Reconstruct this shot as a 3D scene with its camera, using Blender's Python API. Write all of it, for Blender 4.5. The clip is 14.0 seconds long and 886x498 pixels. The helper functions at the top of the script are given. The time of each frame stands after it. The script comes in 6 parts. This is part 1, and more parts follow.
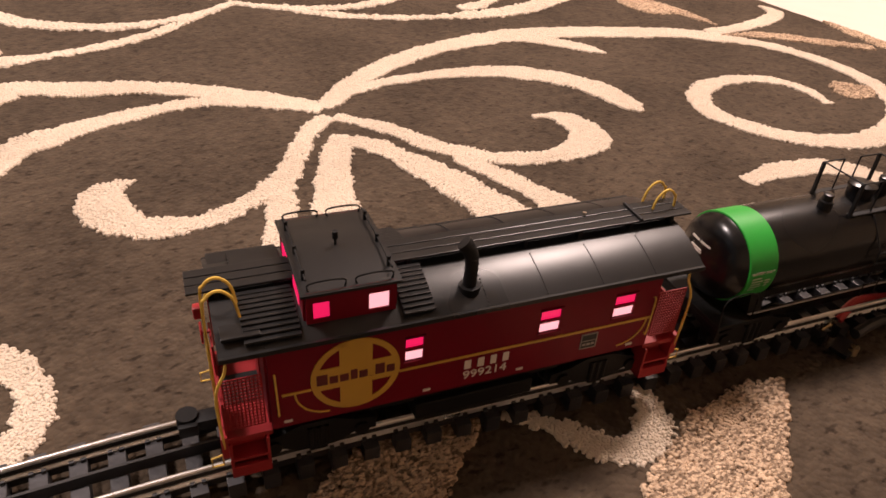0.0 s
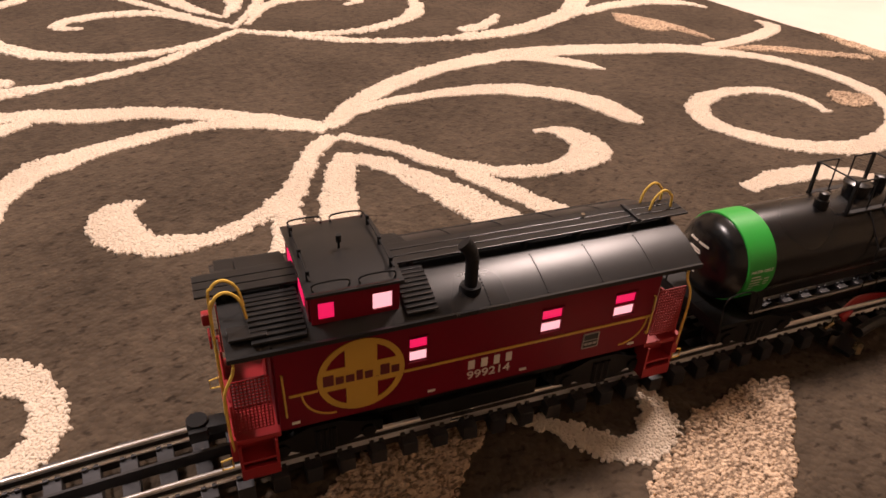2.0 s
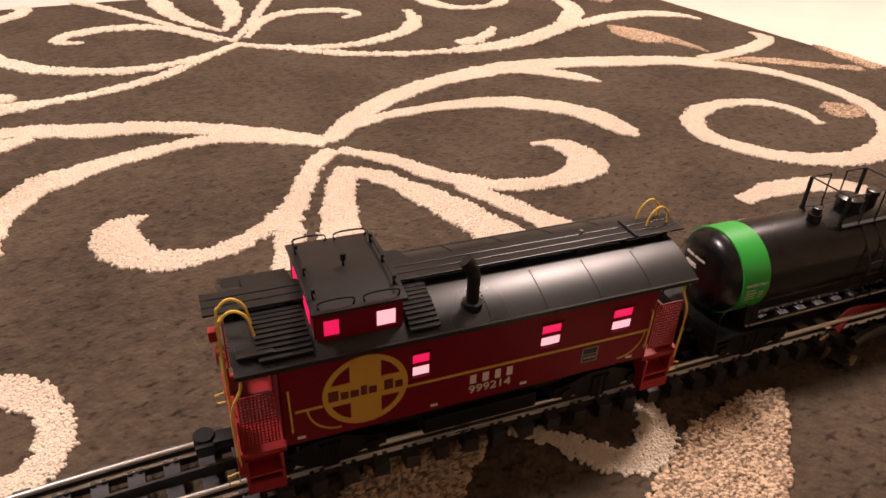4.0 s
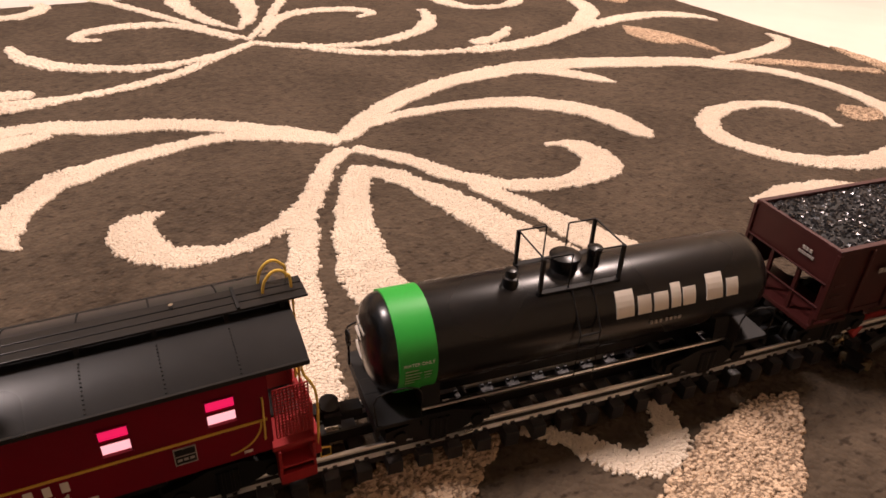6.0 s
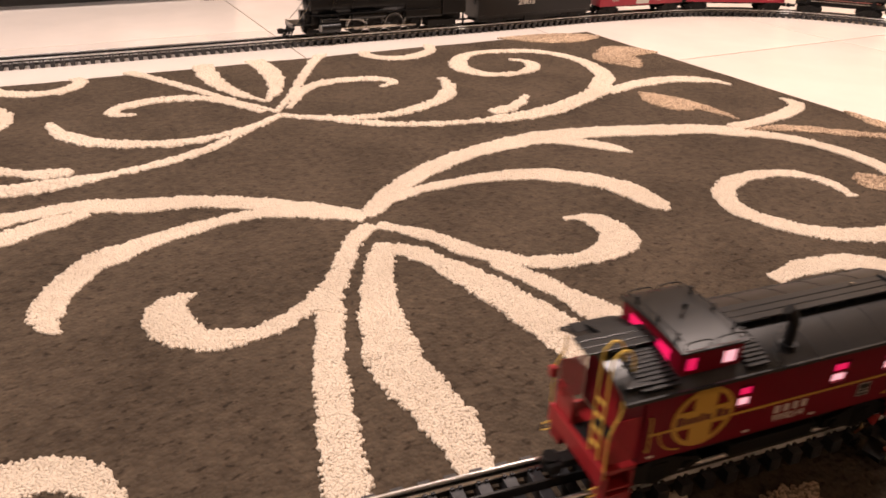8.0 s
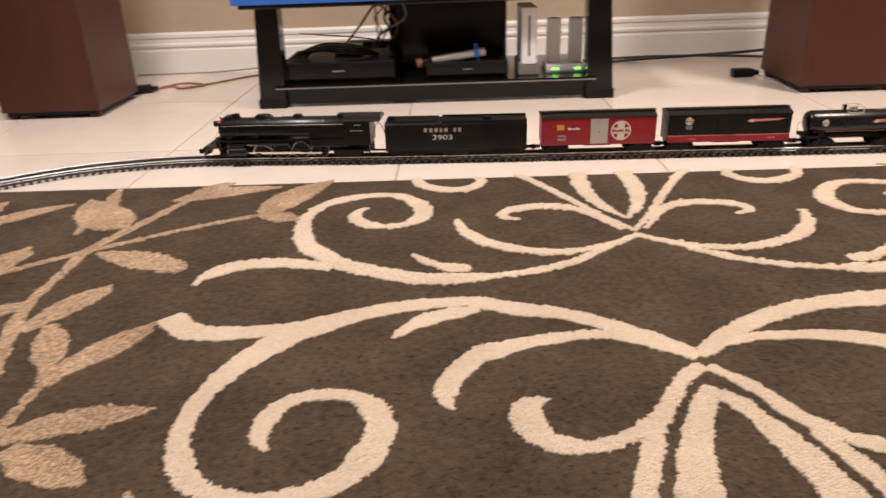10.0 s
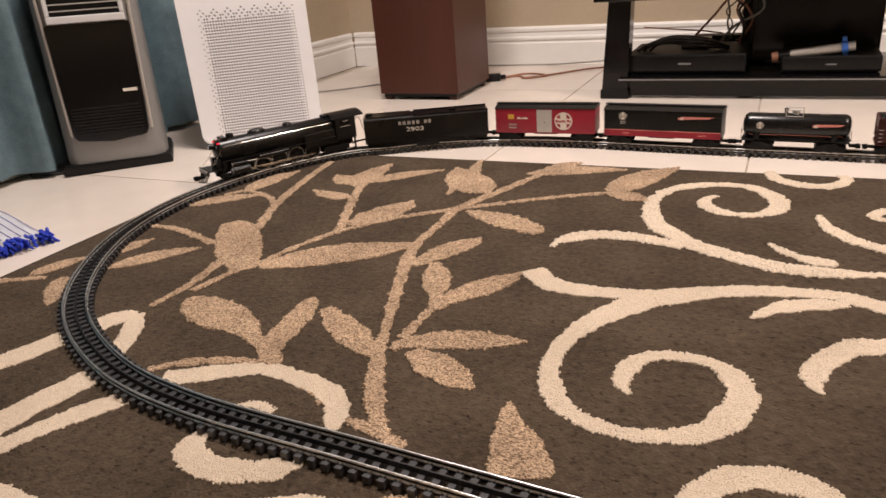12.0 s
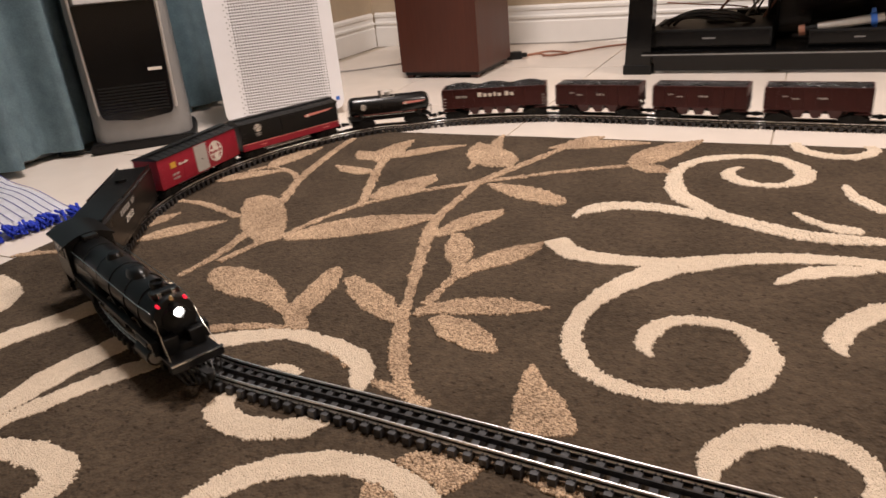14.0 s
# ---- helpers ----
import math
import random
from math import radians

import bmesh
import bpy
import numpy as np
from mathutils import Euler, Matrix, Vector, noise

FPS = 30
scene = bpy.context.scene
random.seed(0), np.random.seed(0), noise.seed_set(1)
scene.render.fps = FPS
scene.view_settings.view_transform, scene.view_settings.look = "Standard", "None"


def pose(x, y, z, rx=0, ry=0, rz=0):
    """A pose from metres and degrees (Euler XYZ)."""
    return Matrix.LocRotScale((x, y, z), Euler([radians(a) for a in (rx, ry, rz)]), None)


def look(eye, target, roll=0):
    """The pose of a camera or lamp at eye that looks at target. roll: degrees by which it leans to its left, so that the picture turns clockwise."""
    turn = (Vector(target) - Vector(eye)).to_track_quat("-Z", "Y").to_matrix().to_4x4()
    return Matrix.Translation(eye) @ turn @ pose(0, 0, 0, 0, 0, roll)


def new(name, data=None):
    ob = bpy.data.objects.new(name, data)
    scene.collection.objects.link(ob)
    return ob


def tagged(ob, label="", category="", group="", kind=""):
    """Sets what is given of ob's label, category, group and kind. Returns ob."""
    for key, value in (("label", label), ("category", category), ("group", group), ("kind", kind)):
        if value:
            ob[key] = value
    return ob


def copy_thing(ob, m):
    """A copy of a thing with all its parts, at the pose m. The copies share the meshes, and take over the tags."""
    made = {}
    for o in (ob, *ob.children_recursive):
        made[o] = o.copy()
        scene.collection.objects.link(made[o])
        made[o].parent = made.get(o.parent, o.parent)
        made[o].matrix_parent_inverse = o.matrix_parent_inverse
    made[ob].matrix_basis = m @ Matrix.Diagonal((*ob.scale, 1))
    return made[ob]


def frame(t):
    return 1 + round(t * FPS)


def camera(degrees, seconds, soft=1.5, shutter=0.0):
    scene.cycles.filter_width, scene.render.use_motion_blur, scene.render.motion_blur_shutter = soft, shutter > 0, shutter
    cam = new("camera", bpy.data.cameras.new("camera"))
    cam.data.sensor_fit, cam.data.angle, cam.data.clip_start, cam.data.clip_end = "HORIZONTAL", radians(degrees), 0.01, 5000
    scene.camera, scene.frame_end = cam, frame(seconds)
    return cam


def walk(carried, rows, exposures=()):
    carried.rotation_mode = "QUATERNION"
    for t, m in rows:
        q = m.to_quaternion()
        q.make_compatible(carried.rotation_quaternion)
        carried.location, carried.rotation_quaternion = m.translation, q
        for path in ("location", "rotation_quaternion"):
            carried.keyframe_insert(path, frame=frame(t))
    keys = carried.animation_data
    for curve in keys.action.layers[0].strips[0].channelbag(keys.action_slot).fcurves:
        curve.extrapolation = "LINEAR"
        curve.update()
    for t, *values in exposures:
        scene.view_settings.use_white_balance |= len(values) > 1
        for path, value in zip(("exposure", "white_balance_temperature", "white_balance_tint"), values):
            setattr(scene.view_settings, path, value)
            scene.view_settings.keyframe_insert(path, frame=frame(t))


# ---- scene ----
cam = camera(63.79, 14.0, soft=1.6, shutter=0.25)
ROWS = [
    (0, -0.2598, -1.3783, 0.3000, 55.57, -3.72, -29.25),
    (0.5, -0.2651, -1.3866, 0.2950, 55.80, -3.27, -28.61),
    (1, -0.2665, -1.3856, 0.2950, 56.04, -3.16, -28.55),
    (1.5, -0.2656, -1.3916, 0.2968, 56.91, -2.58, -28.84),
    (2, -0.2627, -1.3912, 0.2953, 57.63, -2.21, -29.41),
    (2.5, -0.2643, -1.3915, 0.2931, 58.01, -2.06, -29.78),
    (3, -0.2667, -1.3921, 0.2966, 58.40, -2.01, -29.99),
    (5.5, -0.2674, -1.3940, 0.3053, 57.98, -2.37, -28.98),
    (6, -0.2693, -1.3931, 0.3038, 58.16, -2.21, -28.68),
    (6.5, -0.2695, -1.3917, 0.3048, 58.24, -1.99, -28.41),
    (7, -0.2704, -1.3901, 0.3027, 58.89, -1.92, -28.56),
    (9.5, -0.2900, -1.4108, 0.4658, 65.82, -0.89, -12.66),
    (10, -0.3118, -1.4890, 0.4929, 65.88, 1.97, 0.52),
    (10.5, -0.3468, -1.5337, 0.4802, 65.71, 3.63, 8.77),
    (11, -0.3632, -1.5576, 0.4874, 66.98, 5.34, 16.13),
    (11.5, -0.3778, -1.5832, 0.4827, 67.34, 4.52, 20.89),
    (12, -0.3964, -1.5893, 0.4792, 67.35, 4.47, 24.44),
    (12.5, -0.4015, -1.5949, 0.4837, 67.47, 4.52, 26.01),
    (13, -0.4017, -1.6025, 0.4791, 67.37, 4.74, 27.25),
    (13.5, -0.4047, -1.6075, 0.4725, 67.00, 4.95, 27.33),
    (14, -0.3932, -1.6064, 0.4603, 66.29, 5.27, 25.92),
]
walk(cam, [(t, pose(x, y, z, rx, ry, rz)) for t, x, y, z, rx, ry, rz in ROWS],
     exposures=[(0, 0.34, 6800, 22), (7.2, 0.34, 6800, 22), (9.3, 0.02, 6500, 12), (14, 0.02, 6500, 12)])

# ---- light: two unseen ceiling lamps, guessed over the far half of the room, night outside ----
world = bpy.data.worlds.new("world")
scene.world = world
world.use_nodes = True
world.node_tree.nodes["Background"].inputs[0].default_value = (0.02, 0.025, 0.04, 1)
world.node_tree.nodes["Background"].inputs[1].default_value = 0.3


def area_lamp(x, y, z, size, watts, tint):
    lamp = bpy.data.lights.new("ceiling_lamp", "AREA")
    lamp.shape, lamp.size, lamp.energy, lamp.color = "DISK", size, watts, tint
    ob = new("ceiling_lamp", lamp)
    ob.matrix_world = look((x, y, z), (x, y, 0))
    return ob


area_lamp(1.40, -0.35, 2.44, 0.50, 80, (1.0, 0.855, 0.755))
# second unseen lamp, added to brighten the left side of the room
area_lamp(-1.15, -0.22, 2.44, 0.50, 62, (1.0, 0.895, 0.835))


# ---- materials ----
def mat(name, color, rough=0.6, metal=0.0, grain=0.0, scale=60.0, bump=0.0, spec=0.5, other=None, coat=0.0, stretch=None, emit=0.0):
    m = bpy.data.materials.new(name)
    m.use_nodes = True
    n, l = m.node_tree.nodes, m.node_tree.links
    b = n["Principled BSDF"]
    b.inputs["Base Color"].default_value = (*color, 1)
    b.inputs["Roughness"].default_value = rough
    b.inputs["Metallic"].default_value = metal
    b.inputs["Specular IOR Level"].default_value = spec
    b.inputs["Coat Weight"].default_value = coat
    if emit:
        b.inputs["Emission Color"].default_value = (*color, 1)
        b.inputs["Emission Strength"].default_value = emit
    if grain or bump:
        co = n.new("ShaderNodeTexCoord")
        mp = n.new("ShaderNodeMapping")
        mp.inputs["Scale"].default_value = stretch or (1, 1, 1)
        l.new(co.outputs["Object"], mp.inputs["Vector"])
        fine, broad = n.new("ShaderNodeTexNoise"), n.new("ShaderNodeTexNoise")
        fine.inputs["Scale"].default_value, broad.inputs["Scale"].default_value = scale, scale * 0.12
        fine.inputs["Detail"].default_value = 4
        for t in (fine, broad):
            l.new(mp.outputs[0], t.inputs["Vector"])
        add = n.new("ShaderNodeMath")
        add.operation = "ADD"
        l.new(fine.outputs[0], add.inputs[0])
        l.new(broad.outputs[0], add.inputs[1])
        rng = n.new("ShaderNodeMapRange")
        rng.inputs[1].default_value, rng.inputs[2].default_value = 0.65, 1.35
        l.new(add.outputs[0], rng.inputs[0])
        if grain:
            mix = n.new("ShaderNodeMix")
            mix.data_type = "RGBA"
            c2 = other or tuple(c * (1 - grain) for c in color)
            mix.inputs["A"].default_value, mix.inputs["B"].default_value = (*c2, 1), (*[min(1, c * (1 + grain * 0.5)) for c in color], 1)
            l.new(rng.outputs[0], mix.inputs["Factor"])
            l.new(mix.outputs["Result"], b.inputs["Base Color"])
            rr = n.new("ShaderNodeMapRange")
            rr.inputs[3].default_value, rr.inputs[4].default_value = max(0.02, rough - 0.08), min(1, rough + 0.1)
            l.new(broad.outputs[0], rr.inputs[0])
            l.new(rr.outputs[0], b.inputs["Roughness"])
        if bump:
            bp = n.new("ShaderNodeBump")
            bp.inputs["Strength"].default_value, bp.inputs["Distance"].default_value = 0.8, bump
            l.new(fine.outputs[0], bp.inputs["Height"])
            l.new(bp.outputs[0], b.inputs["Normal"])
    return m


def pile_mat(name, color, dark, scale, bump, sheen=0.02, pit_specks=0.0, spot_size=95, low=0.55):
    """Rug pile: tufts lit and shaded by a cell pattern, with broad brushed patches. Dark specks paint in the shade of
    pits.
    """
    m = bpy.data.materials.new(name)
    m.use_nodes = True
    n, l = m.node_tree.nodes, m.node_tree.links
    b = n["Principled BSDF"]
    b.inputs["Roughness"].default_value, b.inputs["Specular IOR Level"].default_value = 0.95, 0.1
    b.inputs["Sheen Weight"].default_value, b.inputs["Sheen Roughness"].default_value = sheen, 0.5
    co = n.new("ShaderNodeTexCoord")
    cell, fine, broad = n.new("ShaderNodeTexVoronoi"), n.new("ShaderNodeTexNoise"), n.new("ShaderNodeTexNoise")
    cell.inputs["Scale"].default_value, fine.inputs["Scale"].default_value, broad.inputs["Scale"].default_value = scale, scale * 0.35, 9
    fine.inputs["Detail"].default_value = broad.inputs["Detail"].default_value = 5
    for t in (cell, fine, broad):
        l.new(co.outputs["Object"], t.inputs["Vector"])
    add = n.new("ShaderNodeMath")
    add.operation = "ADD"
    l.new(fine.outputs[0], add.inputs[0])
    l.new(broad.outputs[0], add.inputs[1])
    rng = n.new("ShaderNodeMapRange")
    rng.inputs[1].default_value, rng.inputs[2].default_value = 0.7, 1.25
    l.new(add.outputs[0], rng.inputs[0])
    mix = n.new("ShaderNodeMix")
    mix.data_type = "RGBA"
    mix.inputs["A"].default_value, mix.inputs["B"].default_value = (*dark, 1), (*color, 1)
    l.new(rng.outputs[0], mix.inputs["Factor"])
    spread, spot, cut, shade = n.new("ShaderNodeMapping"), n.new("ShaderNodeTexNoise"), n.new("ShaderNodeMapRange"), n.new("ShaderNodeMix")
    spread.inputs["Scale"].default_value = (1.0, 1.7, 1.0)
    spot.inputs["Scale"].default_value, spot.inputs["Detail"].default_value = spot_size, 3
    cut.inputs[1].default_value, cut.inputs[2].default_value, cut.inputs[4].default_value = low, low + 0.1, pit_specks
    shade.data_type, shade.blend_type = "RGBA", "MULTIPLY"
    shade.inputs["B"].default_value = (0.35, 0.33, 0.32, 1)
    l.new(co.outputs["Object"], spread.inputs["Vector"])
    l.new(spread.outputs[0], spot.inputs["Vector"])
    l.new(spot.outputs[0], cut.inputs[0])
    l.new(cut.outputs[0], shade.inputs["Factor"])
    l.new(mix.outputs["Result"], shade.inputs["A"])
    l.new(shade.outputs["Result"], b.inputs["Base Color"])
    h = n.new("ShaderNodeMath")
    h.operation = "SUBTRACT"
    l.new(fine.outputs[0], h.inputs[0])
    l.new(cell.outputs["Distance"], h.inputs[1])
    bp = n.new("ShaderNodeBump")
    bp.inputs["Strength"].default_value, bp.inputs["Distance"].default_value = 1.0, bump
    l.new(h.outputs[0], bp.inputs["Height"])
    l.new(bp.outputs[0], b.inputs["Normal"])
    return m


BROWN = pile_mat("brown_pile", (0.086, 0.063, 0.043), (0.043, 0.0312, 0.0213), 260, 0.0015, 0.02, 0.85, 110, 0.575)
CREAM = pile_mat("cream_pile", (0.68, 0.575, 0.455), (0.56, 0.465, 0.36), 520, 0.0003, 0.03)
TAN = pile_mat("tan_pile", (0.66, 0.485, 0.33), (0.36, 0.255, 0.17), 460, 0.0008, 0.02, 0.9, 300, 0.48)
WALL = mat("beige_wall_paint", (0.46, 0.37, 0.265), 0.8, grain=0.06, scale=40, bump=0.0005)
WHITE = mat("white_trim_paint", (0.82, 0.80, 0.77), 0.4, grain=0.03, scale=30)
CEIL = mat("ceiling_paint", (0.75, 0.72, 0.68), 0.9, grain=0.04, scale=30)
TILE = mat("cream_floor_tile", (0.74, 0.66, 0.585), 0.2, grain=0.08, scale=9, spec=0.5)
GROUT = mat("grout", (0.42, 0.36, 0.29), 0.9, grain=0.2, scale=80)
RAIL = mat("bright_steel_rail", (0.90, 0.89, 0.88), 0.30, 1.0, grain=0.25, scale=90)
DARKRAIL = mat("blackened_center_rail", (0.03, 0.029, 0.029), 0.4, 0.5, grain=0.3, scale=120)
TIE = mat("black_plastic_tie", (0.034, 0.033, 0.035), 0.42, grain=0.3, scale=200, bump=0.0003)
CABRED = mat("dark_red_paint", (0.18, 0.004, 0.014), 0.42, grain=0.12, scale=70, spec=0.14)
STEPRED = mat("bright_red_plastic", (0.33, 0.017, 0.020), 0.45, grain=0.12, scale=90, spec=0.35)
BOXRED = mat("box_car_red_paint", (0.30, 0.010, 0.028), 0.45, grain=0.12, scale=70)
BLACK = mat("satin_black_paint", (0.0042, 0.0042, 0.0044), 0.42, grain=0.25, scale=90, bump=0.00008, spec=0.35)
ROOF = mat("black_roof_paint", (0.013, 0.0128, 0.0128), 0.30, grain=0.2, scale=110, bump=0.00006, spec=0.32)
TANKBLK = mat("tank_black_paint", (0.0042, 0.0041, 0.0044), 0.26, grain=0.2, scale=60, spec=0.4)
LOCO = mat("engine_black_paint", (0.0026, 0.0026, 0.0030), 0.30, grain=0.25, scale=90, spec=0.4)
UNDER = mat("underframe_black", (0.004, 0.0038, 0.0037), 0.6, grain=0.3, scale=120, spec=0.3)
BROWNCAR = mat("oxide_brown_paint", (0.050, 0.0105, 0.0095), 0.45, grain=0.2, scale=80, spec=0.3)
GOLD = mat("yellow_paint", (0.62, 0.36, 0.045), 0.45, grain=0.08, scale=90)
YELLOW = mat("yellow_handrail", (0.72, 0.47, 0.08), 0.4, grain=0.08, scale=150)
GREEN = mat("green_band_paint", (0.006, 0.32, 0.035), 0.4, grain=0.06, scale=70)
LETTER = mat("off_white_lettering", (0.72, 0.66, 0.58), 0.55, grain=0.06, scale=100)
DULLLET = mat("worn_grey_lettering", (0.36, 0.33, 0.30), 0.6, grain=0.2, scale=200)
MAROON = mat("maroon_lettering", (0.13, 0.012, 0.012), 0.5, grain=0.1, scale=90)
SILVER = mat("silver_paint", (0.52, 0.50, 0.47), 0.4, 0.3, grain=0.08, scale=80)
CHROME = mat("bright_metal", (0.78, 0.76, 0.72), 0.16, 1.0, grain=0.1, scale=150)
COAL = mat("glossy_coal", (0.012, 0.012, 0.014), 0.28, grain=0.4, scale=160, spec=0.7)
GLOW = mat("lit_window_white", (1.0, 0.50, 0.56), 0.3, emit=0.80)
GLOWRED = mat("lit_window_pink", (0.85, 0.014, 0.11), 0.3, emit=0.68)
LAMP = mat("headlight_glow", (1.0, 0.95, 0.88), 0.3, emit=14.0)
REDGLOW = mat("red_marker_lens", (0.9, 0.02, 0.05), 0.2, emit=0.8)
PINKWING = mat("pink_red_wing_paint", (0.72, 0.26, 0.22), 0.5, grain=0.08, scale=80)
WOOD = mat("red_brown_wood_veneer", (0.066, 0.0195, 0.0115), 0.38, grain=0.2, scale=26, stretch=(5, 5, 0.35), spec=0.35)
BLKPLASTIC = mat("gloss_black_plastic", (0.0035, 0.0035, 0.0038), 0.15, grain=0.2, scale=30, spec=0.4)
BLKMATT = mat("matt_black_plastic", (0.0045, 0.0045, 0.0048), 0.5, grain=0.25, scale=70, spec=0.3)
GREYPL = mat("silver_grey_plastic", (0.24, 0.235, 0.23), 0.38, 0.2, grain=0.07, scale=50)
BRIGHTPL = mat("silver_lacquer", (0.70, 0.70, 0.71), 0.3, 0.15, grain=0.05, scale=60)
WHITEPL = mat("white_plastic", (0.86, 0.86, 0.89), 0.35, grain=0.03, scale=40)
HOLE = mat("dark_perforation", (0.02, 0.02, 0.022), 0.8, grain=0.2, scale=100)
TEAL = mat("teal_curtain_cloth", (0.23, 0.34, 0.39), 0.85, grain=0.25, scale=220, bump=0.0006)
CLOTH = mat("white_terry_cloth", (0.84, 0.85, 0.90), 0.95, grain=0.12, scale=300, bump=0.0015)
BLUE = mat("blue_fringe", (0.02, 0.05, 0.50), 0.9, grain=0.35, scale=300, bump=0.001)
BLUESTRIPE = mat("navy_stripe", (0.06, 0.07, 0.26), 0.9, grain=0.3, scale=300)
REDWIRE = mat("red_rubber_wire", (0.45, 0.02, 0.025), 0.4, grain=0.15, scale=150)
BLKWIRE = mat("black_rubber_wire", (0.02, 0.02, 0.02), 0.45, grain=0.2, scale=150)
ORANGEWIRE = mat("orange_brown_wire", (0.30, 0.13, 0.08), 0.5, grain=0.2, scale=150)
GREYWIRE = mat("grey_wire", (0.30, 0.28, 0.26), 0.5, grain=0.2, scale=150)
BRASS = mat("brass", (0.66, 0.52, 0.30), 0.25, 1.0, grain=0.15, scale=150)
GREENLED = mat("green_led", (0.2, 1.0, 0.1), 0.3, emit=3.0)
BLUEITEM = mat("blue_plastic", (0.03, 0.14, 0.55), 0.4, grain=0.1, scale=90)


# ---- mesh helpers ----
def link(name, bm, material, parent=None, label="", smooth=None):
    me = bpy.data.meshes.new(name)
    bmesh.ops.recalc_face_normals(bm, faces=bm.faces)
    bm.to_mesh(me)
    bm.free()
    me.materials.append(material)
    if smooth:
        me.polygons.foreach_set("use_smooth", [True] * len(me.polygons))
        me.set_sharp_from_angle(angle=radians(smooth))
    ob = new(name, me)
    if parent:
        ob.parent = parent
    if label:
        ob["label"] = label
    return ob


def part(name, bm, material, parent, label="", smooth=None):
    return link(name, bm, material, parent, label, smooth)


def thing(name, label, category, group="", kind="", m=None):
    ob = new(name)
    ob.empty_display_size = 0.02
    if m is not None:
        ob.matrix_world = m
    return tagged(ob, label, category, group, kind)


def box(bm, x0, x1, y0, y1, z0, z1, bevel=0.0, m=None):
    made = bmesh.ops.create_cube(bm, size=1.0)["verts"]
    for v in made:
        v.co = Vector(((x0 + x1) / 2 + v.co.x * (x1 - x0), (y0 + y1) / 2 + v.co.y * (y1 - y0), (z0 + z1) / 2 + v.co.z * (z1 - z0)))
        if m is not None:
            v.co = m @ v.co
    if bevel:
        edges = list({e for v in made for e in v.link_edges})
        bmesh.ops.bevel(bm, geom=edges, offset=bevel, segments=2, affect="EDGES", profile=0.6)
    return bm


def boxes(*rows, bevel=0.0):
    bm = bmesh.new()
    for r in rows:
        box(bm, *r, bevel=bevel)
    return bm


def cyl(bm, a, b, r, n=16, r2=None, caps=True):
    a, b = Vector(a), Vector(b)
    d = b - a
    m = Matrix.Translation((a + b) / 2) @ d.to_track_quat("Z", "Y").to_matrix().to_4x4()
    bmesh.ops.create_cone(bm, cap_ends=caps, segments=n, radius1=r, radius2=r if r2 is None else r2, depth=d.length, matrix=m)
    return bm


def cyls(*rows, n=16):
    bm = bmesh.new()
    for a, b, r in rows:
        cyl(bm, a, b, r, n)
    return bm


def tube(bm, pts, r, n=6, closed=False):
    """A wire along points."""
    pts = [Vector(p) for p in pts]
    rings = []
    for i, p in enumerate(pts):
        d = (pts[min(i + 1, len(pts) - 1)] - pts[max(i - 1, 0)]).normalized()
        u = d.cross(Vector((0, 0, 1)))
        if u.length < 1e-3:
            u = d.cross(Vector((0, 1, 0)))
        u.normalize()
        w = d.cross(u)
        rings.append([bm.verts.new(p + r * (math.cos(k * math.tau / n) * u + math.sin(k * math.tau / n) * w)) for k in range(n)])
    for a, b in zip(rings, rings[1:]):
        for k in range(n):
            bm.faces.new((a[k], a[(k + 1) % n], b[(k + 1) % n], b[k]))
    bm.faces.new(rings[0][::-1])
    bm.faces.new(rings[-1])
    return bm


def tubes(*paths, r=0.0006, n=6):
    bm = bmesh.new()
    for p in paths:
        tube(bm, p, r, n)
    return bm


def curved(ctrl, n=8):
    """A smooth line through points."""
    p = [Vector(c) for c in ctrl]
    p = [2 * p[0] - p[1]] + p + [2 * p[-1] - p[-2]]
    out = []
    for a, b, c, d in zip(p, p[1:], p[2:], p[3:]):
        for k in range(n):
            t = k / n
            out.append(0.5 * (2 * b + (c - a) * t + (2 * a - 5 * b + 4 * c - d) * t * t + (3 * b - a - 3 * c + d) * t ** 3))
    return out + [p[-2]]


def prism(bm, profile, x0, x1, axis="x"):
    """A closed outline in (y, z), drawn out along x; or in (x, z), along y."""
    ends = []
    for x in (x0, x1):
        ends.append([bm.verts.new((x, a, b) if axis == "x" else (a, x, b)) for a, b in profile])
    k = len(profile)
    bm.faces.new(ends[0])
    bm.faces.new(ends[1][::-1])
    for i in range(k):
        bm.faces.new((ends[0][i], ends[0][(i + 1) % k], ends[1][(i + 1) % k], ends[1][i]))
    return bm


def lathe(bm, prof, n=24, m=None):
    """Turn a profile of (radius, height) about z."""
    rings = []
    for r, h in prof:
        rings.append([bm.verts.new((r * math.cos(k * math.tau / n), r * math.sin(k * math.tau / n), h)) for k in range(n)])
    for a, b in zip(rings, rings[1:]):
        for k in range(n):
            bm.faces.new((a[k], a[(k + 1) % n], b[(k + 1) % n], b[k]))
    bm.faces.new(rings[0][::-1])
    bm.faces.new(rings[-1])
    if m is not None:
        bmesh.ops.transform(bm, matrix=m, verts=bm.verts)
    return bm


def words(name, text, size, material, parent, m, depth=0.0004):
    """Raised lettering; m takes the text's plane (x right, y up) to the parent's space. size: the letters' height."""
    c = bpy.data.curves.new(name, "FONT")
    c.body, c.size, c.extrude, c.align_x, c.align_y = text, size * 1.42, depth / 2, "CENTER", "CENTER"
    tmp = bpy.data.objects.new(name, c)
    me = bpy.data.meshes.new_from_object(tmp)
    bpy.data.objects.remove(tmp)
    me.transform(m)
    me.materials.clear()
    me.materials.append(material)
    ob = new(name, me)
    ob.parent = parent
    return ob


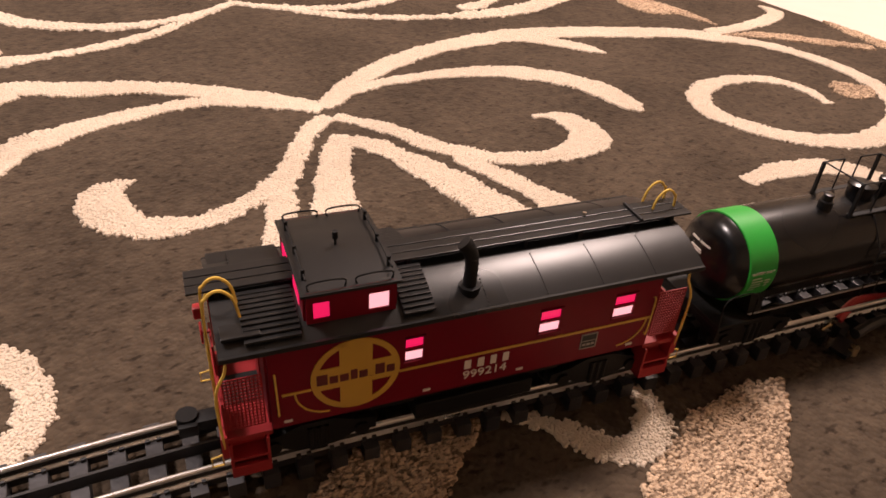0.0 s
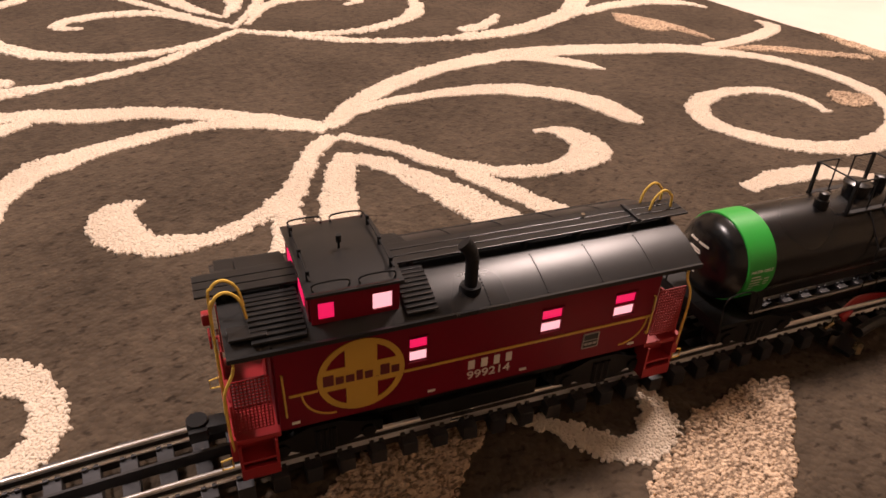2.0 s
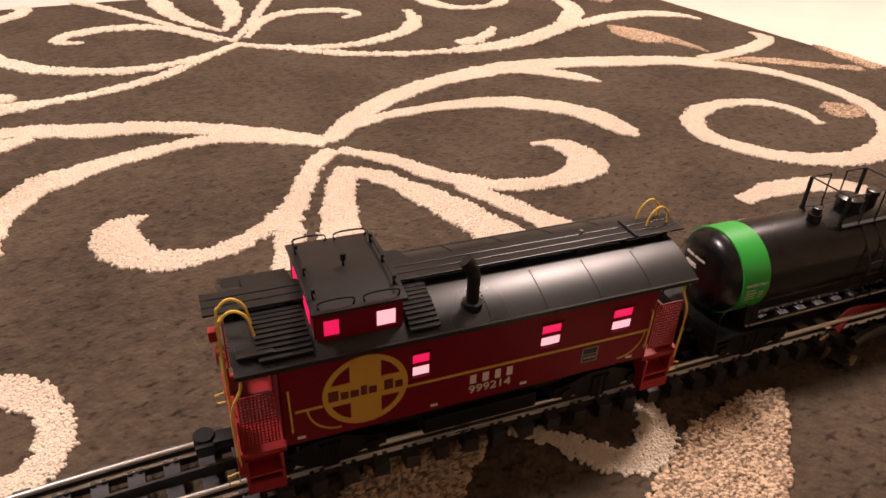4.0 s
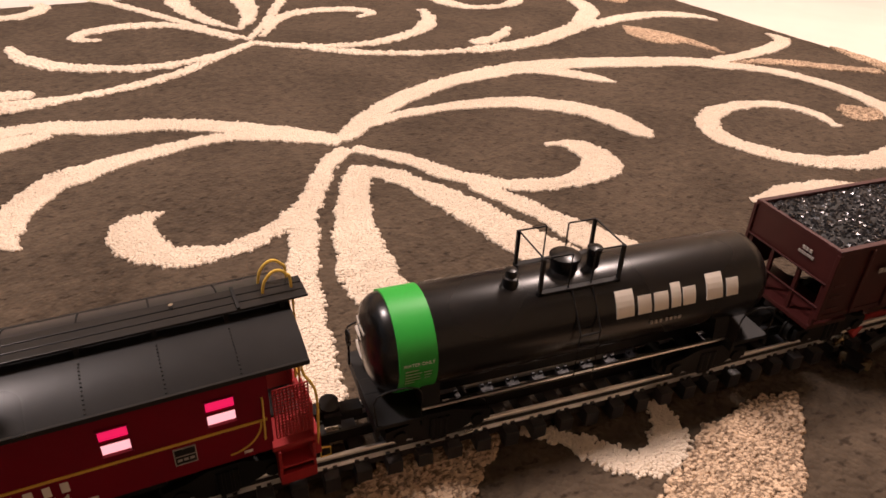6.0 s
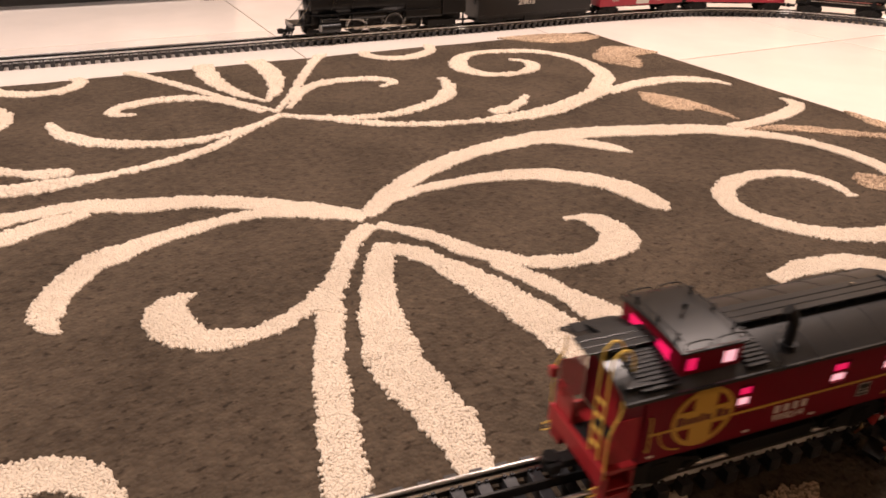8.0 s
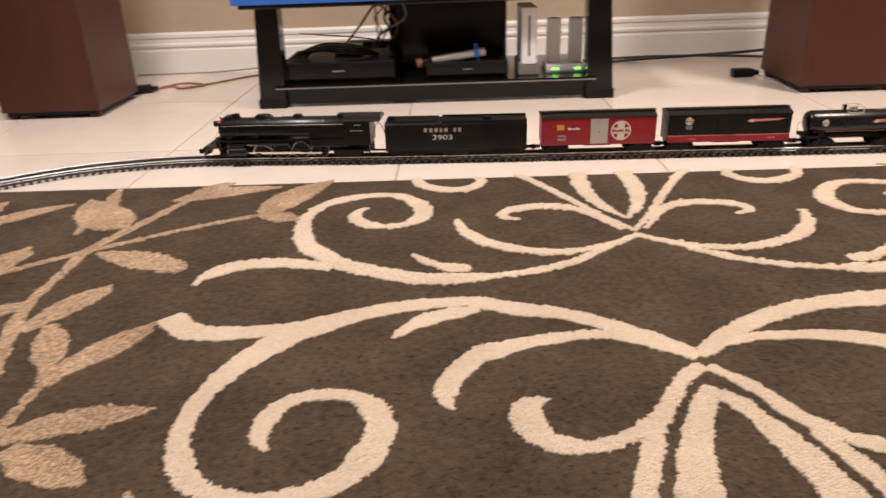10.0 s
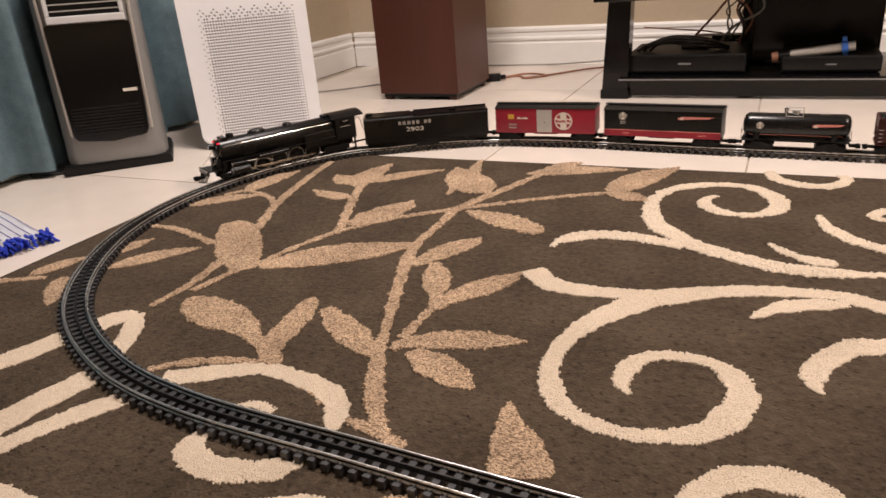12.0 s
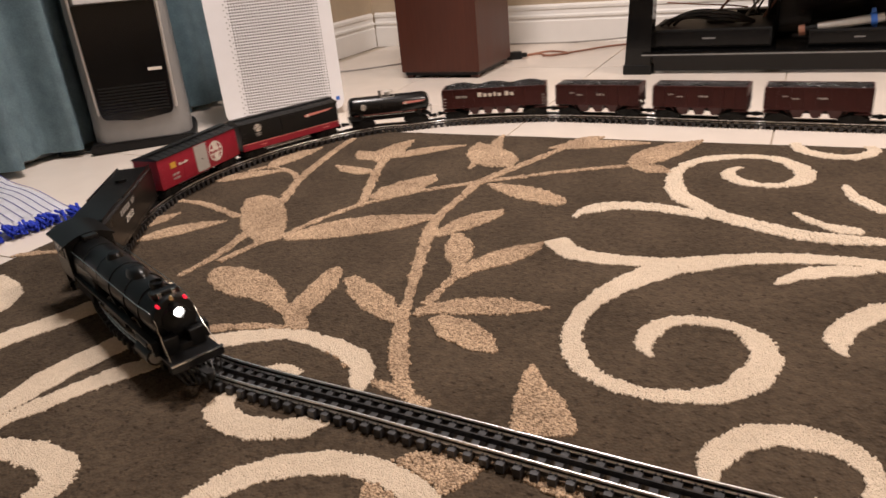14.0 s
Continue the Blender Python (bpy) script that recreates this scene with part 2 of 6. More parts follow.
# ---- the room ----
FLOOR = -0.006
LEFT, RIGHT, BACK, FRONT, TOP = -2.32, 2.9, 1.5, -3.4, 2.5


def wall(name, x0, x1, y0, y1):
    ob = link(name, boxes((x0, x1, y0, y1, FLOOR - 0.1, TOP)), WALL)
    return tagged(ob, "beige painted plaster wall", "wall", kind="structure")


wall("wall_north", LEFT - 0.12, RIGHT + 0.12, BACK, BACK + 0.12)
# unseen south wall, added to close the room so light bounces back
wall("wall_south", LEFT - 0.12, RIGHT + 0.12, FRONT - 0.12, FRONT)
wall("wall_west", LEFT - 0.12, LEFT, FRONT, BACK)
# unseen east wall, likewise added for the bounced light
wall("wall_east", RIGHT, RIGHT + 0.12, FRONT, BACK)
# unseen ceiling, added so the lamps' light bounces down as fill
tagged(link("ceiling", boxes((LEFT - 0.12, RIGHT + 0.12, FRONT - 0.12, BACK + 0.12, TOP, TOP + 0.1)), CEIL), "unseen white ceiling, added to bounce the lamps' light", "ceiling", kind="structure")


def baseboard(name, a, b, inward):
    """A tall moulded skirting from a to b; inward: the side on which the room lies."""
    a, b, inward = Vector(a), Vector(b), Vector(inward)
    prof = [(0, 0), (0.017, 0), (0.017, 0.088), (0.0135, 0.092), (0.0135, 0.099), (0.019, 0.104), (0.019, 0.112), (0.013, 0.118), (0.011, 0.134), (0.016, 0.139), (0.016, 0.150), (0.009, 0.158), (0, 0.158)]
    bm = bmesh.new()
    ends = [[bm.verts.new((*(p + inward * d), FLOOR + h)) for d, h in prof] for p in (a, b)]
    bm.faces.new(ends[0])
    bm.faces.new(ends[1][::-1])
    for i in range(len(prof)):
        j = (i + 1) % len(prof)
        bm.faces.new((ends[0][i], ends[0][j], ends[1][j], ends[1][i]))
    tagged(link(name, bm, WHITE), "tall white moulded skirting board", "baseboard", kind="structure")


baseboard("baseboard", (LEFT + 0.02, BACK), (RIGHT, BACK), (0, -1))
baseboard("baseboard", (LEFT, FRONT), (LEFT, BACK - 0.02), (1, 0))

# ---- the floor: large glazed tiles with thin joints ----
floor = tagged(link("floor", boxes((LEFT, RIGHT, FRONT, BACK, FLOOR - 0.1, FLOOR - 0.0035)), GROUT), "cream glazed tile floor with thin joints", "floor", kind="structure")
TS, JOINT = 0.60, 0.0035
tile_bm = boxes((-TS / 2 + JOINT / 2, TS / 2 - JOINT / 2, -TS / 2 + JOINT / 2, TS / 2 - JOINT / 2, -0.0034, 0), bevel=0.0009)
tile_me = bpy.data.meshes.new("tile")
tile_bm.to_mesh(tile_me)
tile_bm.free()
tile_me.materials.append(TILE)
for i in range(-4, 6):
    for j in range(-6, 3):
        x, y = -0.447 + (i + 0.5) * TS, 0.30 + (j + 0.5) * TS
        if LEFT - 0.2 < x < RIGHT + 0.2 and FRONT - 0.2 < y < BACK + 0.2:
            t = new("tile", tile_me)
            t.parent, t.location = floor, (x, y, FLOOR)

# ---- the rug: brown ground, cream scrolls and tan sprays in higher pile ----
cream, tan, leaves = [], [], []
RUG_X0, RUG_X1, RUG_Y0 = -1.66, 0.85, -2.95
cream.append(([(-1.083, -1.043), (-1.034, -1.012), (-.971, -.982), (-.915, -.985), (-.863, -.998), (-.831, -1.022), (-.813, -1.063)], (.037, .037, .026, .029, .032, .029, .021), None))
cream.append(([(-.952, -1.115), (-.950, -1.138), (-.935, -1.151), (-.905, -1.159), (-.866, -1.153), (-.831, -1.137), (-.811, -1.122)], (.016, .035, .033, .036, .035, .032, .007), None))
cream.append(([(-1.372, -1.210), (-1.372, -1.160), (-1.366, -1.116), (-1.348, -1.078), (-1.334, -1.049), (-1.321, -1.008), (-1.305, -.968), (-1.290, -.932), (-1.266, -.914)], (.038, .043, .048, .048, .048, .048, .048, .046, .027), None))
cream.append(([(-1.268, -.913), (-1.235, -.952), (-1.210, -.997), (-1.192, -1.034)], (.025, .032, .029, .032), None))
cream.append(([(-1.214, -1.310), (-1.209, -1.268), (-1.206, -1.223), (-1.207, -1.182), (-1.205, -1.147), (-1.195, -1.109), (-1.187, -1.077), (-1.182, -1.047)], (.034, .034, .034, .047, .048, .048, .048, .046), None))
cream.append(([(-1.190, -1.320), (-1.186, -1.280), (-1.178, -1.240), (-1.163, -1.208), (-1.145, -1.166), (-1.122, -1.125), (-1.098, -1.091), (-1.081, -1.045)], (.026, .026, .026, .032, .033, .039, .032, .027), None))
tan.append(([(-.643, -.954), (-.635, -.978), (-.624, -1.002), (-.609, -1.027), (-.597, -1.052), (-.591, -1.068)], (.007, .023, .042, .060, .066, .063), None))
cream.append(([(-.020, -.735), (-.071, -.697), (-.131, -.678), (-.189, -.685), (-.238, -.698), (-.270, -.712), (-.287, -.718), (-.312, -.750), (-.327, -.778), (-.332, -.800), (-.330, -.819), (-.323, -.832)], (.022, .030, .020, .025, .028, .038, .036, .030, .031, .027, .019, .004), None))
cream.append(([(-.530, -.651), (-.494, -.629), (-.460, -.611), (-.418, -.595), (-.378, -.585), (-.334, -.580), (-.295, -.579), (-.228, -.605), (-.174, -.619), (-.119, -.651), (-.063, -.696), (-.017, -.732)], (.048, .044, .035, .034, .032, .028, .031, .037, .031, .031, .037, .019), None))
cream.append(([(-.108, -.873), (-.127, -.879), (-.157, -.895), (-.182, -.901), (-.206, -.897), (-.223, -.891), (-.235, -.875), (-.242, -.852), (-.240, -.831), (-.227, -.820), (-.214, -.817)], (.040, .020, .019, .019, .027, .028, .036, .039, .036, .017, .004), None))
cream.append(([(-.022, -.756), (-.052, -.784), (-.077, -.824), (-.104, -.867), (-.118, -.903), (-.131, -.939), (-.142, -.968), (-.171, -1.081), (-.178, -1.123)], (.021, .018, .020, .022, .024, .023, .025, .029, .030), None))
cream.append(([(-.017, -.734), (.020, -.700), (.057, -.669), (.110, -.638), (.174, -.613), (.237, -.602), (.311, -.598), (.399, -.613), (.482, -.641), (.552, -.667), (.597, -.705)], (.017, .030, .029, .032, .032, .040, .046, .041, .044, .039, .042), None))
cream.append(([(.301, -.611), (.344, -.639), (.365, -.663), (.381, -.689), (.385, -.698)], (.018, .029, .031, .016, .006), None))
cream.append(([(.027, -.708), (.061, -.694), (.099, -.691), (.144, -.692), (.206, -.704), (.242, -.724), (.274, -.754), (.294, -.789), (.298, -.822), (.299, -.851), (.299, -.863)], (.013, .019, .020, .023, .034, .040, .039, .039, .037, .025, .008), None))
cream.append(([(-.014, -.759), (.015, -.792), (.033, -.820), (.046, -.851), (.068, -.877), (.087, -.895), (.114, -.907), (.146, -.913), (.178, -.909), (.201, -.896), (.210, -.869), (.205, -.845), (.192, -.835), (.178, -.831)], (.016, .020, .021, .024, .024, .022, .025, .024, .035, .042, .037, .028, .014, .004), None))
cream.append(([(.056, -.882), (.071, -.915), (.082, -.948), (.089, -.974), (.097, -1.005), (.105, -1.030), (.125, -1.085)], (.015, .024, .023, .029, .039, .041, .034), None))
cream.append(([(-.029, -.809), (-.007, -.827), (.005, -.852), (.017, -.884), (.028, -.918), (.035, -.948), (.041, -.976), (.046, -1.002), (.062, -1.068)], (.022, .026, .025, .032, .039, .039, .043, .048, .048), None))
cream.append(([(-.026, -.800), (-.041, -.829), (-.061, -.871), (-.077, -.913), (-.085, -.945), (-.090, -.968), (-.095, -.990), (-.088, -1.060), (-.094, -1.114)], (.018, .027, .030, .036, .041, .045, .045, .040, .026), None))
cream.append(([(-.728, -.602), (-.692, -.640), (-.656, -.651), (-.613, -.651), (-.572, -.647), (-.534, -.643)], (.040, .041, .038, .035, .029, .037), None))
cream.append(([(-.535, -.653), (-.560, -.682), (-.588, -.722), (-.608, -.762), (-.621, -.808), (-.623, -.852), (-.617, -.886), (-.603, -.917), (-.587, -.940), (-.560, -.958), (-.531, -.966), (-.502, -.968), (-.476, -.961), (-.449, -.951), (-.426, -.932), (-.412, -.905), (-.403, -.875), (-.403, -.855), (-.414, -.826), (-.432, -.807), (-.451, -.800), (-.476, -.798), (-.502, -.803), (-.522, -.819), (-.532, -.843), (-.534, -.871), (-.528, -.886), (-.520, -.895)], (.046, .048, .040, .032, .024, .023, .025, .028, .025, .023, .022, .020, .024, .027, .032, .039, .035, .034, .031, .021, .019, .023, .019, .025, .025, .022, .010, .004), None))
cream.append(([(-.402, -.674), (-.393, -.661), (-.376, -.641), (-.348, -.621), (-.314, -.609), (-.287, -.601)], (.004, .016, .026, .034, .030, .020), None))
cream.append(([(-.726, -.500), (-.721, -.477), (-.699, -.450), (-.661, -.430), (-.613, -.428), (-.566, -.435), (-.520, -.453)], (.004, .020, .038, .038, .037, .031, .022), -.002))
cream.append(([(-.388, -.410), (-.377, -.425), (-.352, -.448), (-.326, -.462), (-.296, -.468)], (.006, .018, .020, .030, .024), -.002))
cream.append(([(.000, -.348), (-.058, -.395), (-.123, -.449), (-.191, -.482), (-.250, -.496), (-.302, -.502), (-.347, -.502), (-.390, -.495), (-.433, -.476), (-.475, -.457), (-.510, -.436), (-.539, -.401), (-.572, -.365), (-.595, -.300), (-.601, -.229), (-.583, -.169), (-.550, -.134), (-.497, -.113), (-.446, -.112), (-.406, -.142), (-.378, -.199), (-.386, -.249), (-.415, -.277), (-.456, -.280), (-.487, -.265), (-.507, -.233), (-.504, -.201), (-.489, -.185)], (.013, .015, .020, .021, .017, .035, .038, .038, .038, .038, .038, .038, .037, .033, .024, .026, .031, .024, .023, .031, .038, .032, .021, .022, .028, .029, .019, .004), -.002))
tan.append(([(-1.222, -.843), (-1.188, -.858), (-1.129, -.877), (-1.078, -.893), (-1.040, -.915), (-1.009, -.934), (-.982, -.958)], (.019, .066, .077, .050, .024, .018, .016), None))
tan.append(([(-1.023, -.786), (-1.019, -.808), (-1.008, -.853), (-1.003, -.889), (-.996, -.928), (-.970, -.967)], (.008, .033, .042, .044, .035, .019), None))
tan.append(([(-.984, -.812), (-.948, -.840), (-.905, -.869), (-.874, -.890), (-.845, -.907)], (.017, .043, .049, .038, .018), None))
tan.append(([(-.830, -.888), (-.821, -.867), (-.792, -.853), (-.755, -.839), (-.716, -.830), (-.686, -.823), (-.669, -.817)], (.012, .028, .041, .050, .042, .019, .004), None))
tan.append(([(-.801, -.885), (-.772, -.901), (-.740, -.915), (-.714, -.930), (-.696, -.939)], (.021, .049, .050, .037, .013), None))
tan.append(([(-.894, -.617), (-.871, -.661), (-.853, -.701), (-.840, -.733), (-.829, -.767)], (.017, .047, .041, .017, .010), None))
tan.append(([(-.826, -.766), (-.815, -.728), (-.794, -.698), (-.771, -.665), (-.751, -.636), (-.744, -.616)], (.019, .035, .049, .052, .026, .004), None))
tan.append(([(-.831, -.857), (-.831, -.806), (-.829, -.764)], (.015, .015, .013), None))
tan.append(([(-.927, -.633), (-.910, -.590), (-.888, -.546), (-.865, -.512), (-.861, -.494)], (.019, .046, .056, .032, .004), None))
tan.append(([(-1.189, -.708), (-1.149, -.671), (-1.111, -.641), (-1.060, -.609), (-1.014, -.584), (-.972, -.553)], (.020, .067, .085, .085, .061, .021), None))
tan.append(([(-1.396, -.536), (-1.353, -.570), (-1.309, -.619), (-1.273, -.661), (-1.236, -.698), (-1.210, -.726)], (.041, .083, .085, .085, .065, .039), None))
tan.append(([(-1.140, -.488), (-1.125, -.446), (-1.098, -.403), (-1.082, -.362), (-1.079, -.334)], (.021, .063, .077, .048, .004), None))
tan.append(([(-.938, -.367), (-.895, -.384), (-.843, -.404), (-.787, -.431), (-.768, -.448)], (.014, .049, .067, .045, .029), None))
tan.append(([(-.788, -1.003), (-.820, -.948), (-.845, -.898), (-.865, -.845), (-.892, -.772), (-.921, -.693), (-.946, -.621), (-.963, -.550), (-.964, -.473), (-.965, -.382)], (.016, .020, .018, .014, .017, .020, .024, .019, .016, .018), None))
tan.append(([(-.725, -1.065), (-.757, -1.051), (-.780, -1.021), (-.805, -.985), (-.830, -.935)], (.018, .02, .022, .022, .02), None))
tan.append(([(-.968, -.395), (-.959, -.340), (-.901, -.192), (-.852, -.058)], (.022, .022, .02, .016), None))
cream.append(([(-.024, -.371), (-.098, -.406), (-.155, -.414), (-.210, -.399), (-.265, -.366), (-.301, -.313), (-.315, -.258)], (.012, .02, .026, .03, .012), -.002))
cream.append(([(-.023, -.321), (-.077, -.230), (-.127, -.202), (-.181, -.204), (-.219, -.222), (-.228, -.250), (-.200, -.264)], (.01, .02, .03, .028, .012), -.002))
cream.append(([(-.003, -.330), (-.049, -.250), (-.098, -.154), (-.144, -.063), (-.184, .001)], (.008, .015, .019, .022), -.002))
cream.append(([(-.004, -.271), (-.032, -.216), (-.051, -.141), (-.055, -.071), (-.049, .012)], (.006, .022, .033, .037, .036), -.002))
cream.append(([(-.403, -.005), (-.385, -.056), (-.334, -.089), (-.287, -.083), (-.259, -.041), (-.267, -.014)], (.02, .03, .03, .02), -.002))
cream.append(([(-.950, -1.062), (-.929, -1.050), (-.900, -1.055)], (.01, .016, .01), None))
cream.append(([(-.867, -1.284), (-.862, -1.255), (-.848, -1.227), (-.821, -1.200), (-.775, -1.176), (-.734, -1.169), (-.693, -1.175), (-.658, -1.191), (-.631, -1.217)], (.03, .034, .034, .032, .03, .028), None))
cream.append(([(-.432, -1.083), (-.437, -1.057), (-.420, -1.020), (-.392, -0.997), (-.358, -0.991), (-.330, -0.996), (-.310, -1.015), (-.303, -1.041), (-.310, -1.067), (-.330, -1.081), (-.352, -1.077)], (.014, .026, .032, .034, .034, .030, .022, .019, .021, .024, .010), None))
cream.append(([(-1.176, -1.291), (-1.132, -1.281), (-1.086, -1.273), (-1.039, -1.278), (-1.020, -1.299), (-1.023, -1.324)], (.03, .034, .036, .036, .03), None))
cream.append(([(-1.637, -.985), (-1.569, -.989), (-1.506, -1.013), (-1.474, -1.053), (-1.483, -1.083)], (.03, .034, .034, .03), None))
cream.append(([(-1.736, -.866), (-1.714, -.822), (-1.671, -.788)], (.016, .016, .012), None))
tan.append(([(-1.198, -.700), (-1.181, -.621), (-1.135, -.515), (-1.056, -.428), (-.953, -.352), (-.816, -.264), (-.687, -.199)], (.016, .02, .022, .022, .02, .02), None))
tan.append(([(-1.267, -.881), (-1.263, -.801), (-1.276, -.715), (-1.298, -.624), (-1.329, -.522), (-1.373, -.415), (-1.413, -.247), (-1.438, -.094)], (.012, .03, .026, .026, .026, .024), None))
tan.append(([(-1.362, -.435), (-1.419, -.378), (-1.506, -.347), (-1.542, -.385)], (.02, .02, .02), None))
tan.append(([(-1.146, -.518), (-1.201, -.386), (-1.242, -.277), (-1.262, -.180)], (.024, .028, .024), None))
tan.append(([(-1.020, -.909), (-.967, -.970)], (.03, .03), None))
tan.append(([(-1.241, -.818), (-1.229, -.768), (-1.215, -.710), (-1.187, -.682)], (.018, .022, .022), None))
tan.append(([(-1.569, -.590), (-1.484, -.595), (-1.355, -.639)], (.012, .018, .018), None))
tan.append(([(-1.122, -1.030), (-1.087, -1.003), (-1.029, -.978), (-.969, -.970)], (.01, .016, .016, .012), None))
tan.append(([(-.924, -.988), (-.883, -1.003), (-.852, -1.020)], (.01, .014, .012), None))
tan.append(([(-.811, -1.040), (-.777, -1.048), (-.723, -1.063)], (.012, .014, .01), None))
tan.append(([(-1.676, -.912), (-1.621, -.883), (-1.555, -.851)], (.014, .016, .014), None))
tan.append(([(.590, -.688), (.676, -.717), (.737, -.768), (.789, -.811)], (.006, .026, .026, .02), None))
tan.append(([(.836, -.696), (.828, -.751), (.821, -.819)], (.008, .026, .03), None))
leaves.append((-1.260, -.268, -1.262, -.088, .07))
leaves.append((-1.246, -.235, -1.106, -.112, .05))
leaves.append((-1.268, -.244, -1.353, -.198, .06))
leaves.append((-1.222, -.342, -1.343, -.312, .04))
leaves.append((-.938, -.251, -1.082, -.088, .1))
leaves.append((-1.047, -.164, -1.024, -.278, .03))
leaves.append((-1.005, -.164, -1.046, -.018, .03))
leaves.append((-.897, -.107, -.693, -.041, .06))
leaves.append((-.865, -.092, -.797, .008, .05))
leaves.append((-.691, -.207, -.584, -.006, .08))
leaves.append((-.694, -.208, -.608, -.240, .05))
leaves.append((-1.469, -.788, -1.363, -.665, .05))
leaves.append((-1.519, -.734, -1.497, -.650, .04))
leaves.append((-1.581, -.471, -1.451, -.365, .05))
leaves.append((-1.509, -.348, -1.474, -.183, .06))
leaves.append((-1.593, -.852, -1.554, -.757, .04))
leaves.append((-1.522, -.842, -1.447, -.930, .05))
leaves.append((.596, -.473, .639, -.653, .03))
leaves.append((.605, -.934, .603, -.882, .06))
leaves.append((-.715, -1.210, -.626, -1.118, .07))
leaves.append((-.587, -1.131, -.524, -1.139, .022))
leaves.append((-0.070, -1.300, 0.092, -1.214, .066))
leaves.append((.827, -.070, .598, -.000, .09))
leaves.append((.710, -.209, .715, -.334, .09))
leaves.append((.727, -.194, .838, -.250, .09))
leaves.append((.608, -.588, .588, -.484, .05))
leaves.append((-.205, -1.205, -.092, -1.158, .056))
cream.append(([(0.586, -0.692), (0.637, -0.749), (0.659, -0.816), (0.655, -0.886), (0.625, -0.947), (0.568, -0.993), (0.498, -1.011), (0.452, -1.003), (0.407, -0.975), (0.383, -0.936), (0.373, -0.898), (0.389, -0.860), (0.428, -0.834), (0.482, -0.830), (0.527, -0.849), (0.542, -0.887), (0.531, -0.928)], (0.03, 0.028, 0.026, 0.026, 0.03, 0.032, 0.03, 0.028, 0.026, 0.022, 0.014), None))
cream.append(([(0.601, -0.678), (0.663, -0.676), (0.736, -0.663), (0.793, -0.638), (0.801, -0.601)], (0.028, 0.026, 0.028, 0.024, 0.012), None))
cream.append(([(-.077, -1.162), (-.06, -1.178), (-.048, -1.198), (-.034, -1.213), (-.018, -1.215), (-.002, -1.203), (.007, -1.180)], (.008, .014, .017, .02, .022, .02, .014), None))
cream.append(([(.281, -1.024), (.326, -1.021), (.373, -1.030), (.404, -1.052), (.407, -1.085)], (.016, .026, .03, .03, .026), None))


def spline(ctrl, n):
    return np.array([(v.x, v.y) for v in curved([(*c, 0) for c in ctrl], n)])


def ribbon(ctrl, widths, n=10):
    """Centre line and width of a brush stroke."""
    c = spline(ctrl, n)
    s = np.r_[0, np.cumsum(np.linalg.norm(np.diff(c, axis=0), axis=1))]
    at = s[::n] if len(widths) == len(ctrl) else np.linspace(0, s[-1], len(widths))
    w = np.interp(s, at, widths)
    return c, w, s


def leaf_line(x0, y0, x1, y1, w):
    a, b = np.array((x0, y0)), np.array((x1, y1))
    t = np.linspace(0, 1, 16)[:, None]
    side = np.array((-(b - a)[1], (b - a)[0]))
    c = a + (b - a) * t + side * 0.06 * np.sin(np.pi * t)
    prof = w * np.clip(np.sin(np.pi * np.clip(t[:, 0], 0, 1) ** 0.8) ** 0.75, 0.06, 1)
    return c, prof, np.r_[0, np.cumsum(np.linalg.norm(np.diff(c, axis=0), axis=1))]


def tufts_in(strokes, seed, wobble, fine=True):
    """Jittered tuft places that fill the strokes, finer where the pile is seen close."""
    rng = np.random.default_rng(seed)
    got = []
    for c, w, s in strokes:
        near = c[:, 1].mean() < -0.5
        step = (0.0014 if fine and c[:, 1].mean() < -0.95 else 0.0017 if fine else 0.0021) if near else 0.0036
        k = max(2, int(s[-1] / step))
        ss = np.linspace(0, s[-1], k)
        cx, cy, ww = np.interp(ss, s, c[:, 0]), np.interp(ss, s, c[:, 1]), np.interp(ss, s, w)
        tx, ty = np.gradient(cx), np.gradient(cy)
        ln = np.hypot(tx, ty) + 1e-9
        nx, ny = -ty / ln, tx / ln
        ph = rng.uniform(0, 6.28, 4)
        for i in range(k):
            e = wobble * (np.sin(ss[i] * 130 + ph[0]) + 0.7 * np.sin(ss[i] * 310 + ph[1]))
            half = max(0.0015, ww[i] / 2 - 0.9 * step + 0.5 * e + rng.normal(0, 0.0011))
            rows = np.arange(-half, half + step * 0.4, step)
            off = rows + rng.uniform(-0.4, 0.4, len(rows)) * step
            al = rng.uniform(-0.4, 0.4, len(rows)) * step
            got.append(np.c_[cx[i] + nx[i] * off - ny[i] * al, cy[i] + ny[i] * off + nx[i] * al, np.full(len(rows), step)])
    got = np.concatenate(got)
    ok = (got[:, 0] > RUG_X0 + 0.002) & (got[:, 0] < RUG_X1 - 0.002) & (got[:, 1] < -0.002) & (got[:, 1] > RUG_Y0)
    got = got[ok]
    cell = np.round(got[:, :2] / (got[:, 2:3] * 0.62)).astype(int)
    _, first = np.unique(cell, axis=0, return_index=True)
    return got[np.sort(first)]


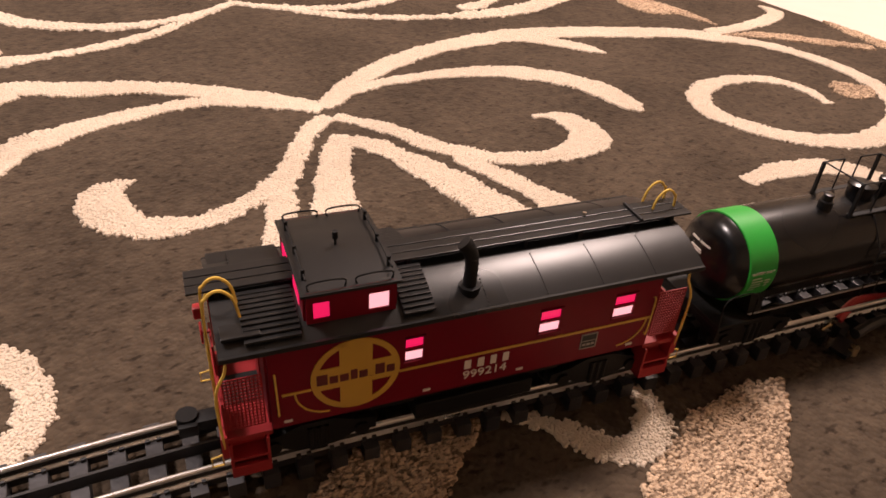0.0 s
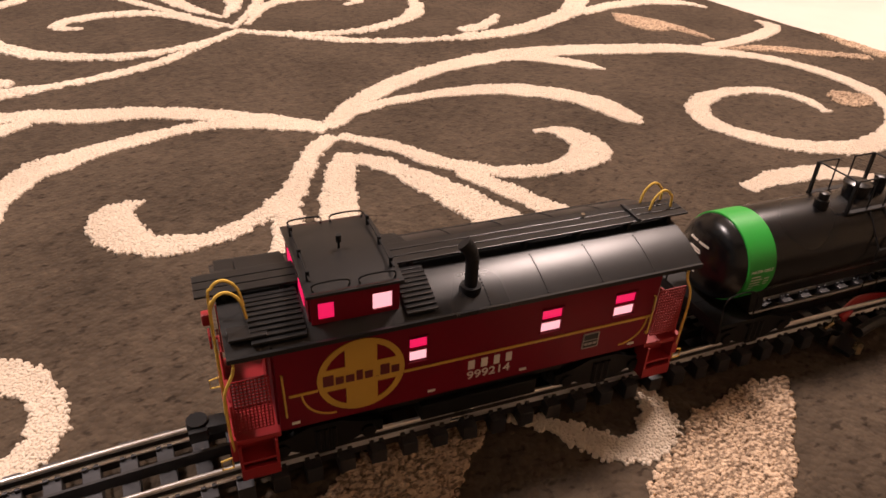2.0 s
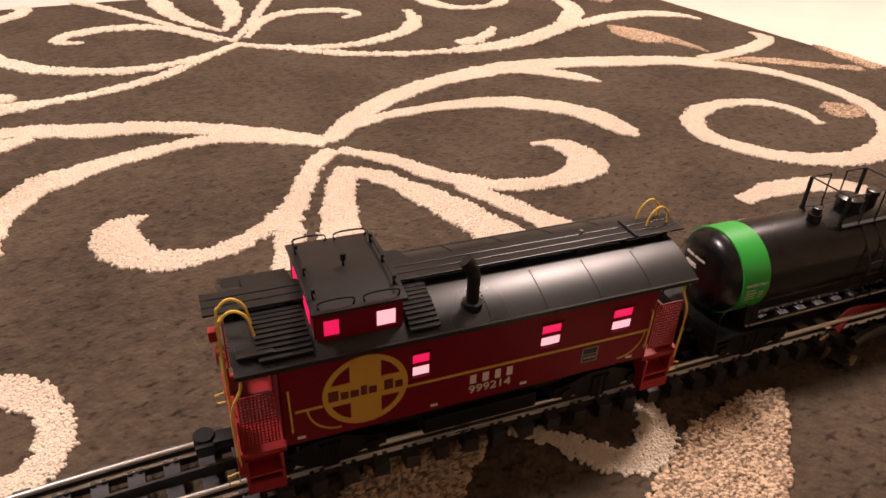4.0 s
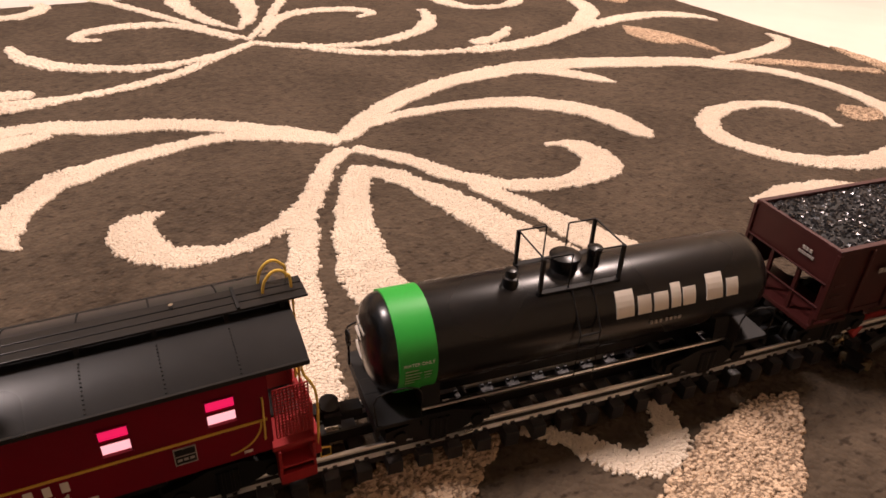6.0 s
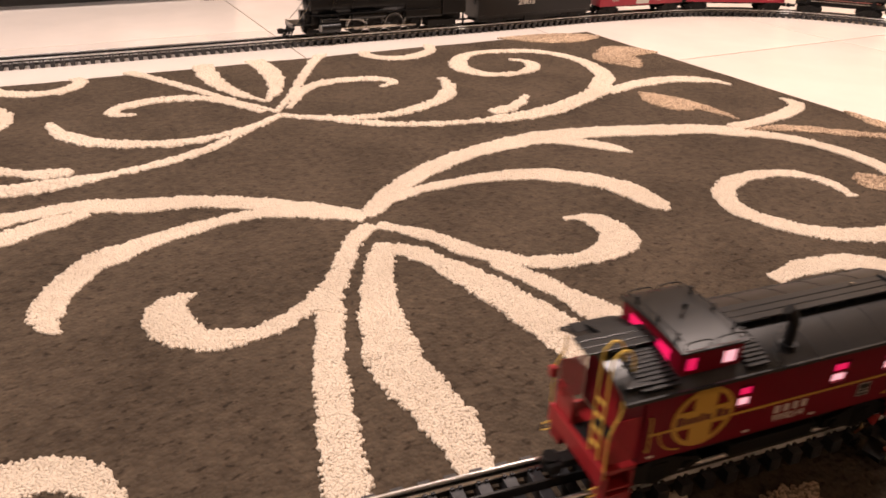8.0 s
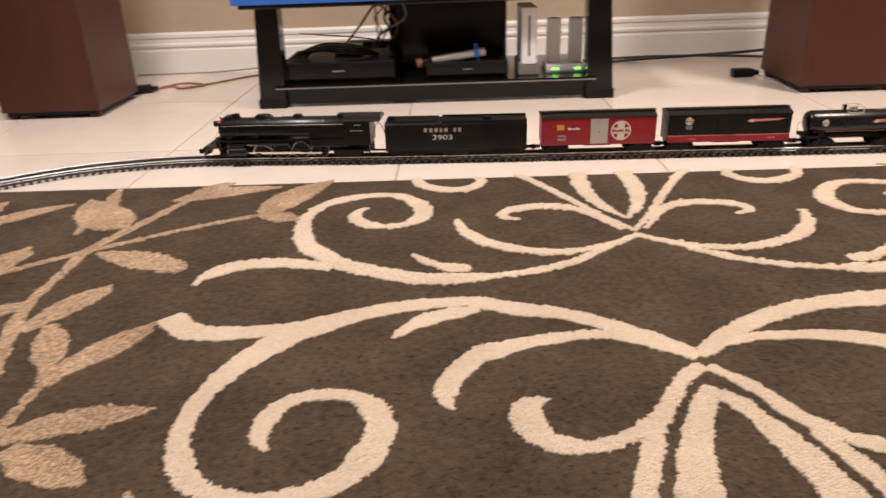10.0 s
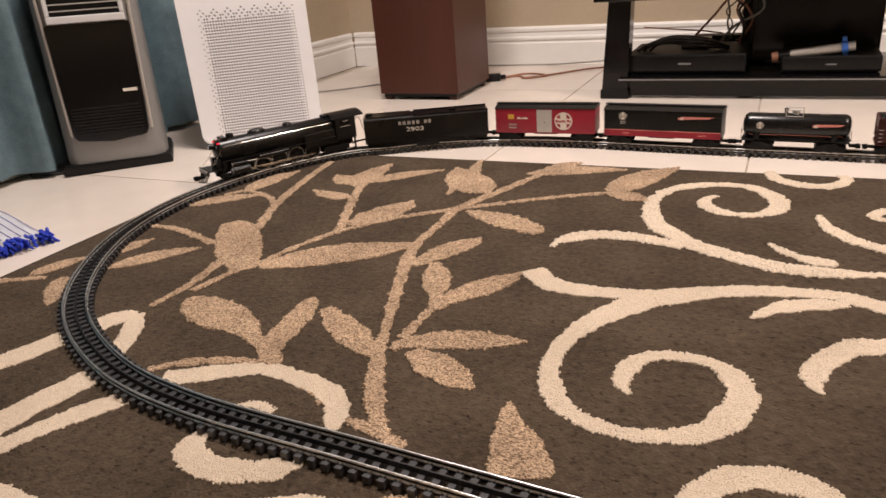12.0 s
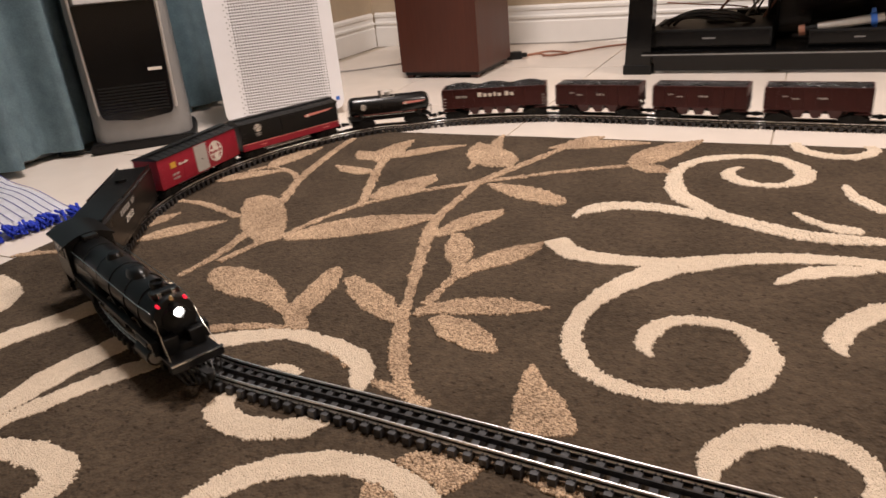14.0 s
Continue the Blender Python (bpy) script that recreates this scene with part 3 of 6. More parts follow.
def tuft_mesh(name, places, high, material, seed, label):
    rng = np.random.default_rng(seed)
    k, n = len(places), 5
    r = places[:, 2] * rng.uniform(0.78, 1.12, k)
    h = high * np.minimum(1, 0.25 + 0.75 * places[:, 2] / 0.0023) * rng.uniform(0.85, 1.12, k)
    tilt = rng.normal(0, 0.22, (k, 2)) * places[:, 2:3]
    turn = rng.uniform(0, 6.28, k)
    verts = np.zeros((k, 2 * n + 1, 3))
    for q in range(n):
        a = turn + q * 2 * np.pi / n
        verts[:, q] = np.c_[places[:, 0] + r * np.cos(a), places[:, 1] + r * np.sin(a), np.full(k, -0.0004)]
        verts[:, n + q] = np.c_[places[:, 0] + tilt[:, 0] + 0.84 * r * np.cos(a + 0.3), places[:, 1] + tilt[:, 1] + 0.84 * r * np.sin(a + 0.3), 0.84 * h]
    verts[:, 2 * n] = np.c_[places[:, 0] + 1.5 * tilt[:, 0], places[:, 1] + 1.5 * tilt[:, 1], h]
    tri = []
    for q in range(n):
        p = (q + 1) % n
        tri += [(q, p, n + p), (q, n + p, n + q), (n + q, n + p, 2 * n)]
    tri = (np.array(tri)[None] + (np.arange(k) * (2 * n + 1))[:, None, None]).reshape(-1, 3)
    me = bpy.data.meshes.new(name)
    me.from_pydata(verts.reshape(-1, 3).tolist(), [], tri.tolist())
    me.polygons.foreach_set("use_smooth", [True] * len(me.polygons))
    me.materials.append(material)
    ob = new(name, me)
    ob.parent = rug
    return tagged(ob, label, kind="stuff")


rug = thing("rug", "dark brown area rug with cream scrolls and tan leaf sprays", "rug")
bm = bmesh.new()
bmesh.ops.create_grid(bm, x_segments=150, y_segments=170, size=0.5)
for v in bm.verts:
    v.co.x = RUG_X0 + (v.co.x + 0.5) * (RUG_X1 - RUG_X0)
    v.co.y = RUG_Y0 + (v.co.y + 0.5) * (0 - RUG_Y0)
    edge = min(v.co.x - RUG_X0, RUG_X1 - v.co.x, -v.co.y, v.co.y - RUG_Y0)
    v.co.z = -0.0052 if edge < 1e-4 else 0.0008 * noise.noise(v.co * 9) + 0.0005 * noise.noise(v.co * 40)
part("pile", bm, BROWN, rug, "short brown pile", smooth=60)
cream_strokes = []
for ctrl, widths, axis in cream:
    cream_strokes.append(ribbon(ctrl, widths))
    if axis is not None:
        cream_strokes.append(ribbon([(2 * axis - x + 0.12 * (axis - x) ** 2, y) for x, y in ctrl], widths))
tan_strokes = [ribbon(ctrl, [w * (1 if len(widths) == len(ctrl) else 0.72) for w in widths]) for ctrl, widths, _ in tan] + [leaf_line(*v) for v in leaves]
cream_places = tufts_in(cream_strokes, 3, 0.0018)
tan_places = tufts_in(tan_strokes, 4, 0.0022, False)
taken = {(int(x / 0.004), int(y / 0.004)) for x, y, _ in cream_places}
tan_places = np.array([p for p in tan_places if (int(p[0] / 0.004), int(p[1] / 0.004)) not in taken])
tuft_mesh("cream_tufts", cream_places, 0.0024, CREAM, 5, "shaggy cream scroll pile")
tuft_mesh("tan_tufts", tan_places, 0.0024, TAN, 6, "tan leaf spray pile")


# ---- the track: a three-rail loop, partly on the rug, partly on the tiles ----
LOOP = []
for row in ([(-.9, .172), (-1.10, .150), (-1.27, .085), (-1.43, -.04), (-1.545, -.215), (-1.595, -.42), (-1.575, -.62), (-1.49, -.80), (-1.36, -.945), (-1.18, -1.045)],
            [(-1.0, -1.088), (-.75, -1.100), (-.5, -1.111), (-.25, -1.122), (0, -1.157), (.2, -1.184), (.6, -1.24), (1.0, -1.285), (1.25, -1.25), (1.5, -1.11)],
            [(1.68, -.85), (1.73, -.56), (1.68, -.28), (1.52, -.05), (1.3, .075), (1.0, .115), (.6, .117), (.2, .128), (-.2, .137), (-.55, .152)]):
    LOOP += row


def loop_points(n=24):
    p, out = np.array(LOOP), []
    for i in range(len(p)):
        a, b, c, d = p[i - 1], p[i], p[(i + 1) % len(p)], p[(i + 2) % len(p)]
        for k in range(n):
            t = k / n
            out.append(.5 * (2 * b + (c - a) * t + (2 * a - 5 * b + 4 * c - d) * t * t + (3 * b - a - 3 * c + d) * t ** 3))
    return np.array(out + [out[0]])


LINE = loop_points()
ARC = np.r_[0, np.cumsum(np.linalg.norm(np.diff(LINE, axis=0), axis=1))]
LOOPLEN = ARC[-1]


def bed(x, y):
    """The height on which the track lies: the rug's pile or the tiles."""
    d = min(x - RUG_X0, RUG_X1 - x, -y)
    t = min(1, max(0, (d + 0.05) / 0.08))
    return FLOOR * (1 - t * t * (3 - 2 * t))


def on_line(s):
    s = s % LOOPLEN
    x, y = np.interp(s, ARC, LINE[:, 0]), np.interp(s, ARC, LINE[:, 1])
    return Vector((x, y, bed(x, y)))


def heading(s):
    d = on_line(s + 0.01) - on_line(s - 0.01)
    return Vector((d.x, d.y, 0)).normalized()


track = thing("railway_track", "three-rail model railway track loop with black ties", "track")
RAIL_TOP = 0.0175


def sweep(name, offset, prof, material, label, owner=None):
    bm = bmesh.new()
    count = 520
    rings = []
    for i in range(count):
        s = LOOPLEN * i / count
        p, d = on_line(s), heading(s)
        side = Vector((-d.y, d.x, 0))
        rings.append([bm.verts.new(p + side * (offset + a) + Vector((0, 0, b))) for a, b in prof])
    for i in range(count):
        a, b = rings[i], rings[(i + 1) % count]
        for k in range(len(prof)):
            j = (k + 1) % len(prof)
            bm.faces.new((a[k], a[j], b[j], b[k]))
    return part(name, bm, material, owner or track, label, smooth=40)


HEADPROF = [(-0.0005, 0.0146), (0.0005, 0.0146), (0.0011, 0.0153), (0.0013, 0.0163), (0.0010, 0.0171), (0.0005, 0.0175), (-0.0005, 0.0175), (-0.0010, 0.0171), (-0.0013, 0.0163), (-0.0011, 0.0153)]
STEMPROF = [(-0.0006, 0.0115), (0.0006, 0.0115), (0.0005, 0.0148), (-0.0005, 0.0148)]
FOOTPROF = [(-0.0026, 0.0104), (0.0026, 0.0104), (0.0025, 0.0110), (0.0018, 0.0115), (0.0006, 0.0119), (-0.0006, 0.0119), (-0.0018, 0.0115), (-0.0025, 0.0110)]
MIDPROF = [(-0.0020, 0.0104), (0.0020, 0.0104), (0.0017, 0.0116), (0.0011, 0.0148), (0.0008, 0.0158), (-0.0008, 0.0158), (-0.0011, 0.0148), (-0.0017, 0.0116)]
for where, offset in (("outer", -0.0168), ("inner", 0.0168)):
    running = sweep(where + "_rail", offset, HEADPROF, RAIL, "bright steel running rail head")
    sweep("rail_web", offset, STEMPROF, DARKRAIL, "dull dark rail web", running)
    sweep("rail_foot", offset, FOOTPROF, RAIL, "bright steel rail foot", running)
# strips added under the rails so the track looks solid black from afar
WEBPROF = [(-0.0016, 0.0050), (0.0016, 0.0050), (0.0016, 0.0100), (-0.0016, 0.0100)]
sweep("tie_strip", -0.0168, WEBPROF, TIE, "added black strip under the rail, closing the gaps between ties")
sweep("tie_strip", 0.0168, WEBPROF, TIE, "added black strip under the rail, closing the gaps between ties")
sweep("center_rail", 0.0, MIDPROF, DARKRAIL, "blackened center rail")

TIE_STEP = LOOPLEN / 482
tie_bm = boxes((-0.0041, 0.0041, -0.0262, 0.0262, 0.0004, 0.0104), bevel=0.0005)
for y in (-0.0168, 0.0168):
    for x in (-0.0026, 0.0026):
        for o in (-0.0032, 0.0032):
            box(tie_bm, x - 0.0011, x + 0.0011, y + o - 0.0008, y + o + 0.0008, 0.0102, 0.0122)
tie_me = bpy.data.meshes.new("tie")
tie_bm.to_mesh(tie_me)
tie_bm.free()
tie_me.materials.append(TIE)


def tie_pose(i):
    s = (i + 0.5) * TIE_STEP
    d = heading(s)
    return Matrix.Translation(on_line(s)) @ Matrix.Rotation(math.atan2(d.y, d.x), 4, "Z")


rest = bmesh.new()
for i in range(482):
    p = on_line((i + 0.5) * TIE_STEP)
    if p.x < 0.62 and p.y < 0.06 and p.x > -1.7:
        t = new("tie", tie_me)
        t.parent, t.matrix_local = track, tie_pose(i)
    else:
        before = len(rest.verts)
        rest.from_mesh(tie_me)
        rest.verts.ensure_lookup_table()
        bmesh.ops.transform(rest, matrix=tie_pose(i), verts=rest.verts[before:])
tagged(part("far_ties", rest, TIE, track, "black plastic ties"), kind="stuff")


# ---- the train; every vehicle looks along +x, its origin lies on the track bed ----
def flip(side):
    """From a side's drawing (right, out, up) to the vehicle: the right-hand side as drawn, the left-hand side turned round."""
    return pose(0, 0, 0) if side < 0 else pose(0, 0, 0, 0, 0, 180)


def on_side(y):
    """The plane of a side wall at -y, for lettering."""
    return pose(0, -y, 0, 90, 0, 0)


def moved(bm, m):
    bmesh.ops.transform(bm, matrix=m, verts=bm.verts)
    return bm


def rows_of_letters(name, widths, heights, gap, size, x, z, y, side, material, parent):
    """Lettering drawn as plain blocks: widths and heights are in parts of size."""
    bm = bmesh.new()
    total = sum(widths) * size + gap * size * (len(widths) - 1)
    at = x - total / 2
    for w, h in zip(widths, heights):
        box(bm, at, at + w * size, -y - 0.0003, -y + 0.0004, z - size / 2, z - size / 2 + h * size, bevel=0.00018)
        at += (w + gap) * size
    return part(name, moved(bm, flip(side)), material, parent)


def disc(bm, x, z, y, r0, r1, a0=0.0, a1=math.tau, n=40, depth=0.0005):
    """A flat ring on a side wall."""
    steps = max(3, int(n * (a1 - a0) / math.tau))
    rings = []
    for k in range(steps + 1):
        a = a0 + (a1 - a0) * k / steps
        c, s = math.cos(a), math.sin(a)
        rings.append([bm.verts.new((x + r * c, -y + d, z + r * s)) for r, d in ((r0, 0.0003), (r0, -depth), (r1, -depth), (r1, 0.0003))])
    for a, b in zip(rings, rings[1:]):
        for k in range(3):
            bm.faces.new((a[k], a[k + 1], b[k + 1], b[k]))
    return bm


def truck(parent, x, half=0.0215, r=0.0088):
    bm = boxes((-0.006, 0.006, -0.022, 0.022, 0.026, 0.033), (-0.0045, 0.0045, -0.0245, -0.0195, 0.018, 0.034), (-0.0045, 0.0045, 0.0195, 0.0245, 0.018, 0.034), bevel=0.0007)
    tr = part("truck", bm, UNDER, parent)
    tr.location.x = x
    for y in (-0.0225, 0.0225):
        f = bmesh.new()
        prism(f, [(-0.029, 0.024), (-0.029, 0.031), (-0.018, 0.033), (-0.008, 0.037), (0.008, 0.037), (0.018, 0.033), (0.029, 0.031), (0.029, 0.024), (0.018, 0.024), (0.008, 0.0195), (-0.008, 0.0195), (-0.018, 0.024)], y - 0.0015, y + 0.0015, "y")
        for k in (-1, 1):
            cyl(f, (k * half, y - 0.003, 0.0263), (k * half, y + 0.003, 0.0263), 0.0038, 10)
        for k in (-0.004, 0, 0.004):
            cyl(f, (k, y * 1.06, 0.021), (k, y * 1.06, 0.034), 0.0016, 8)
        part("side_frame", f, UNDER, tr)
    for k in (-1, 1):
        w = bmesh.new()
        cyl(w, (k * half, -0.017, 0.0263), (k * half, 0.017, 0.0263), 0.002, 8)
        for y in (-1, 1):
            cyl(w, (k * half, y * 0.0148, 0.0263), (k * half, y * 0.0186, 0.0263), r, 20)
            cyl(w, (k * half, y * 0.0134, 0.0263), (k * half, y * 0.0148, 0.0263), r + 0.0011, 20)
        part("wheelset", w, UNDER, tr, smooth=40)
    return tr


def coupler(parent, x, d):
    bm = boxes((min(x, x + d * 0.013), max(x, x + d * 0.013), -0.0042, 0.0042, 0.027, 0.033), bevel=0.0008)
    cyl(bm, (x + d * 0.0165, 0.0015, 0.0255), (x + d * 0.0165, 0.0015, 0.0345), 0.0052, 12)
    box(bm, min(x + d * 0.012, x + d * 0.021), max(x + d * 0.012, x + d * 0.021), -0.0065, -0.0035, 0.0265, 0.0335, bevel=0.0008)
    part("coupler", bm, UNDER, parent, smooth=40)


def arch(width, low, high, n=10):
    """The outline of a rounded roof, from one eave to the other."""
    return [(width * (2 * k / n - 1), high - (high - low) * (2 * k / n - 1) ** 2) for k in range(n + 1)]


def emblem(parent, x, z, y, r, side, front, back, cross_label):
    """A cross in a ring."""
    ring = disc(bmesh.new(), x, z, y, r * 0.86, r, depth=0.0005)
    part("emblem_ring", moved(ring, flip(side)), front, parent)
    w = r * 0.36
    bm = boxes((x - w, x + w, -y - 0.0005, -y + 0.0003, z - r * 0.93, z + r * 0.93), (x - r * 0.93, x + r * 0.93, -y - 0.00045, -y + 0.0003, z - r * 0.30, z + r * 0.30))
    part("emblem_cross", moved(bm, flip(side)), front, parent, cross_label)
    rows_of_letters("emblem_lettering", (.8, .62, .66, .5, .62, .3, .72, .62), (1, .7, .7, .95, .7, .0, 1, .7), 0.14, r * 0.30, x, z + 0.01 * r, y + 0.0004, side, back, parent)


def caboose():
    c = thing("caboose", "dark red caboose with black roof, cupola and lit windows", "caboose")
    y0 = 0.031
    # side walls with their window openings, ends and floor
    wins = [(-0.0378, -0.0292), (0.0312, 0.0424), (0.0734, 0.0854)]
    zb, zt, w0, w1 = 0.0465, 0.0985, 0.0712, 0.0852
    for side in (-1, 1):
        bm = bmesh.new()
        xs = [-0.0995]
        for a, b in wins:
            box(bm, xs[-1], a, -y0, -y0 + 0.0022, zb, zt)
            box(bm, a, b, -y0, -y0 + 0.0022, zb, w0)
            box(bm, a, b, -y0, -y0 + 0.0022, w1, zt)
            xs.append(b)
        box(bm, xs[-1], 0.0995, -y0, -y0 + 0.0022, zb, zt)
        box(bm, -0.0995, 0.0995, -y0 - 0.0004, -y0, zt - 0.0035, zt - 0.002)
        bmesh.ops.remove_doubles(bm, verts=bm.verts, dist=0.00001)
        part("side_wall", moved(bm, flip(side)), CABRED, c)
        for a, b in wins:
            mid = (w0 + w1) / 2
            fr = boxes((a - 0.0007, b + 0.0007, -y0 - 0.0007, -y0 + 0.001, w1, w1 + 0.0009), (a - 0.0007, b + 0.0007, -y0 - 0.0009, -y0 + 0.001, w0 - 0.001, w0), (a, b, -y0 - 0.0003, -y0 + 0.001, mid - 0.0007, mid + 0.0007))
            win = part("window", moved(fr, flip(side)), CABRED, c)
            part("pane", moved(boxes((a, b, -y0 + 0.0009, -y0 + 0.0013, mid + 0.0007, w1)), flip(side)), GLOWRED, win, "pink lit upper pane")
            part("pane", moved(boxes((a, b, -y0 + 0.0009, -y0 + 0.0013, w0, mid - 0.0007)), flip(side)), GLOW, win, "bright lit lower pane")
        # stripe with its curled ends, plates and lettering
        st = bmesh.new()
        for u0, u1 in ((-0.0945, -0.0815), (-0.0405, 0.0985)):
            box(st, u0, u1, -y0 - 0.0004, -y0 + 0.0003, 0.0657, 0.0671)
        for cx, a0, a1 in ((-0.0735, math.pi, math.pi * 1.5), (0.0805, math.pi * 1.5, math.tau)):
            disc(st, cx, 0.0660, y0, 0.0148, 0.0157, a0, a1, n=48, depth=0.0004)
        part("stripe", moved(st, flip(side)), GOLD, c, "thin yellow stripe")
        emblem(c, -0.0610, 0.0708, y0, 0.0207, side, GOLD, MAROON, "yellow cross")
        rows_of_letters("reporting_mark", (.62, .62, .55, .58), (1, 1, 1, 1), 0.62, 0.0056, 0.0045, 0.0607, y0, side, LETTER, c)
        words("number", "999214", 0.0050, LETTER, c, flip(side) @ on_side(y0 + 0.0002) @ pose(0.0040, 0.0538, 0) @ Matrix.Diagonal((1.12, 1, 1, 1)))
        tab = bmesh.new()
        for u in (-0.0925, -0.0262, 0.0235, 0.0885):
            box(tab, u - 0.0019, u + 0.0019, -y0 - 0.0004, -y0 + 0.0003, 0.0492, 0.0506)
        part("label_plate", moved(tab, flip(side)), LETTER, c, "small white label bars")
        pl = boxes((0.0575, 0.0665, -y0 - 0.0004, -y0 + 0.0003, 0.0545, 0.0635))
        pl = part("data_plate", moved(pl, flip(side)), BLACK, c, "black data plate with a white border")
        rim = boxes((0.0572, 0.0668, -y0 - 0.0006, -y0, 0.0541, 0.0546), (0.0572, 0.0668, -y0 - 0.0006, -y0, 0.0633, 0.0638), (0.0572, 0.0577, -y0 - 0.0006, -y0, 0.0541, 0.0638), (0.0663, 0.0668, -y0 - 0.0006, -y0, 0.0541, 0.0638), (0.0572, 0.0668, -y0 - 0.0006, -y0, 0.0590, 0.0594),
                    (0.0584, 0.0604, -y0 - 0.0006, -y0, 0.0562, 0.0576), (0.0610, 0.0630, -y0 - 0.0006, -y0, 0.0562, 0.0576), (0.0636, 0.0656, -y0 - 0.0006, -y0, 0.0562, 0.0576))
        part("border", moved(rim, flip(side)), DULLLET, pl)
    part("floor_panel", boxes((-0.0995, 0.0995, -0.0288, 0.0288, 0.0465, 0.049)), UNDER, c)
    for x in (-1, 1):
        bm = boxes((x * 0.0995 - 0.0011, x * 0.0995 + 0.0011, -0.0288, 0.0288, 0.049, 0.1005))
        part("end_wall", bm, CABRED, c)
        part("end_door", boxes((min(x * 0.1006, x * 0.1012), max(x * 0.1006, x * 0.1012), -0.009, 0.009, 0.05, 0.092), bevel=0.0002), STEPRED, c)
    part("underframe", boxes((-0.118, 0.118, -0.010, 0.010, 0.034, 0.0465), (-0.052, 0.052, -0.024, 0.024, 0.036, 0.0465), (-0.03, 0.035, -0.028, -0.016, 0.027, 0.037), (-0.02, 0.03, 0.016, 0.028, 0.027, 0.037), bevel=0.001), UNDER, c)
    # arched roof with raised seams, ridge walk and side walks
    roof = bmesh.new()
    up = arch(0.0362, 0.0985, 0.1085, 14)
    prism(roof, up + [(y, z - 0.0016) for y, z in reversed(up)], -0.1185, 0.1185)
    for y in (-0.0362, 0.0362):
        box(roof, -0.1185, 0.1185, y - 0.0007, y + 0.0007, 0.0966, 0.0989)
    roof = part("roof", roof, ROOF, c, "satin black arched roof", smooth=35)
    for x in (-0.1, 0.000, 0.030, 0.060, 0.090):
        for s in (-1, 1):
            bm = bmesh.new()
            for k in range(13):
                y = s * (0.013 + k * 0.0018)
                z = 0.1085 - 0.01 * (y / 0.0362) ** 2
                cyl(bm, (x, y, z - 0.0004), (x, y, z + 0.00035), 0.00045, 5)
            part("rivet_seam", bm, UNDER, roof)
    for k in (-1, 0, 1):
        part("walk_plank", boxes((-0.127, -0.082, k * 0.0058 - 0.0026, k * 0.0058 + 0.0026, 0.1115, 0.1127), (-0.042, 0.127, k * 0.0058 - 0.0026, k * 0.0058 + 0.0026, 0.1115, 0.1127), bevel=0.0003), ROOF, c, "black running board plank")
    for x in (-0.115, -0.09, -0.03, 0.0, 0.03, 0.06, 0.09, 0.115):
        part("walk_bearer", boxes((x - 0.001, x + 0.001, -0.0085, 0.0085, 0.108, 0.1115)), UNDER, c)
    for x0, x1 in ((-0.0955, -0.0845), (-0.0400, -0.0255)):
        for s in (-1, 1):
            for k in range(10):
                y = s * (0.0102 + k * 0.0025)
                z = 0.1098 - 0.0102 * (y / 0.0362) ** 2
                part("side_walk_slat", boxes((x0 - (0.012 if x0 < -0.08 else 0.0), x1, y - 0.00117, y + 0.00117, z, z + 0.0012), bevel=0.0002), ROOF, c)
    for s in (-1, 1):
        part("hatch_frame", boxes((-0.1165, -0.1005, s * 0.0225 - 0.009, s * 0.0225 + 0.009, 0.1030, 0.1046), bevel=0.0005), ROOF, c)
    part("roof_hatch", boxes((0.095, 0.0965, -0.0085, 0.0085, 0.1127, 0.1139)), UNDER, c)
    part("roof_vent", cyls(((0.069, 0.004, 0.11), (0.069, 0.004, 0.1145), 0.0011), n=8), CHROME, c)
    # stove pipe on the near slope
    pipe = cyls(((-0.0065, -0.0255, 0.101), (-0.0065, -0.0255, 0.1055), 0.0050), ((-0.0065, -0.0255, 0.102), (-0.0065, -0.0255, 0.1205), 0.0031))
    for k in range(5):
        u0, u1 = k / 5, (k + 1) / 5
        cyl(pipe, (-0.0065 - 0.0035 * u0 * u0, -0.0255 + 0.003 * u0, 0.1195 + 0.0075 * u0), (-0.0065 - 0.0035 * u1 * u1, -0.0255 + 0.003 * u1, 0.1195 + 0.0075 * u1), 0.0032 + 0.0006 * u0, 14)
    part("stove_pipe", pipe, UNDER, c, "black bent stove pipe", smooth=40)
    # cupola
    cx0, cx1, cy = -0.0815, -0.0425, 0.0288
    wz0, wz1 = 0.1042, 0.1128
    cup_wins = [(-0.0785, -0.0715), (-0.0545, -0.0455)]
    for side in (-1, 1):
        bm = bmesh.new()
        ww = cup_wins if side < 0 else [(-b, -a) for a, b in reversed(cup_wins)]
        lo, hi = (cx0, cx1) if side < 0 else (-cx1, -cx0)
        x = lo
        for a, b in ww:
            box(bm, x, a, -cy, -cy + 0.0018, 0.0985, 0.1185)
            box(bm, a, b, -cy, -cy + 0.0018, 0.0985, wz0)
            box(bm, a, b, -cy, -cy + 0.0018, wz1, 0.1185)
            x = b
        box(bm, x, hi, -cy, -cy + 0.0018, 0.0985, 0.1185)
        box(bm, lo, hi, -cy - 0.0006, -cy, 0.0985, 0.1015)
        bmesh.ops.remove_doubles(bm, verts=bm.verts, dist=0.00001)
        side_wall = part("cupola_side", moved(bm, flip(side)), CABRED, c)
        for k, (a, b) in enumerate(ww):
            part("cupola_pane", moved(boxes((a, b, -cy + 0.0008, -cy + 0.0012, wz0, wz1)), flip(side)), GLOWRED if (k == 0) == (side < 0) else GLOW, side_wall, "lit cupola pane")
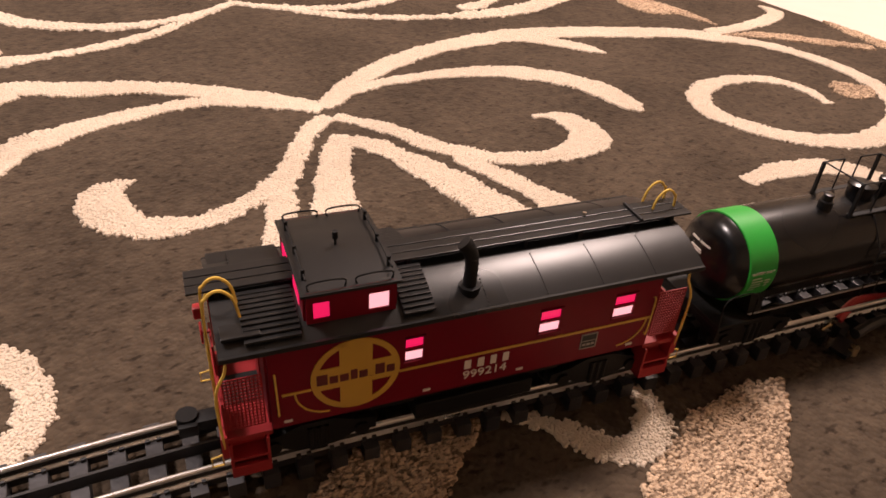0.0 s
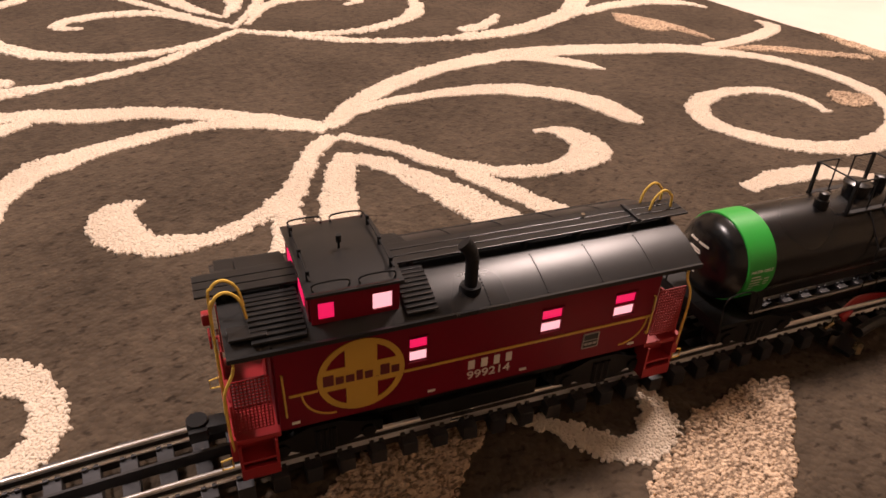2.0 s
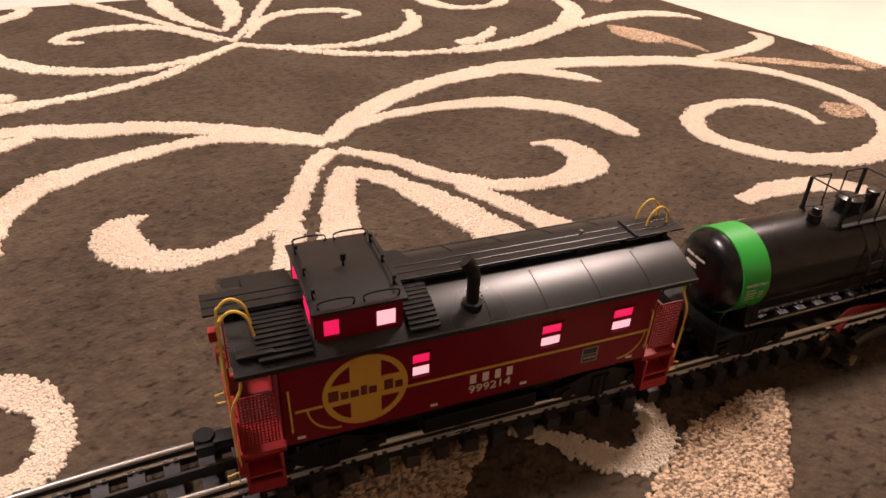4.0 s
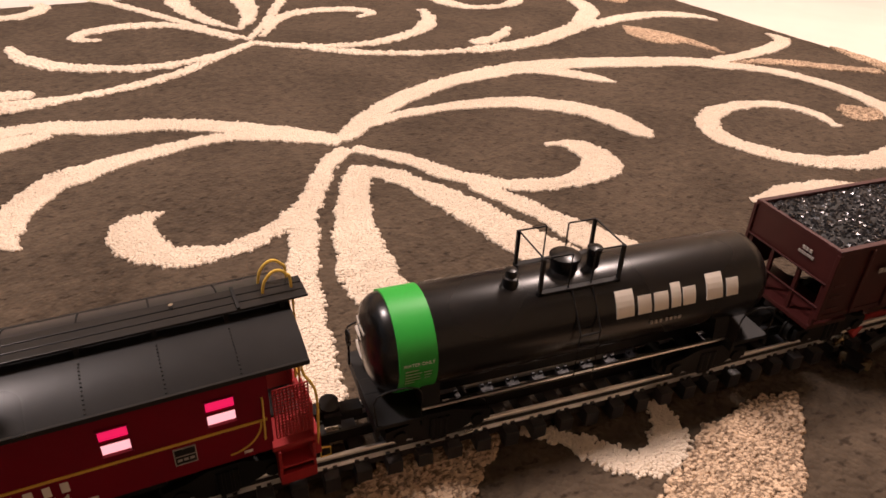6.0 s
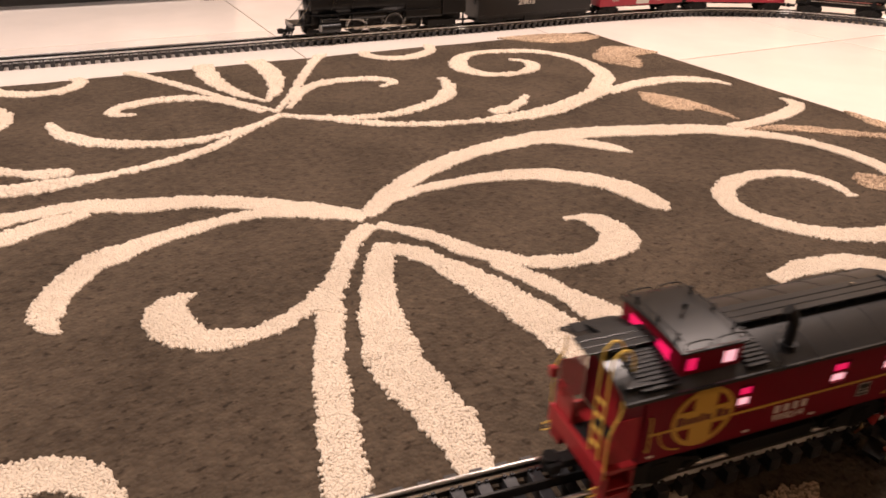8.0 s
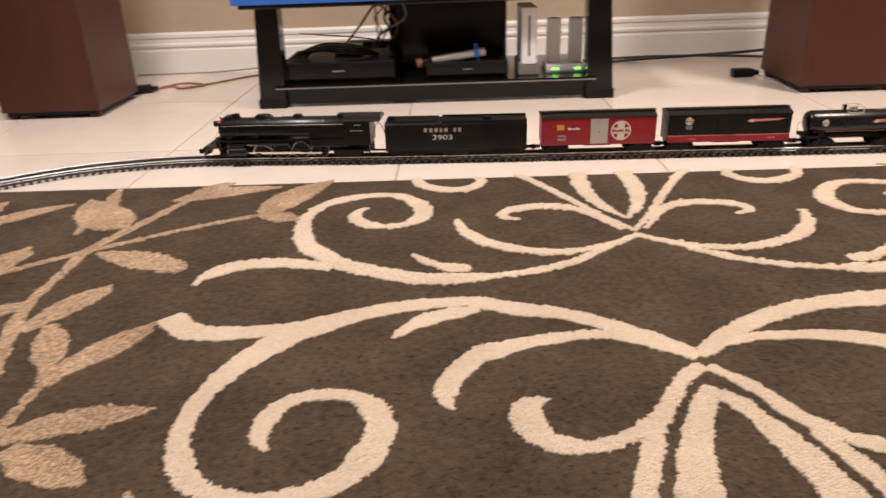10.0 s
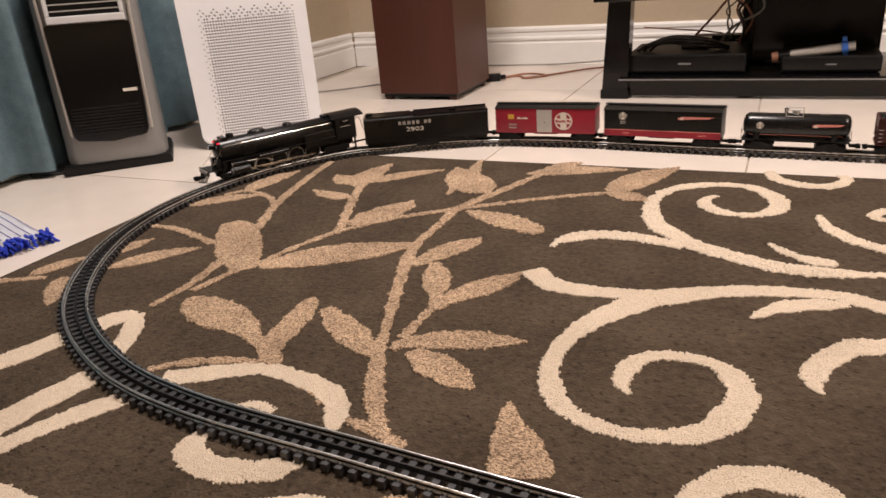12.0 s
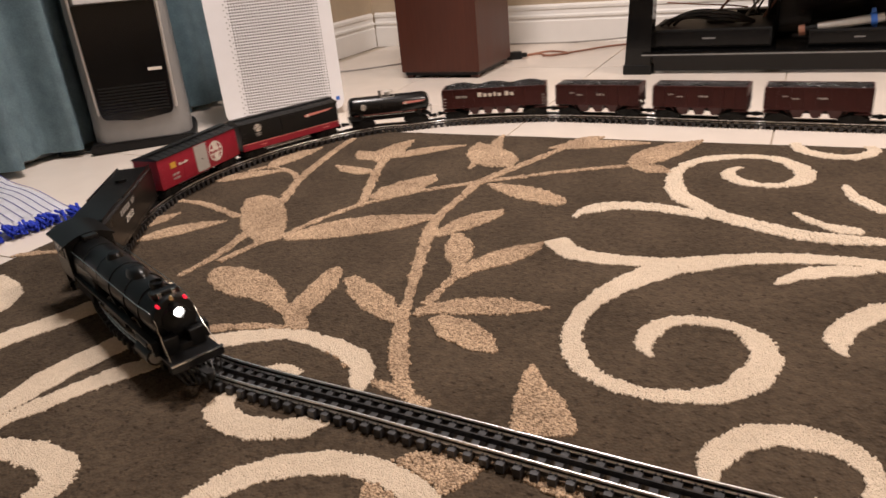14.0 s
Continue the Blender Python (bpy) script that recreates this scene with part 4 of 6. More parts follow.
    for x in (cx0, cx1):
        bm = boxes((x - 0.0009, x + 0.0009, -cy + 0.0019, cy - 0.0019, 0.0985, 0.1185))
        end = part("cupola_end", bm, CABRED, c)
        for y in (-0.013, 0.013):
            part("cupola_pane", boxes((x - 0.0013, x + 0.0013, y - 0.006, y + 0.006, 0.1055, 0.1130)), GLOWRED, end, "dim red pane")
    ctop = bmesh.new()
    up = arch(0.0302, 0.1183, 0.1206, 8)
    prism(ctop, up + [(y, z - 0.0014) for y, z in reversed(up)], cx0 - 0.0022, cx1 + 0.0022)
    part("cupola_roof", ctop, ROOF, c, "black cupola roof", smooth=35)
    gr = []
    zt2 = 0.1200
    for x in (cx0 + 0.001, cx1 - 0.001):
        part("edge_rail", tubes([(x, -0.025, zt2 + 0.0024), (x, 0.0, zt2 + 0.0032), (x, 0.025, zt2 + 0.0024)], r=0.00045), UNDER, c)
        for y in (-0.020, -0.002, 0.018):
            part("rail_stub", cyls(((x, y, zt2 - 0.001), (x, y, zt2 + 0.0046), 0.0009), n=8), UNDER, c)
    for s in (-1, 1):
        for x0, x1 in ((cx0 + 0.002, cx0 + 0.0165), (cx1 - 0.0165, cx1 - 0.002)):
            gr.append(curved([(x0, s * 0.0275, zt2 - 0.003), (x0, s * 0.0275, zt2 + 0.0022), (x1, s * 0.0275, zt2 + 0.0022), (x1, s * 0.0275, zt2 - 0.003)], 4))
    for g in gr:
        part("grab_iron", tube(bmesh.new(), g, 0.00045), UNDER, c)
    part("cupola_vent", cyls(((-0.062, 0, 0.120), (-0.062, 0, 0.1245), 0.0006), ((-0.062, 0, 0.1240), (-0.062, 0, 0.1276), 0.0013), n=10), UNDER, c)
    # end platforms: deck, steps, mesh gates, rails and brake wheel
    for e in (-1, 1):
        part("platform_deck", boxes((min(e * 0.0995, e * 0.122), max(e * 0.0995, e * 0.122), -0.030, 0.030, 0.0425, 0.0455), bevel=0.0005), STEPRED, c)
        part("end_beam", boxes((min(e * 0.1195, e * 0.1225), max(e * 0.1195, e * 0.1225), -0.031, 0.031, 0.034, 0.0475), bevel=0.0005), STEPRED, c)
        for s in (-1, 1):
            lo, hi = min(e * 0.1015, e * 0.1195), max(e * 0.1015, e * 0.1195)
            part("steps", boxes((lo, hi, s * 0.0305 - 0.0012, s * 0.0305 + 0.0012, 0.0215, 0.0275), (lo, hi, s * 0.026 - 0.0055, s * 0.026 + 0.0055, 0.0205, 0.0222), (lo, lo + 0.0015, s * 0.026 - 0.0055, s * 0.026 + 0.0055, 0.0205, 0.0425), (hi - 0.0015, hi, s * 0.026 - 0.0055, s * 0.026 + 0.0055, 0.0205, 0.0425), (lo, hi, s * 0.0268 - 0.005, s * 0.0268 + 0.005, 0.0315, 0.0330), (lo, hi, s * 0.0222 - 0.001, s * 0.0222 + 0.001, 0.0222, 0.0425), bevel=0.0003), STEPRED, c, "red corner steps")
            gate = bmesh.new()
            g0, g1 = min(e * 0.1022, e * 0.1185), max(e * 0.1022, e * 0.1185)
            for k in range(11):
                x = g0 + (g1 - g0) * k / 10
                box(gate, x - 0.0003, x + 0.0003, s * 0.0292 - 0.0003, s * 0.0292 + 0.0003, 0.0505, 0.0800)
            for k in range(17):
                z = 0.0505 + 0.0295 * k / 16
                box(gate, g0, g1, s * 0.0292 - 0.0003, s * 0.0292 + 0.0003, z - 0.0003, z + 0.0003)
            part("mesh_gate", gate, STEPRED, c, "red wire mesh gate")
            x = e * 0.1205
            part("corner_rail", tubes(curved([(x, s * 0.030, 0.0345), (x + e * 0.001, s * 0.0308, 0.05), (x + e * 0.001, s * 0.0308, 0.074), (x - e * 0.004, s * 0.0306, 0.0870), (x - e * 0.004, s * 0.0306, 0.0965)]), r=0.0007), YELLOW, c, "yellow corner handrail")
            part("side_grab", tubes(curved([(e * 0.0965, s * 0.0312, 0.0560), (e * 0.0965, s * 0.0328, 0.0575), (e * 0.0970, s * 0.0328, 0.078), (e * 0.0970, s * 0.0312, 0.0800)]), r=0.0005), YELLOW, c)
            part("uncoupling_loop", tubes([(e * 0.1225, s * 0.0285, 0.034), (e * 0.1225, s * 0.0285, 0.028), (e * 0.1275, s * 0.0285, 0.028), (e * 0.1275, s * 0.0285, 0.0335), (e * 0.1225, s * 0.0285, 0.0345)], r=0.0005), YELLOW, c)
        part("end_fence", boxes((min(e * 0.119, e * 0.1202), max(e * 0.119, e * 0.1202), -0.0285, -0.010, 0.0455, 0.0660), (min(e * 0.119, e * 0.1202), max(e * 0.119, e * 0.1202), 0.010, 0.0285, 0.0455, 0.0660), bevel=0.0003), STEPRED, c)
        lad = [[(e * 0.1215, y, 0.05), (e * 0.1215, y, 0.1110), (e * 0.1195, y, 0.1205), (e * 0.1145, y, 0.1232), (e * 0.1095, y, 0.1185), (e * 0.1075, y, 0.1085)] for y in ((-0.0235, -0.0145) if e < 0 else (0.0, 0.009))]
        part("end_ladder", tubes(*[curved(l, 6) for l in lad], *[[(lad[0][0][0], lad[0][0][1], z), (lad[1][0][0], lad[1][0][1], z)] for z in (0.058, 0.068, 0.078, 0.088)], r=0.0007), YELLOW, c, "yellow arched end ladder")
        bw = bmesh.new()
        tube(bw, [(e * 0.1235, 0.018 + 0.0048 * math.cos(a), 0.069 + 0.0048 * math.sin(a)) for a in [k * math.tau / 14 for k in range(15)]], 0.0006)
        for a in (0, 2.1, 4.2):
            tube(bw, [(e * 0.1235, 0.018, 0.069), (e * 0.1235, 0.018 + 0.0046 * math.cos(a), 0.069 + 0.0046 * math.sin(a))], 0.0005)
        cyl(bw, (e * 0.1235, 0.018, 0.069), (e * 0.1195, 0.018, 0.069), 0.0008, 8)
        part("brake_wheel", bw, STEPRED, c)
        part("marker_lamp", boxes((min(e * 0.1215, e * 0.1260), max(e * 0.1215, e * 0.1260), 0.0265, 0.0315, 0.0700, 0.0770), bevel=0.0012), STEPRED, c)
        coupler(c, e * 0.1195, e)
        truck(c, e * 0.078)
    return c


def tank_car(small=False):
    if small:
        c = thing("tank_car", "glossy black tank car with a pink wing emblem", "tank car")
        h, r, z0 = 0.108, 0.0258, 0.0715
    else:
        c = thing("tank_car", "black tank car with a bright green band and white lettering", "tank car")
        h, r, z0 = 0.1205, 0.0265, 0.0715
    prof = [(0.2 * r, -h), (0.55 * r, -h + 0.0012), (0.82 * r, -h + 0.0042), (0.95 * r, -h + 0.0085), (r, -h + 0.014), (r, h - 0.014), (0.95 * r, h - 0.0085), (0.82 * r, h - 0.0042), (0.55 * r, h - 0.0012), (0.2 * r, h)]
    lie = pose(0, 0, z0, 0, 90, 0)
    part("tank", lathe(bmesh.new(), prof, 48, lie), TANKBLK, c, "satin black tank shell", smooth=50)
    if not small:
        b = bmesh.new()
        for x0, x1 in ((-0.1085, -0.0885),):
            rr = r + 0.0004
            lathe(b, [(r - 0.001, x0), (rr, x0 + 0.0002), (rr, x1 - 0.0002), (r - 0.001, x1)], 48, lie)
        part("green_band", b, GREEN, c, "bright green painted band", smooth=40)
        for side in (-1, 1):
            # lettering follows the shell
            word = [(.9, 1), (.68, .68), (.74, .68), (.5, .92), (.68, .68), (.36, 0), (.9, 1), (.66, .68)]
            size = 0.0150
            at = 0.0120
            for w, hh in word:
                if hh:
                    bm = bmesh.new()
                    a0 = -0.04
                    rings = []
                    for k in range(6):
                        a = a0 + hh * size / r * k / 5 + 0.24
                        rings.append([bm.verts.new((at + q, -(r + d) * math.cos(a), z0 + (r + d) * math.sin(a))) for q, d in ((0, -0.0003), (0, 0.0005), (w * size * 0.80, 0.0005), (w * size * 0.80, -0.0003))])
                    for p, q in zip(rings, rings[1:]):
                        for k in range(3):
                            bm.faces.new((p[k], p[k + 1], q[k + 1], q[k]))
                    bm.faces.new(rings[0])
                    bm.faces.new(rings[-1][::-1])
                    part("side_lettering", moved(bm, flip(side)), LETTER, c, "cream block lettering")
                at += w * size
            rows_of_letters("number_bar", (.8, .8, .8, .0, .8, .8, .8, .8), (1,) * 3 + (0,) + (1,) * 4, 0.5, 0.0022, 0.044, z0 - 0.0015, r + 0.0004, side, DULLLET, c)
            a = 0.14
            words("band_words", "WATER ONLY", 0.0018, LETTER, c, flip(side) @ pose(-0.0985, -(r + 0.0006) * math.cos(a), z0 + (r + 0.0006) * math.sin(a), 90 - math.degrees(a), 0, 0), 0.0002)
            bm = bmesh.new()
            for row, spans in enumerate((((0, .5),), ((0, .62), (.7, 1)), ((0, .55), (.72, 1)), ((0, .6), (.75, .95)), ((0, .35),))):
                a = 0.02 - row * 0.075
                for u0, u1 in spans:
                    x0, x1 = -0.1055 + 0.0135 * u0, -0.1055 + 0.0135 * u1
                    vs = [bm.verts.new((x, -(r + 0.0006) * math.cos(a + d), z0 + (r + 0.0006) * math.sin(a + d))) for x, d in ((x0, -0.016), (x1, -0.016), (x1, 0.016), (x0, 0.016))]
                    bm.faces.new(vs)
            bmesh.ops.solidify(bm, geom=bm.faces, thickness=0.0003)
            part("band_text_bars", moved(bm, flip(side)), LETTER, c, "small illegible text bars")
        endbars = bmesh.new()
        reach, depth = [p[0] for p in prof[:5]], [p[1] for p in prof[:5]]
        lines = [(0.0098, 0.0012, [0.0115 - 0.0017 * k for k in range(4)] + [0.0036 - 0.0017 * k for k in range(5)], 0.0012)]
        lines += [(0.0050, 0.0009, (0.0100,), 0.0090), (0.0035, 0.0009, (0.0110,), 0.0105)]
        lines += [(-0.0050 - 0.0013 * k, 0.0005, (0.0112,), 0.0080 + 0.0012 * (k % 3)) for k in range(5)]
        for z, high, starts, wide in lines:
            for y in starts:
                x = float(np.interp(math.hypot(y - wide / 2, z), reach, depth))
                box(endbars, x - 0.0005, x + 0.0012, y - wide, y, z0 + z - high / 2, z0 + z + high / 2)
        part("end_text_bars", endbars, LETTER, c, "small illegible text bars")
    else:
        for side in (-1, 1):
            yy = r * 0.985
            bm = boxes((-h + 0.014, h - 0.014, -r * 0.70, -r * 0.62, z0 - r * 0.755, z0 - r * 0.72))
            part("stripe", moved(bm, flip(side)), PINKWING, c, "thin red stripe")
            emblem(c, -h * 0.66, z0 + 0.003, yy, 0.0075, side, LETTER, BLACK, "white cross")
            wing(c, h * 0.30, h * 0.88, z0 + 0.004, yy, side)
    # platform, domes and railing
    top = z0 + r
    px0, px1 = (-0.031, 0.0175) if not small else (-0.014, 0.022)
    part("dome_walk", boxes((px0, px1, -0.016, -0.0125, top - 0.0045, top - 0.0030), (px0, px1, 0.0125, 0.016, top - 0.0045, top - 0.0030), (px0, px0 + 0.003, -0.016, 0.016, top - 0.0045, top - 0.0030), (px1 - 0.003, px1, -0.016, 0.016, top - 0.0045, top - 0.0030), bevel=0.0003), UNDER if not small else SILVER, c)
    mid = (px0 + px1) / 2
    part("hatch", lathe(bmesh.new(), [(0.0075, top - 0.006), (0.0075, top + 0.005), (0.0085, top + 0.0055), (0.0085, top + 0.0075), (0.006, top + 0.0085), (0.002, top + 0.009)], 20, pose(mid - 0.002, 0, 0)), TANKBLK if not small else SILVER, c, "round filling hatch", smooth=40)
    part("valve", lathe(bmesh.new(), [(0.0036, top - 0.004), (0.0036, top + 0.007), (0.0042, top + 0.0075), (0.0042, top + 0.0105), (0.002, top + 0.0112)], 14, pose(mid + (0.0145 if not small else 0.0175), -0.002, 0)), TANKBLK, c, smooth=40)
    if not small:
        part("valve", lathe(bmesh.new(), [(0.0042, top - 0.005), (0.0042, top + 0.004), (0.0030, top + 0.0045), (0.0030, top + 0.0085), (0.001, top + 0.009)], 14, pose(px0 - 0.012, -0.006, 0)), TANKBLK, c, smooth=40)
    hi = top + (0.0175 if not small else 0.010)
    rm = UNDER if not small else SILVER
    for x in (px0 + 0.001, px1 - 0.001):
        for y in (-0.0145, 0.0145):
            part("rail_post", boxes((x - 0.0009, x + 0.0009, y - 0.0009, y + 0.0009, top - 0.012, hi)), rm, c)
    for y in (-0.0145, 0.0145):
        part("top_rail", tubes([(px0 + 0.001, y, hi), (px0 + 0.017 if not small else px1, y, hi)], [(px1 - 0.017 if not small else px0, y, hi - 0.0002), (px1 - 0.001, y, hi - 0.0002)], r=0.0005), rm, c)
    for x in (px0 + 0.001, px1 - 0.001):
        part("end_rail", tubes([(x, -0.0145, hi), (x, 0.0145, hi)], r=0.0005), rm, c)
    if not small:
        for x in (px0 + 0.0175, px1 - 0.0175):
            part("rail_drop", tubes([(x, -0.0145, hi), (x, -0.0145, top - 0.004)], [(x, 0.0145, hi), (x, 0.0145, top - 0.004)], r=0.0005), rm, c)
        for s in (-1, 1):
            rungs = [[(mid - 0.005, s * (r + 0.0035), z), (mid + 0.007, s * (r + 0.0035), z)] for z in (0.05, 0.058, 0.066, 0.074)]
            part("side_ladder", tubes([(mid - 0.005, s * 0.0160, top - 0.004), (mid - 0.005, s * (r + 0.0035), z0 + 0.004), (mid - 0.005, s * (r + 0.0035), 0.042)], [(mid + 0.007, s * 0.0160, top - 0.004), (mid + 0.007, s * (r + 0.0035), z0 + 0.004), (mid + 0.007, s * (r + 0.0035), 0.042)], *rungs, r=0.0005), UNDER, c)
    # frame
    f = 0.1215 if not small else 0.108
    part("center_sill", boxes((-f, f, -0.006, 0.006, 0.034, 0.0435), bevel=0.0006), UNDER, c)
    for e in (-1, 1):
        a, b = sorted((e * (f - 0.026), e * f))
        part("end_deck", boxes((a, b, -0.030, 0.030, 0.0405, 0.0432), (a, a + 0.002, -0.030, 0.030, 0.036, 0.0405), (b - 0.002, b, -0.030, 0.030, 0.036, 0.0432), bevel=0.0004), UNDER, c)
        sad = bmesh.new()
        prism(sad, [(-0.024, 0.043), (-0.0215, z0 - 0.010), (-0.012, z0 - 0.0205), (0.012, z0 - 0.0205), (0.0215, z0 - 0.010), (0.024, 0.043)], e * (f - 0.036), e * (f - 0.026))
        part("saddle", sad, UNDER, c)
        for s in (-1, 1):
            part("end_grab", tubes(curved([(e * (f - 0.001), s * 0.029, 0.043), (e * (f - 0.001), s * 0.029, 0.062), (e * (f - 0.022), s * 0.029, 0.062), (e * (f - 0.024), s * 0.029, 0.043)], 4), r=0.0005), UNDER, c)
        bw = bmesh.new()
        tube(bw, [(e * (f + 0.001), 0.02 + 0.0045 * math.cos(k * math.tau / 12), 0.062 + 0.0045 * math.sin(k * math.tau / 12)) for k in range(13)], 0.0005)
        cyl(bw, (e * (f + 0.001), 0.02, 0.0665), (e * (f + 0.001), 0.02, 0.043), 0.0006, 6)
        part("brake_wheel", bw, UNDER, c)
        coupler(c, e * f, e)
        truck(c, e * (f - 0.036))
    for s in (-1, 1):
        part("side_rail", boxes((-f + 0.026, f - 0.026, s * 0.0225 - 0.0008, s * 0.0225 + 0.0008, 0.0405, 0.0418)), RAIL if not small else UNDER, c, "thin bright side rail" if not small else "")
    return c


def wing(parent, x0, x1, z, y, side):
    bm = bmesh.new()
    d = x1 - x0
    prism(bm, [(x0 + d * 0.05, z - 0.0030), (x0 + d * 0.28, z - 0.0016), (x0 + d * 0.85, z + 0.0004), (x1, z + 0.0046), (x0 + d * 0.45, z + 0.0042), (x0 + d * 0.12, z + 0.0040), (x0, z + 0.0005)], -y - 0.0005, -y + 0.0005, "y")
    part("wing_emblem", moved(bm, flip(side)), PINKWING, parent, "pink-red wing emblem")
    part("wing_hub", moved(disc(bmesh.new(), x0 + d * 0.12, z, y, 0.0012, 0.0035, depth=0.0009), flip(side)), LETTER, parent)


def coal_load(parent, h, w, z, mounds):
    """A heap of loose lumps."""
    rng = random.Random(len(parent.name) + mounds)
    bm = bmesh.new()
    n = 26
    grid = [[bm.verts.new((-h + 2 * h * i / 40, -w + 2 * w * j / n, z + (0.0130 * abs(math.sin(math.pi * (mounds * i / 40))) ** 0.6 if mounds else 0.0035) * abs(math.sin(math.pi * j / n)) ** 0.7 + 0.0008 * rng.random())) for j in range(n + 1)] for i in range(41)]
    for i in range(40):
        for j in range(n):
            bm.faces.new((grid[i][j], grid[i + 1][j], grid[i + 1][j + 1], grid[i][j + 1]))
    bed_of_coal = part("coal_bed", bm, UNDER, parent, "heaped black coal")
    v, f = [], []
    for k in range(2300):
        x, y = rng.uniform(-h, h), rng.uniform(-w, w)
        u = (y + w) / (2 * w)
        zz = z + (0.0130 * abs(math.sin(math.pi * mounds * (x + h) / (2 * h))) ** 0.6 if mounds else 0.0035) * abs(math.sin(math.pi * u)) ** 0.7
        r = rng.uniform(0.0009, 0.0021)
        q = Euler((rng.random() * 6, rng.random() * 6, rng.random() * 6)).to_matrix()
        o = len(v)
        for c in ((1, 0, 0), (-1, 0, 0), (0, 1, 0), (0, -1, 0), (0, 0, 1), (0, 0, -1)):
            v.append(tuple(Vector((x, y, zz + 0.0006)) + q @ Vector(c) * r * rng.uniform(0.65, 1.2)))
        for a, b, c in ((0, 2, 4), (2, 1, 4), (1, 3, 4), (3, 0, 4), (2, 0, 5), (1, 2, 5), (3, 1, 5), (0, 3, 5)):
            f.append((o + a, o + b, o + c))
    me = bpy.data.meshes.new("coal_lumps")
    me.from_pydata(v, [], f)
    me.materials.append(COAL)
    ob = new("coal_lumps", me)
    ob.parent = bed_of_coal
    tagged(ob, "glossy loose coal lumps", kind="stuff")


def hopper(half=0.1045, lettered=False, mounds=0):
    c = thing("hopper_car", "oxide brown hopper car with white lettering and a coal load" if lettered else "oxide brown ribbed hopper car heaped with coal", "hopper car", "" if lettered else "brown coal hoppers")
    w, top, low = 0.0325, 0.0965, 0.0490
    for s in (-1, 1):
        bm = boxes((-half, half, s * w - 0.001, s * w + 0.001, low, top), (-half - 0.0006, half + 0.0006, s * w - 0.0018, s * w + 0.0018, top - 0.0022, top + 0.0006), (-half, half, s * w - 0.0016, s * w + 0.0016, low - 0.0012, low + 0.0022), bevel=0.0003)
        part("side_sheet", bm, BROWNCAR, c)
        count = 9 if not lettered else 11
        for k in range(count):
            x = -half + 2 * half * k / (count - 1)
            part("side_post", boxes((x - 0.0013, x + 0.0013, min(s * w, s * (w + 0.0026)), max(s * w, s * (w + 0.0026)), low, top - 0.002), bevel=0.0004), BROWNCAR, c)
        for e in (-1, 1):
            rungs = [[(e * (half - 0.010), s * (w + 0.0036), z), (e * (half - 0.002), s * (w + 0.0036), z)] for z in (0.05, 0.058, 0.066, 0.074)]
            part("corner_ladder", tubes(*rungs, r=0.0005), SILVER if lettered else BROWNCAR, c)
    for e in (-1, 1):
        a, b = sorted((e * half, e * (half - 0.002)))
        part("end_sheet", boxes((a, b, -w, w, 0.0735, top + 0.0004), (a - 0.0004, b + 0.0004, -w - 0.0004, w + 0.0004, top - 0.002, top + 0.0008), bevel=0.0003), BROWNCAR, c)
        sl = bmesh.new()
        prism(sl, [(e * half, 0.0735), (e * (half - 0.0015), 0.0755), (e * (half * 0.52), 0.0420), (e * (half * 0.52), 0.0395)], -w + 0.001, w - 0.001, "y")
        part("slope_sheet", sl, BROWNCAR, c)
        for y in (-0.0305, -0.011, 0.011, 0.0305):
            part("end_post", boxes((min(e * half, e * (half - 0.002)), max(e * half, e * (half - 0.002)), y - 0.0013, y + 0.0013, 0.0425, 0.0735)), BROWNCAR, c)
        part("end_bar", tubes([(e * (half + 0.001), -w, 0.0735), (e * (half + 0.001), w, 0.0735)], [(e * (half + 0.001), -w, 0.057), (e * (half + 0.001), w, 0.057)], r=0.0007), BROWNCAR, c)
        part("end_deck", boxes((min(e * (half - 0.03), e * (half + 0.002)), max(e * (half - 0.03), e * (half + 0.002)), -w + 0.001, w - 0.001, 0.0395, 0.0425), bevel=0.0004), BROWNCAR, c)
        rows_of_letters("end_text_bar", (.9, .9, .9), (1, 1, 1), 0.3, 0.0022, 0.0, 0.0, 0.0, -1, DULLLET, c).matrix_local = pose(e * (half + 0.0011), -0.013, 0.087, 0, 0, 90 if e > 0 else -90)
        rows_of_letters("end_text_bar", (.9, .9, .9, .9, .9, .9), (1,) * 6, 0.3, 0.0017, 0.0, 0.0, 0.0, -1, DULLLET, c).matrix_local = pose(e * (half + 0.0011), -0.013, 0.0835, 0, 0, 90 if e > 0 else -90)
        coupler(c, e * (half + 0.001), e)
        truck(c, e * (half - 0.031))
    bays = 3 if not lettered else 4
    for k in range(bays):
        x = -half * 0.52 + 2 * half * 0.52 * (k + 0.5) / bays
        d = half * 0.52 / bays
        bm = bmesh.new()
        lo, up_ = [], []
        for (dx, yy) in ((-1, -1), (1, -1), (1, 1), (-1, 1)):
            up_.append(bm.verts.new((x + dx * d * 0.98, yy * (w - 0.002), low + 0.002)))
            lo.append(bm.verts.new((x + dx * d * 0.42, yy * 0.020, 0.0280)))
        for q in range(4):
            bm.faces.new((up_[q], up_[(q + 1) % 4], lo[(q + 1) % 4], lo[q]))
        bm.faces.new(lo)
        bm.faces.new(up_[::-1])
        part("hopper_bay", bm, BROWNCAR, c)
    part("center_sill", boxes((-half, half, -0.005, 0.005, 0.034, 0.041)), UNDER, c)
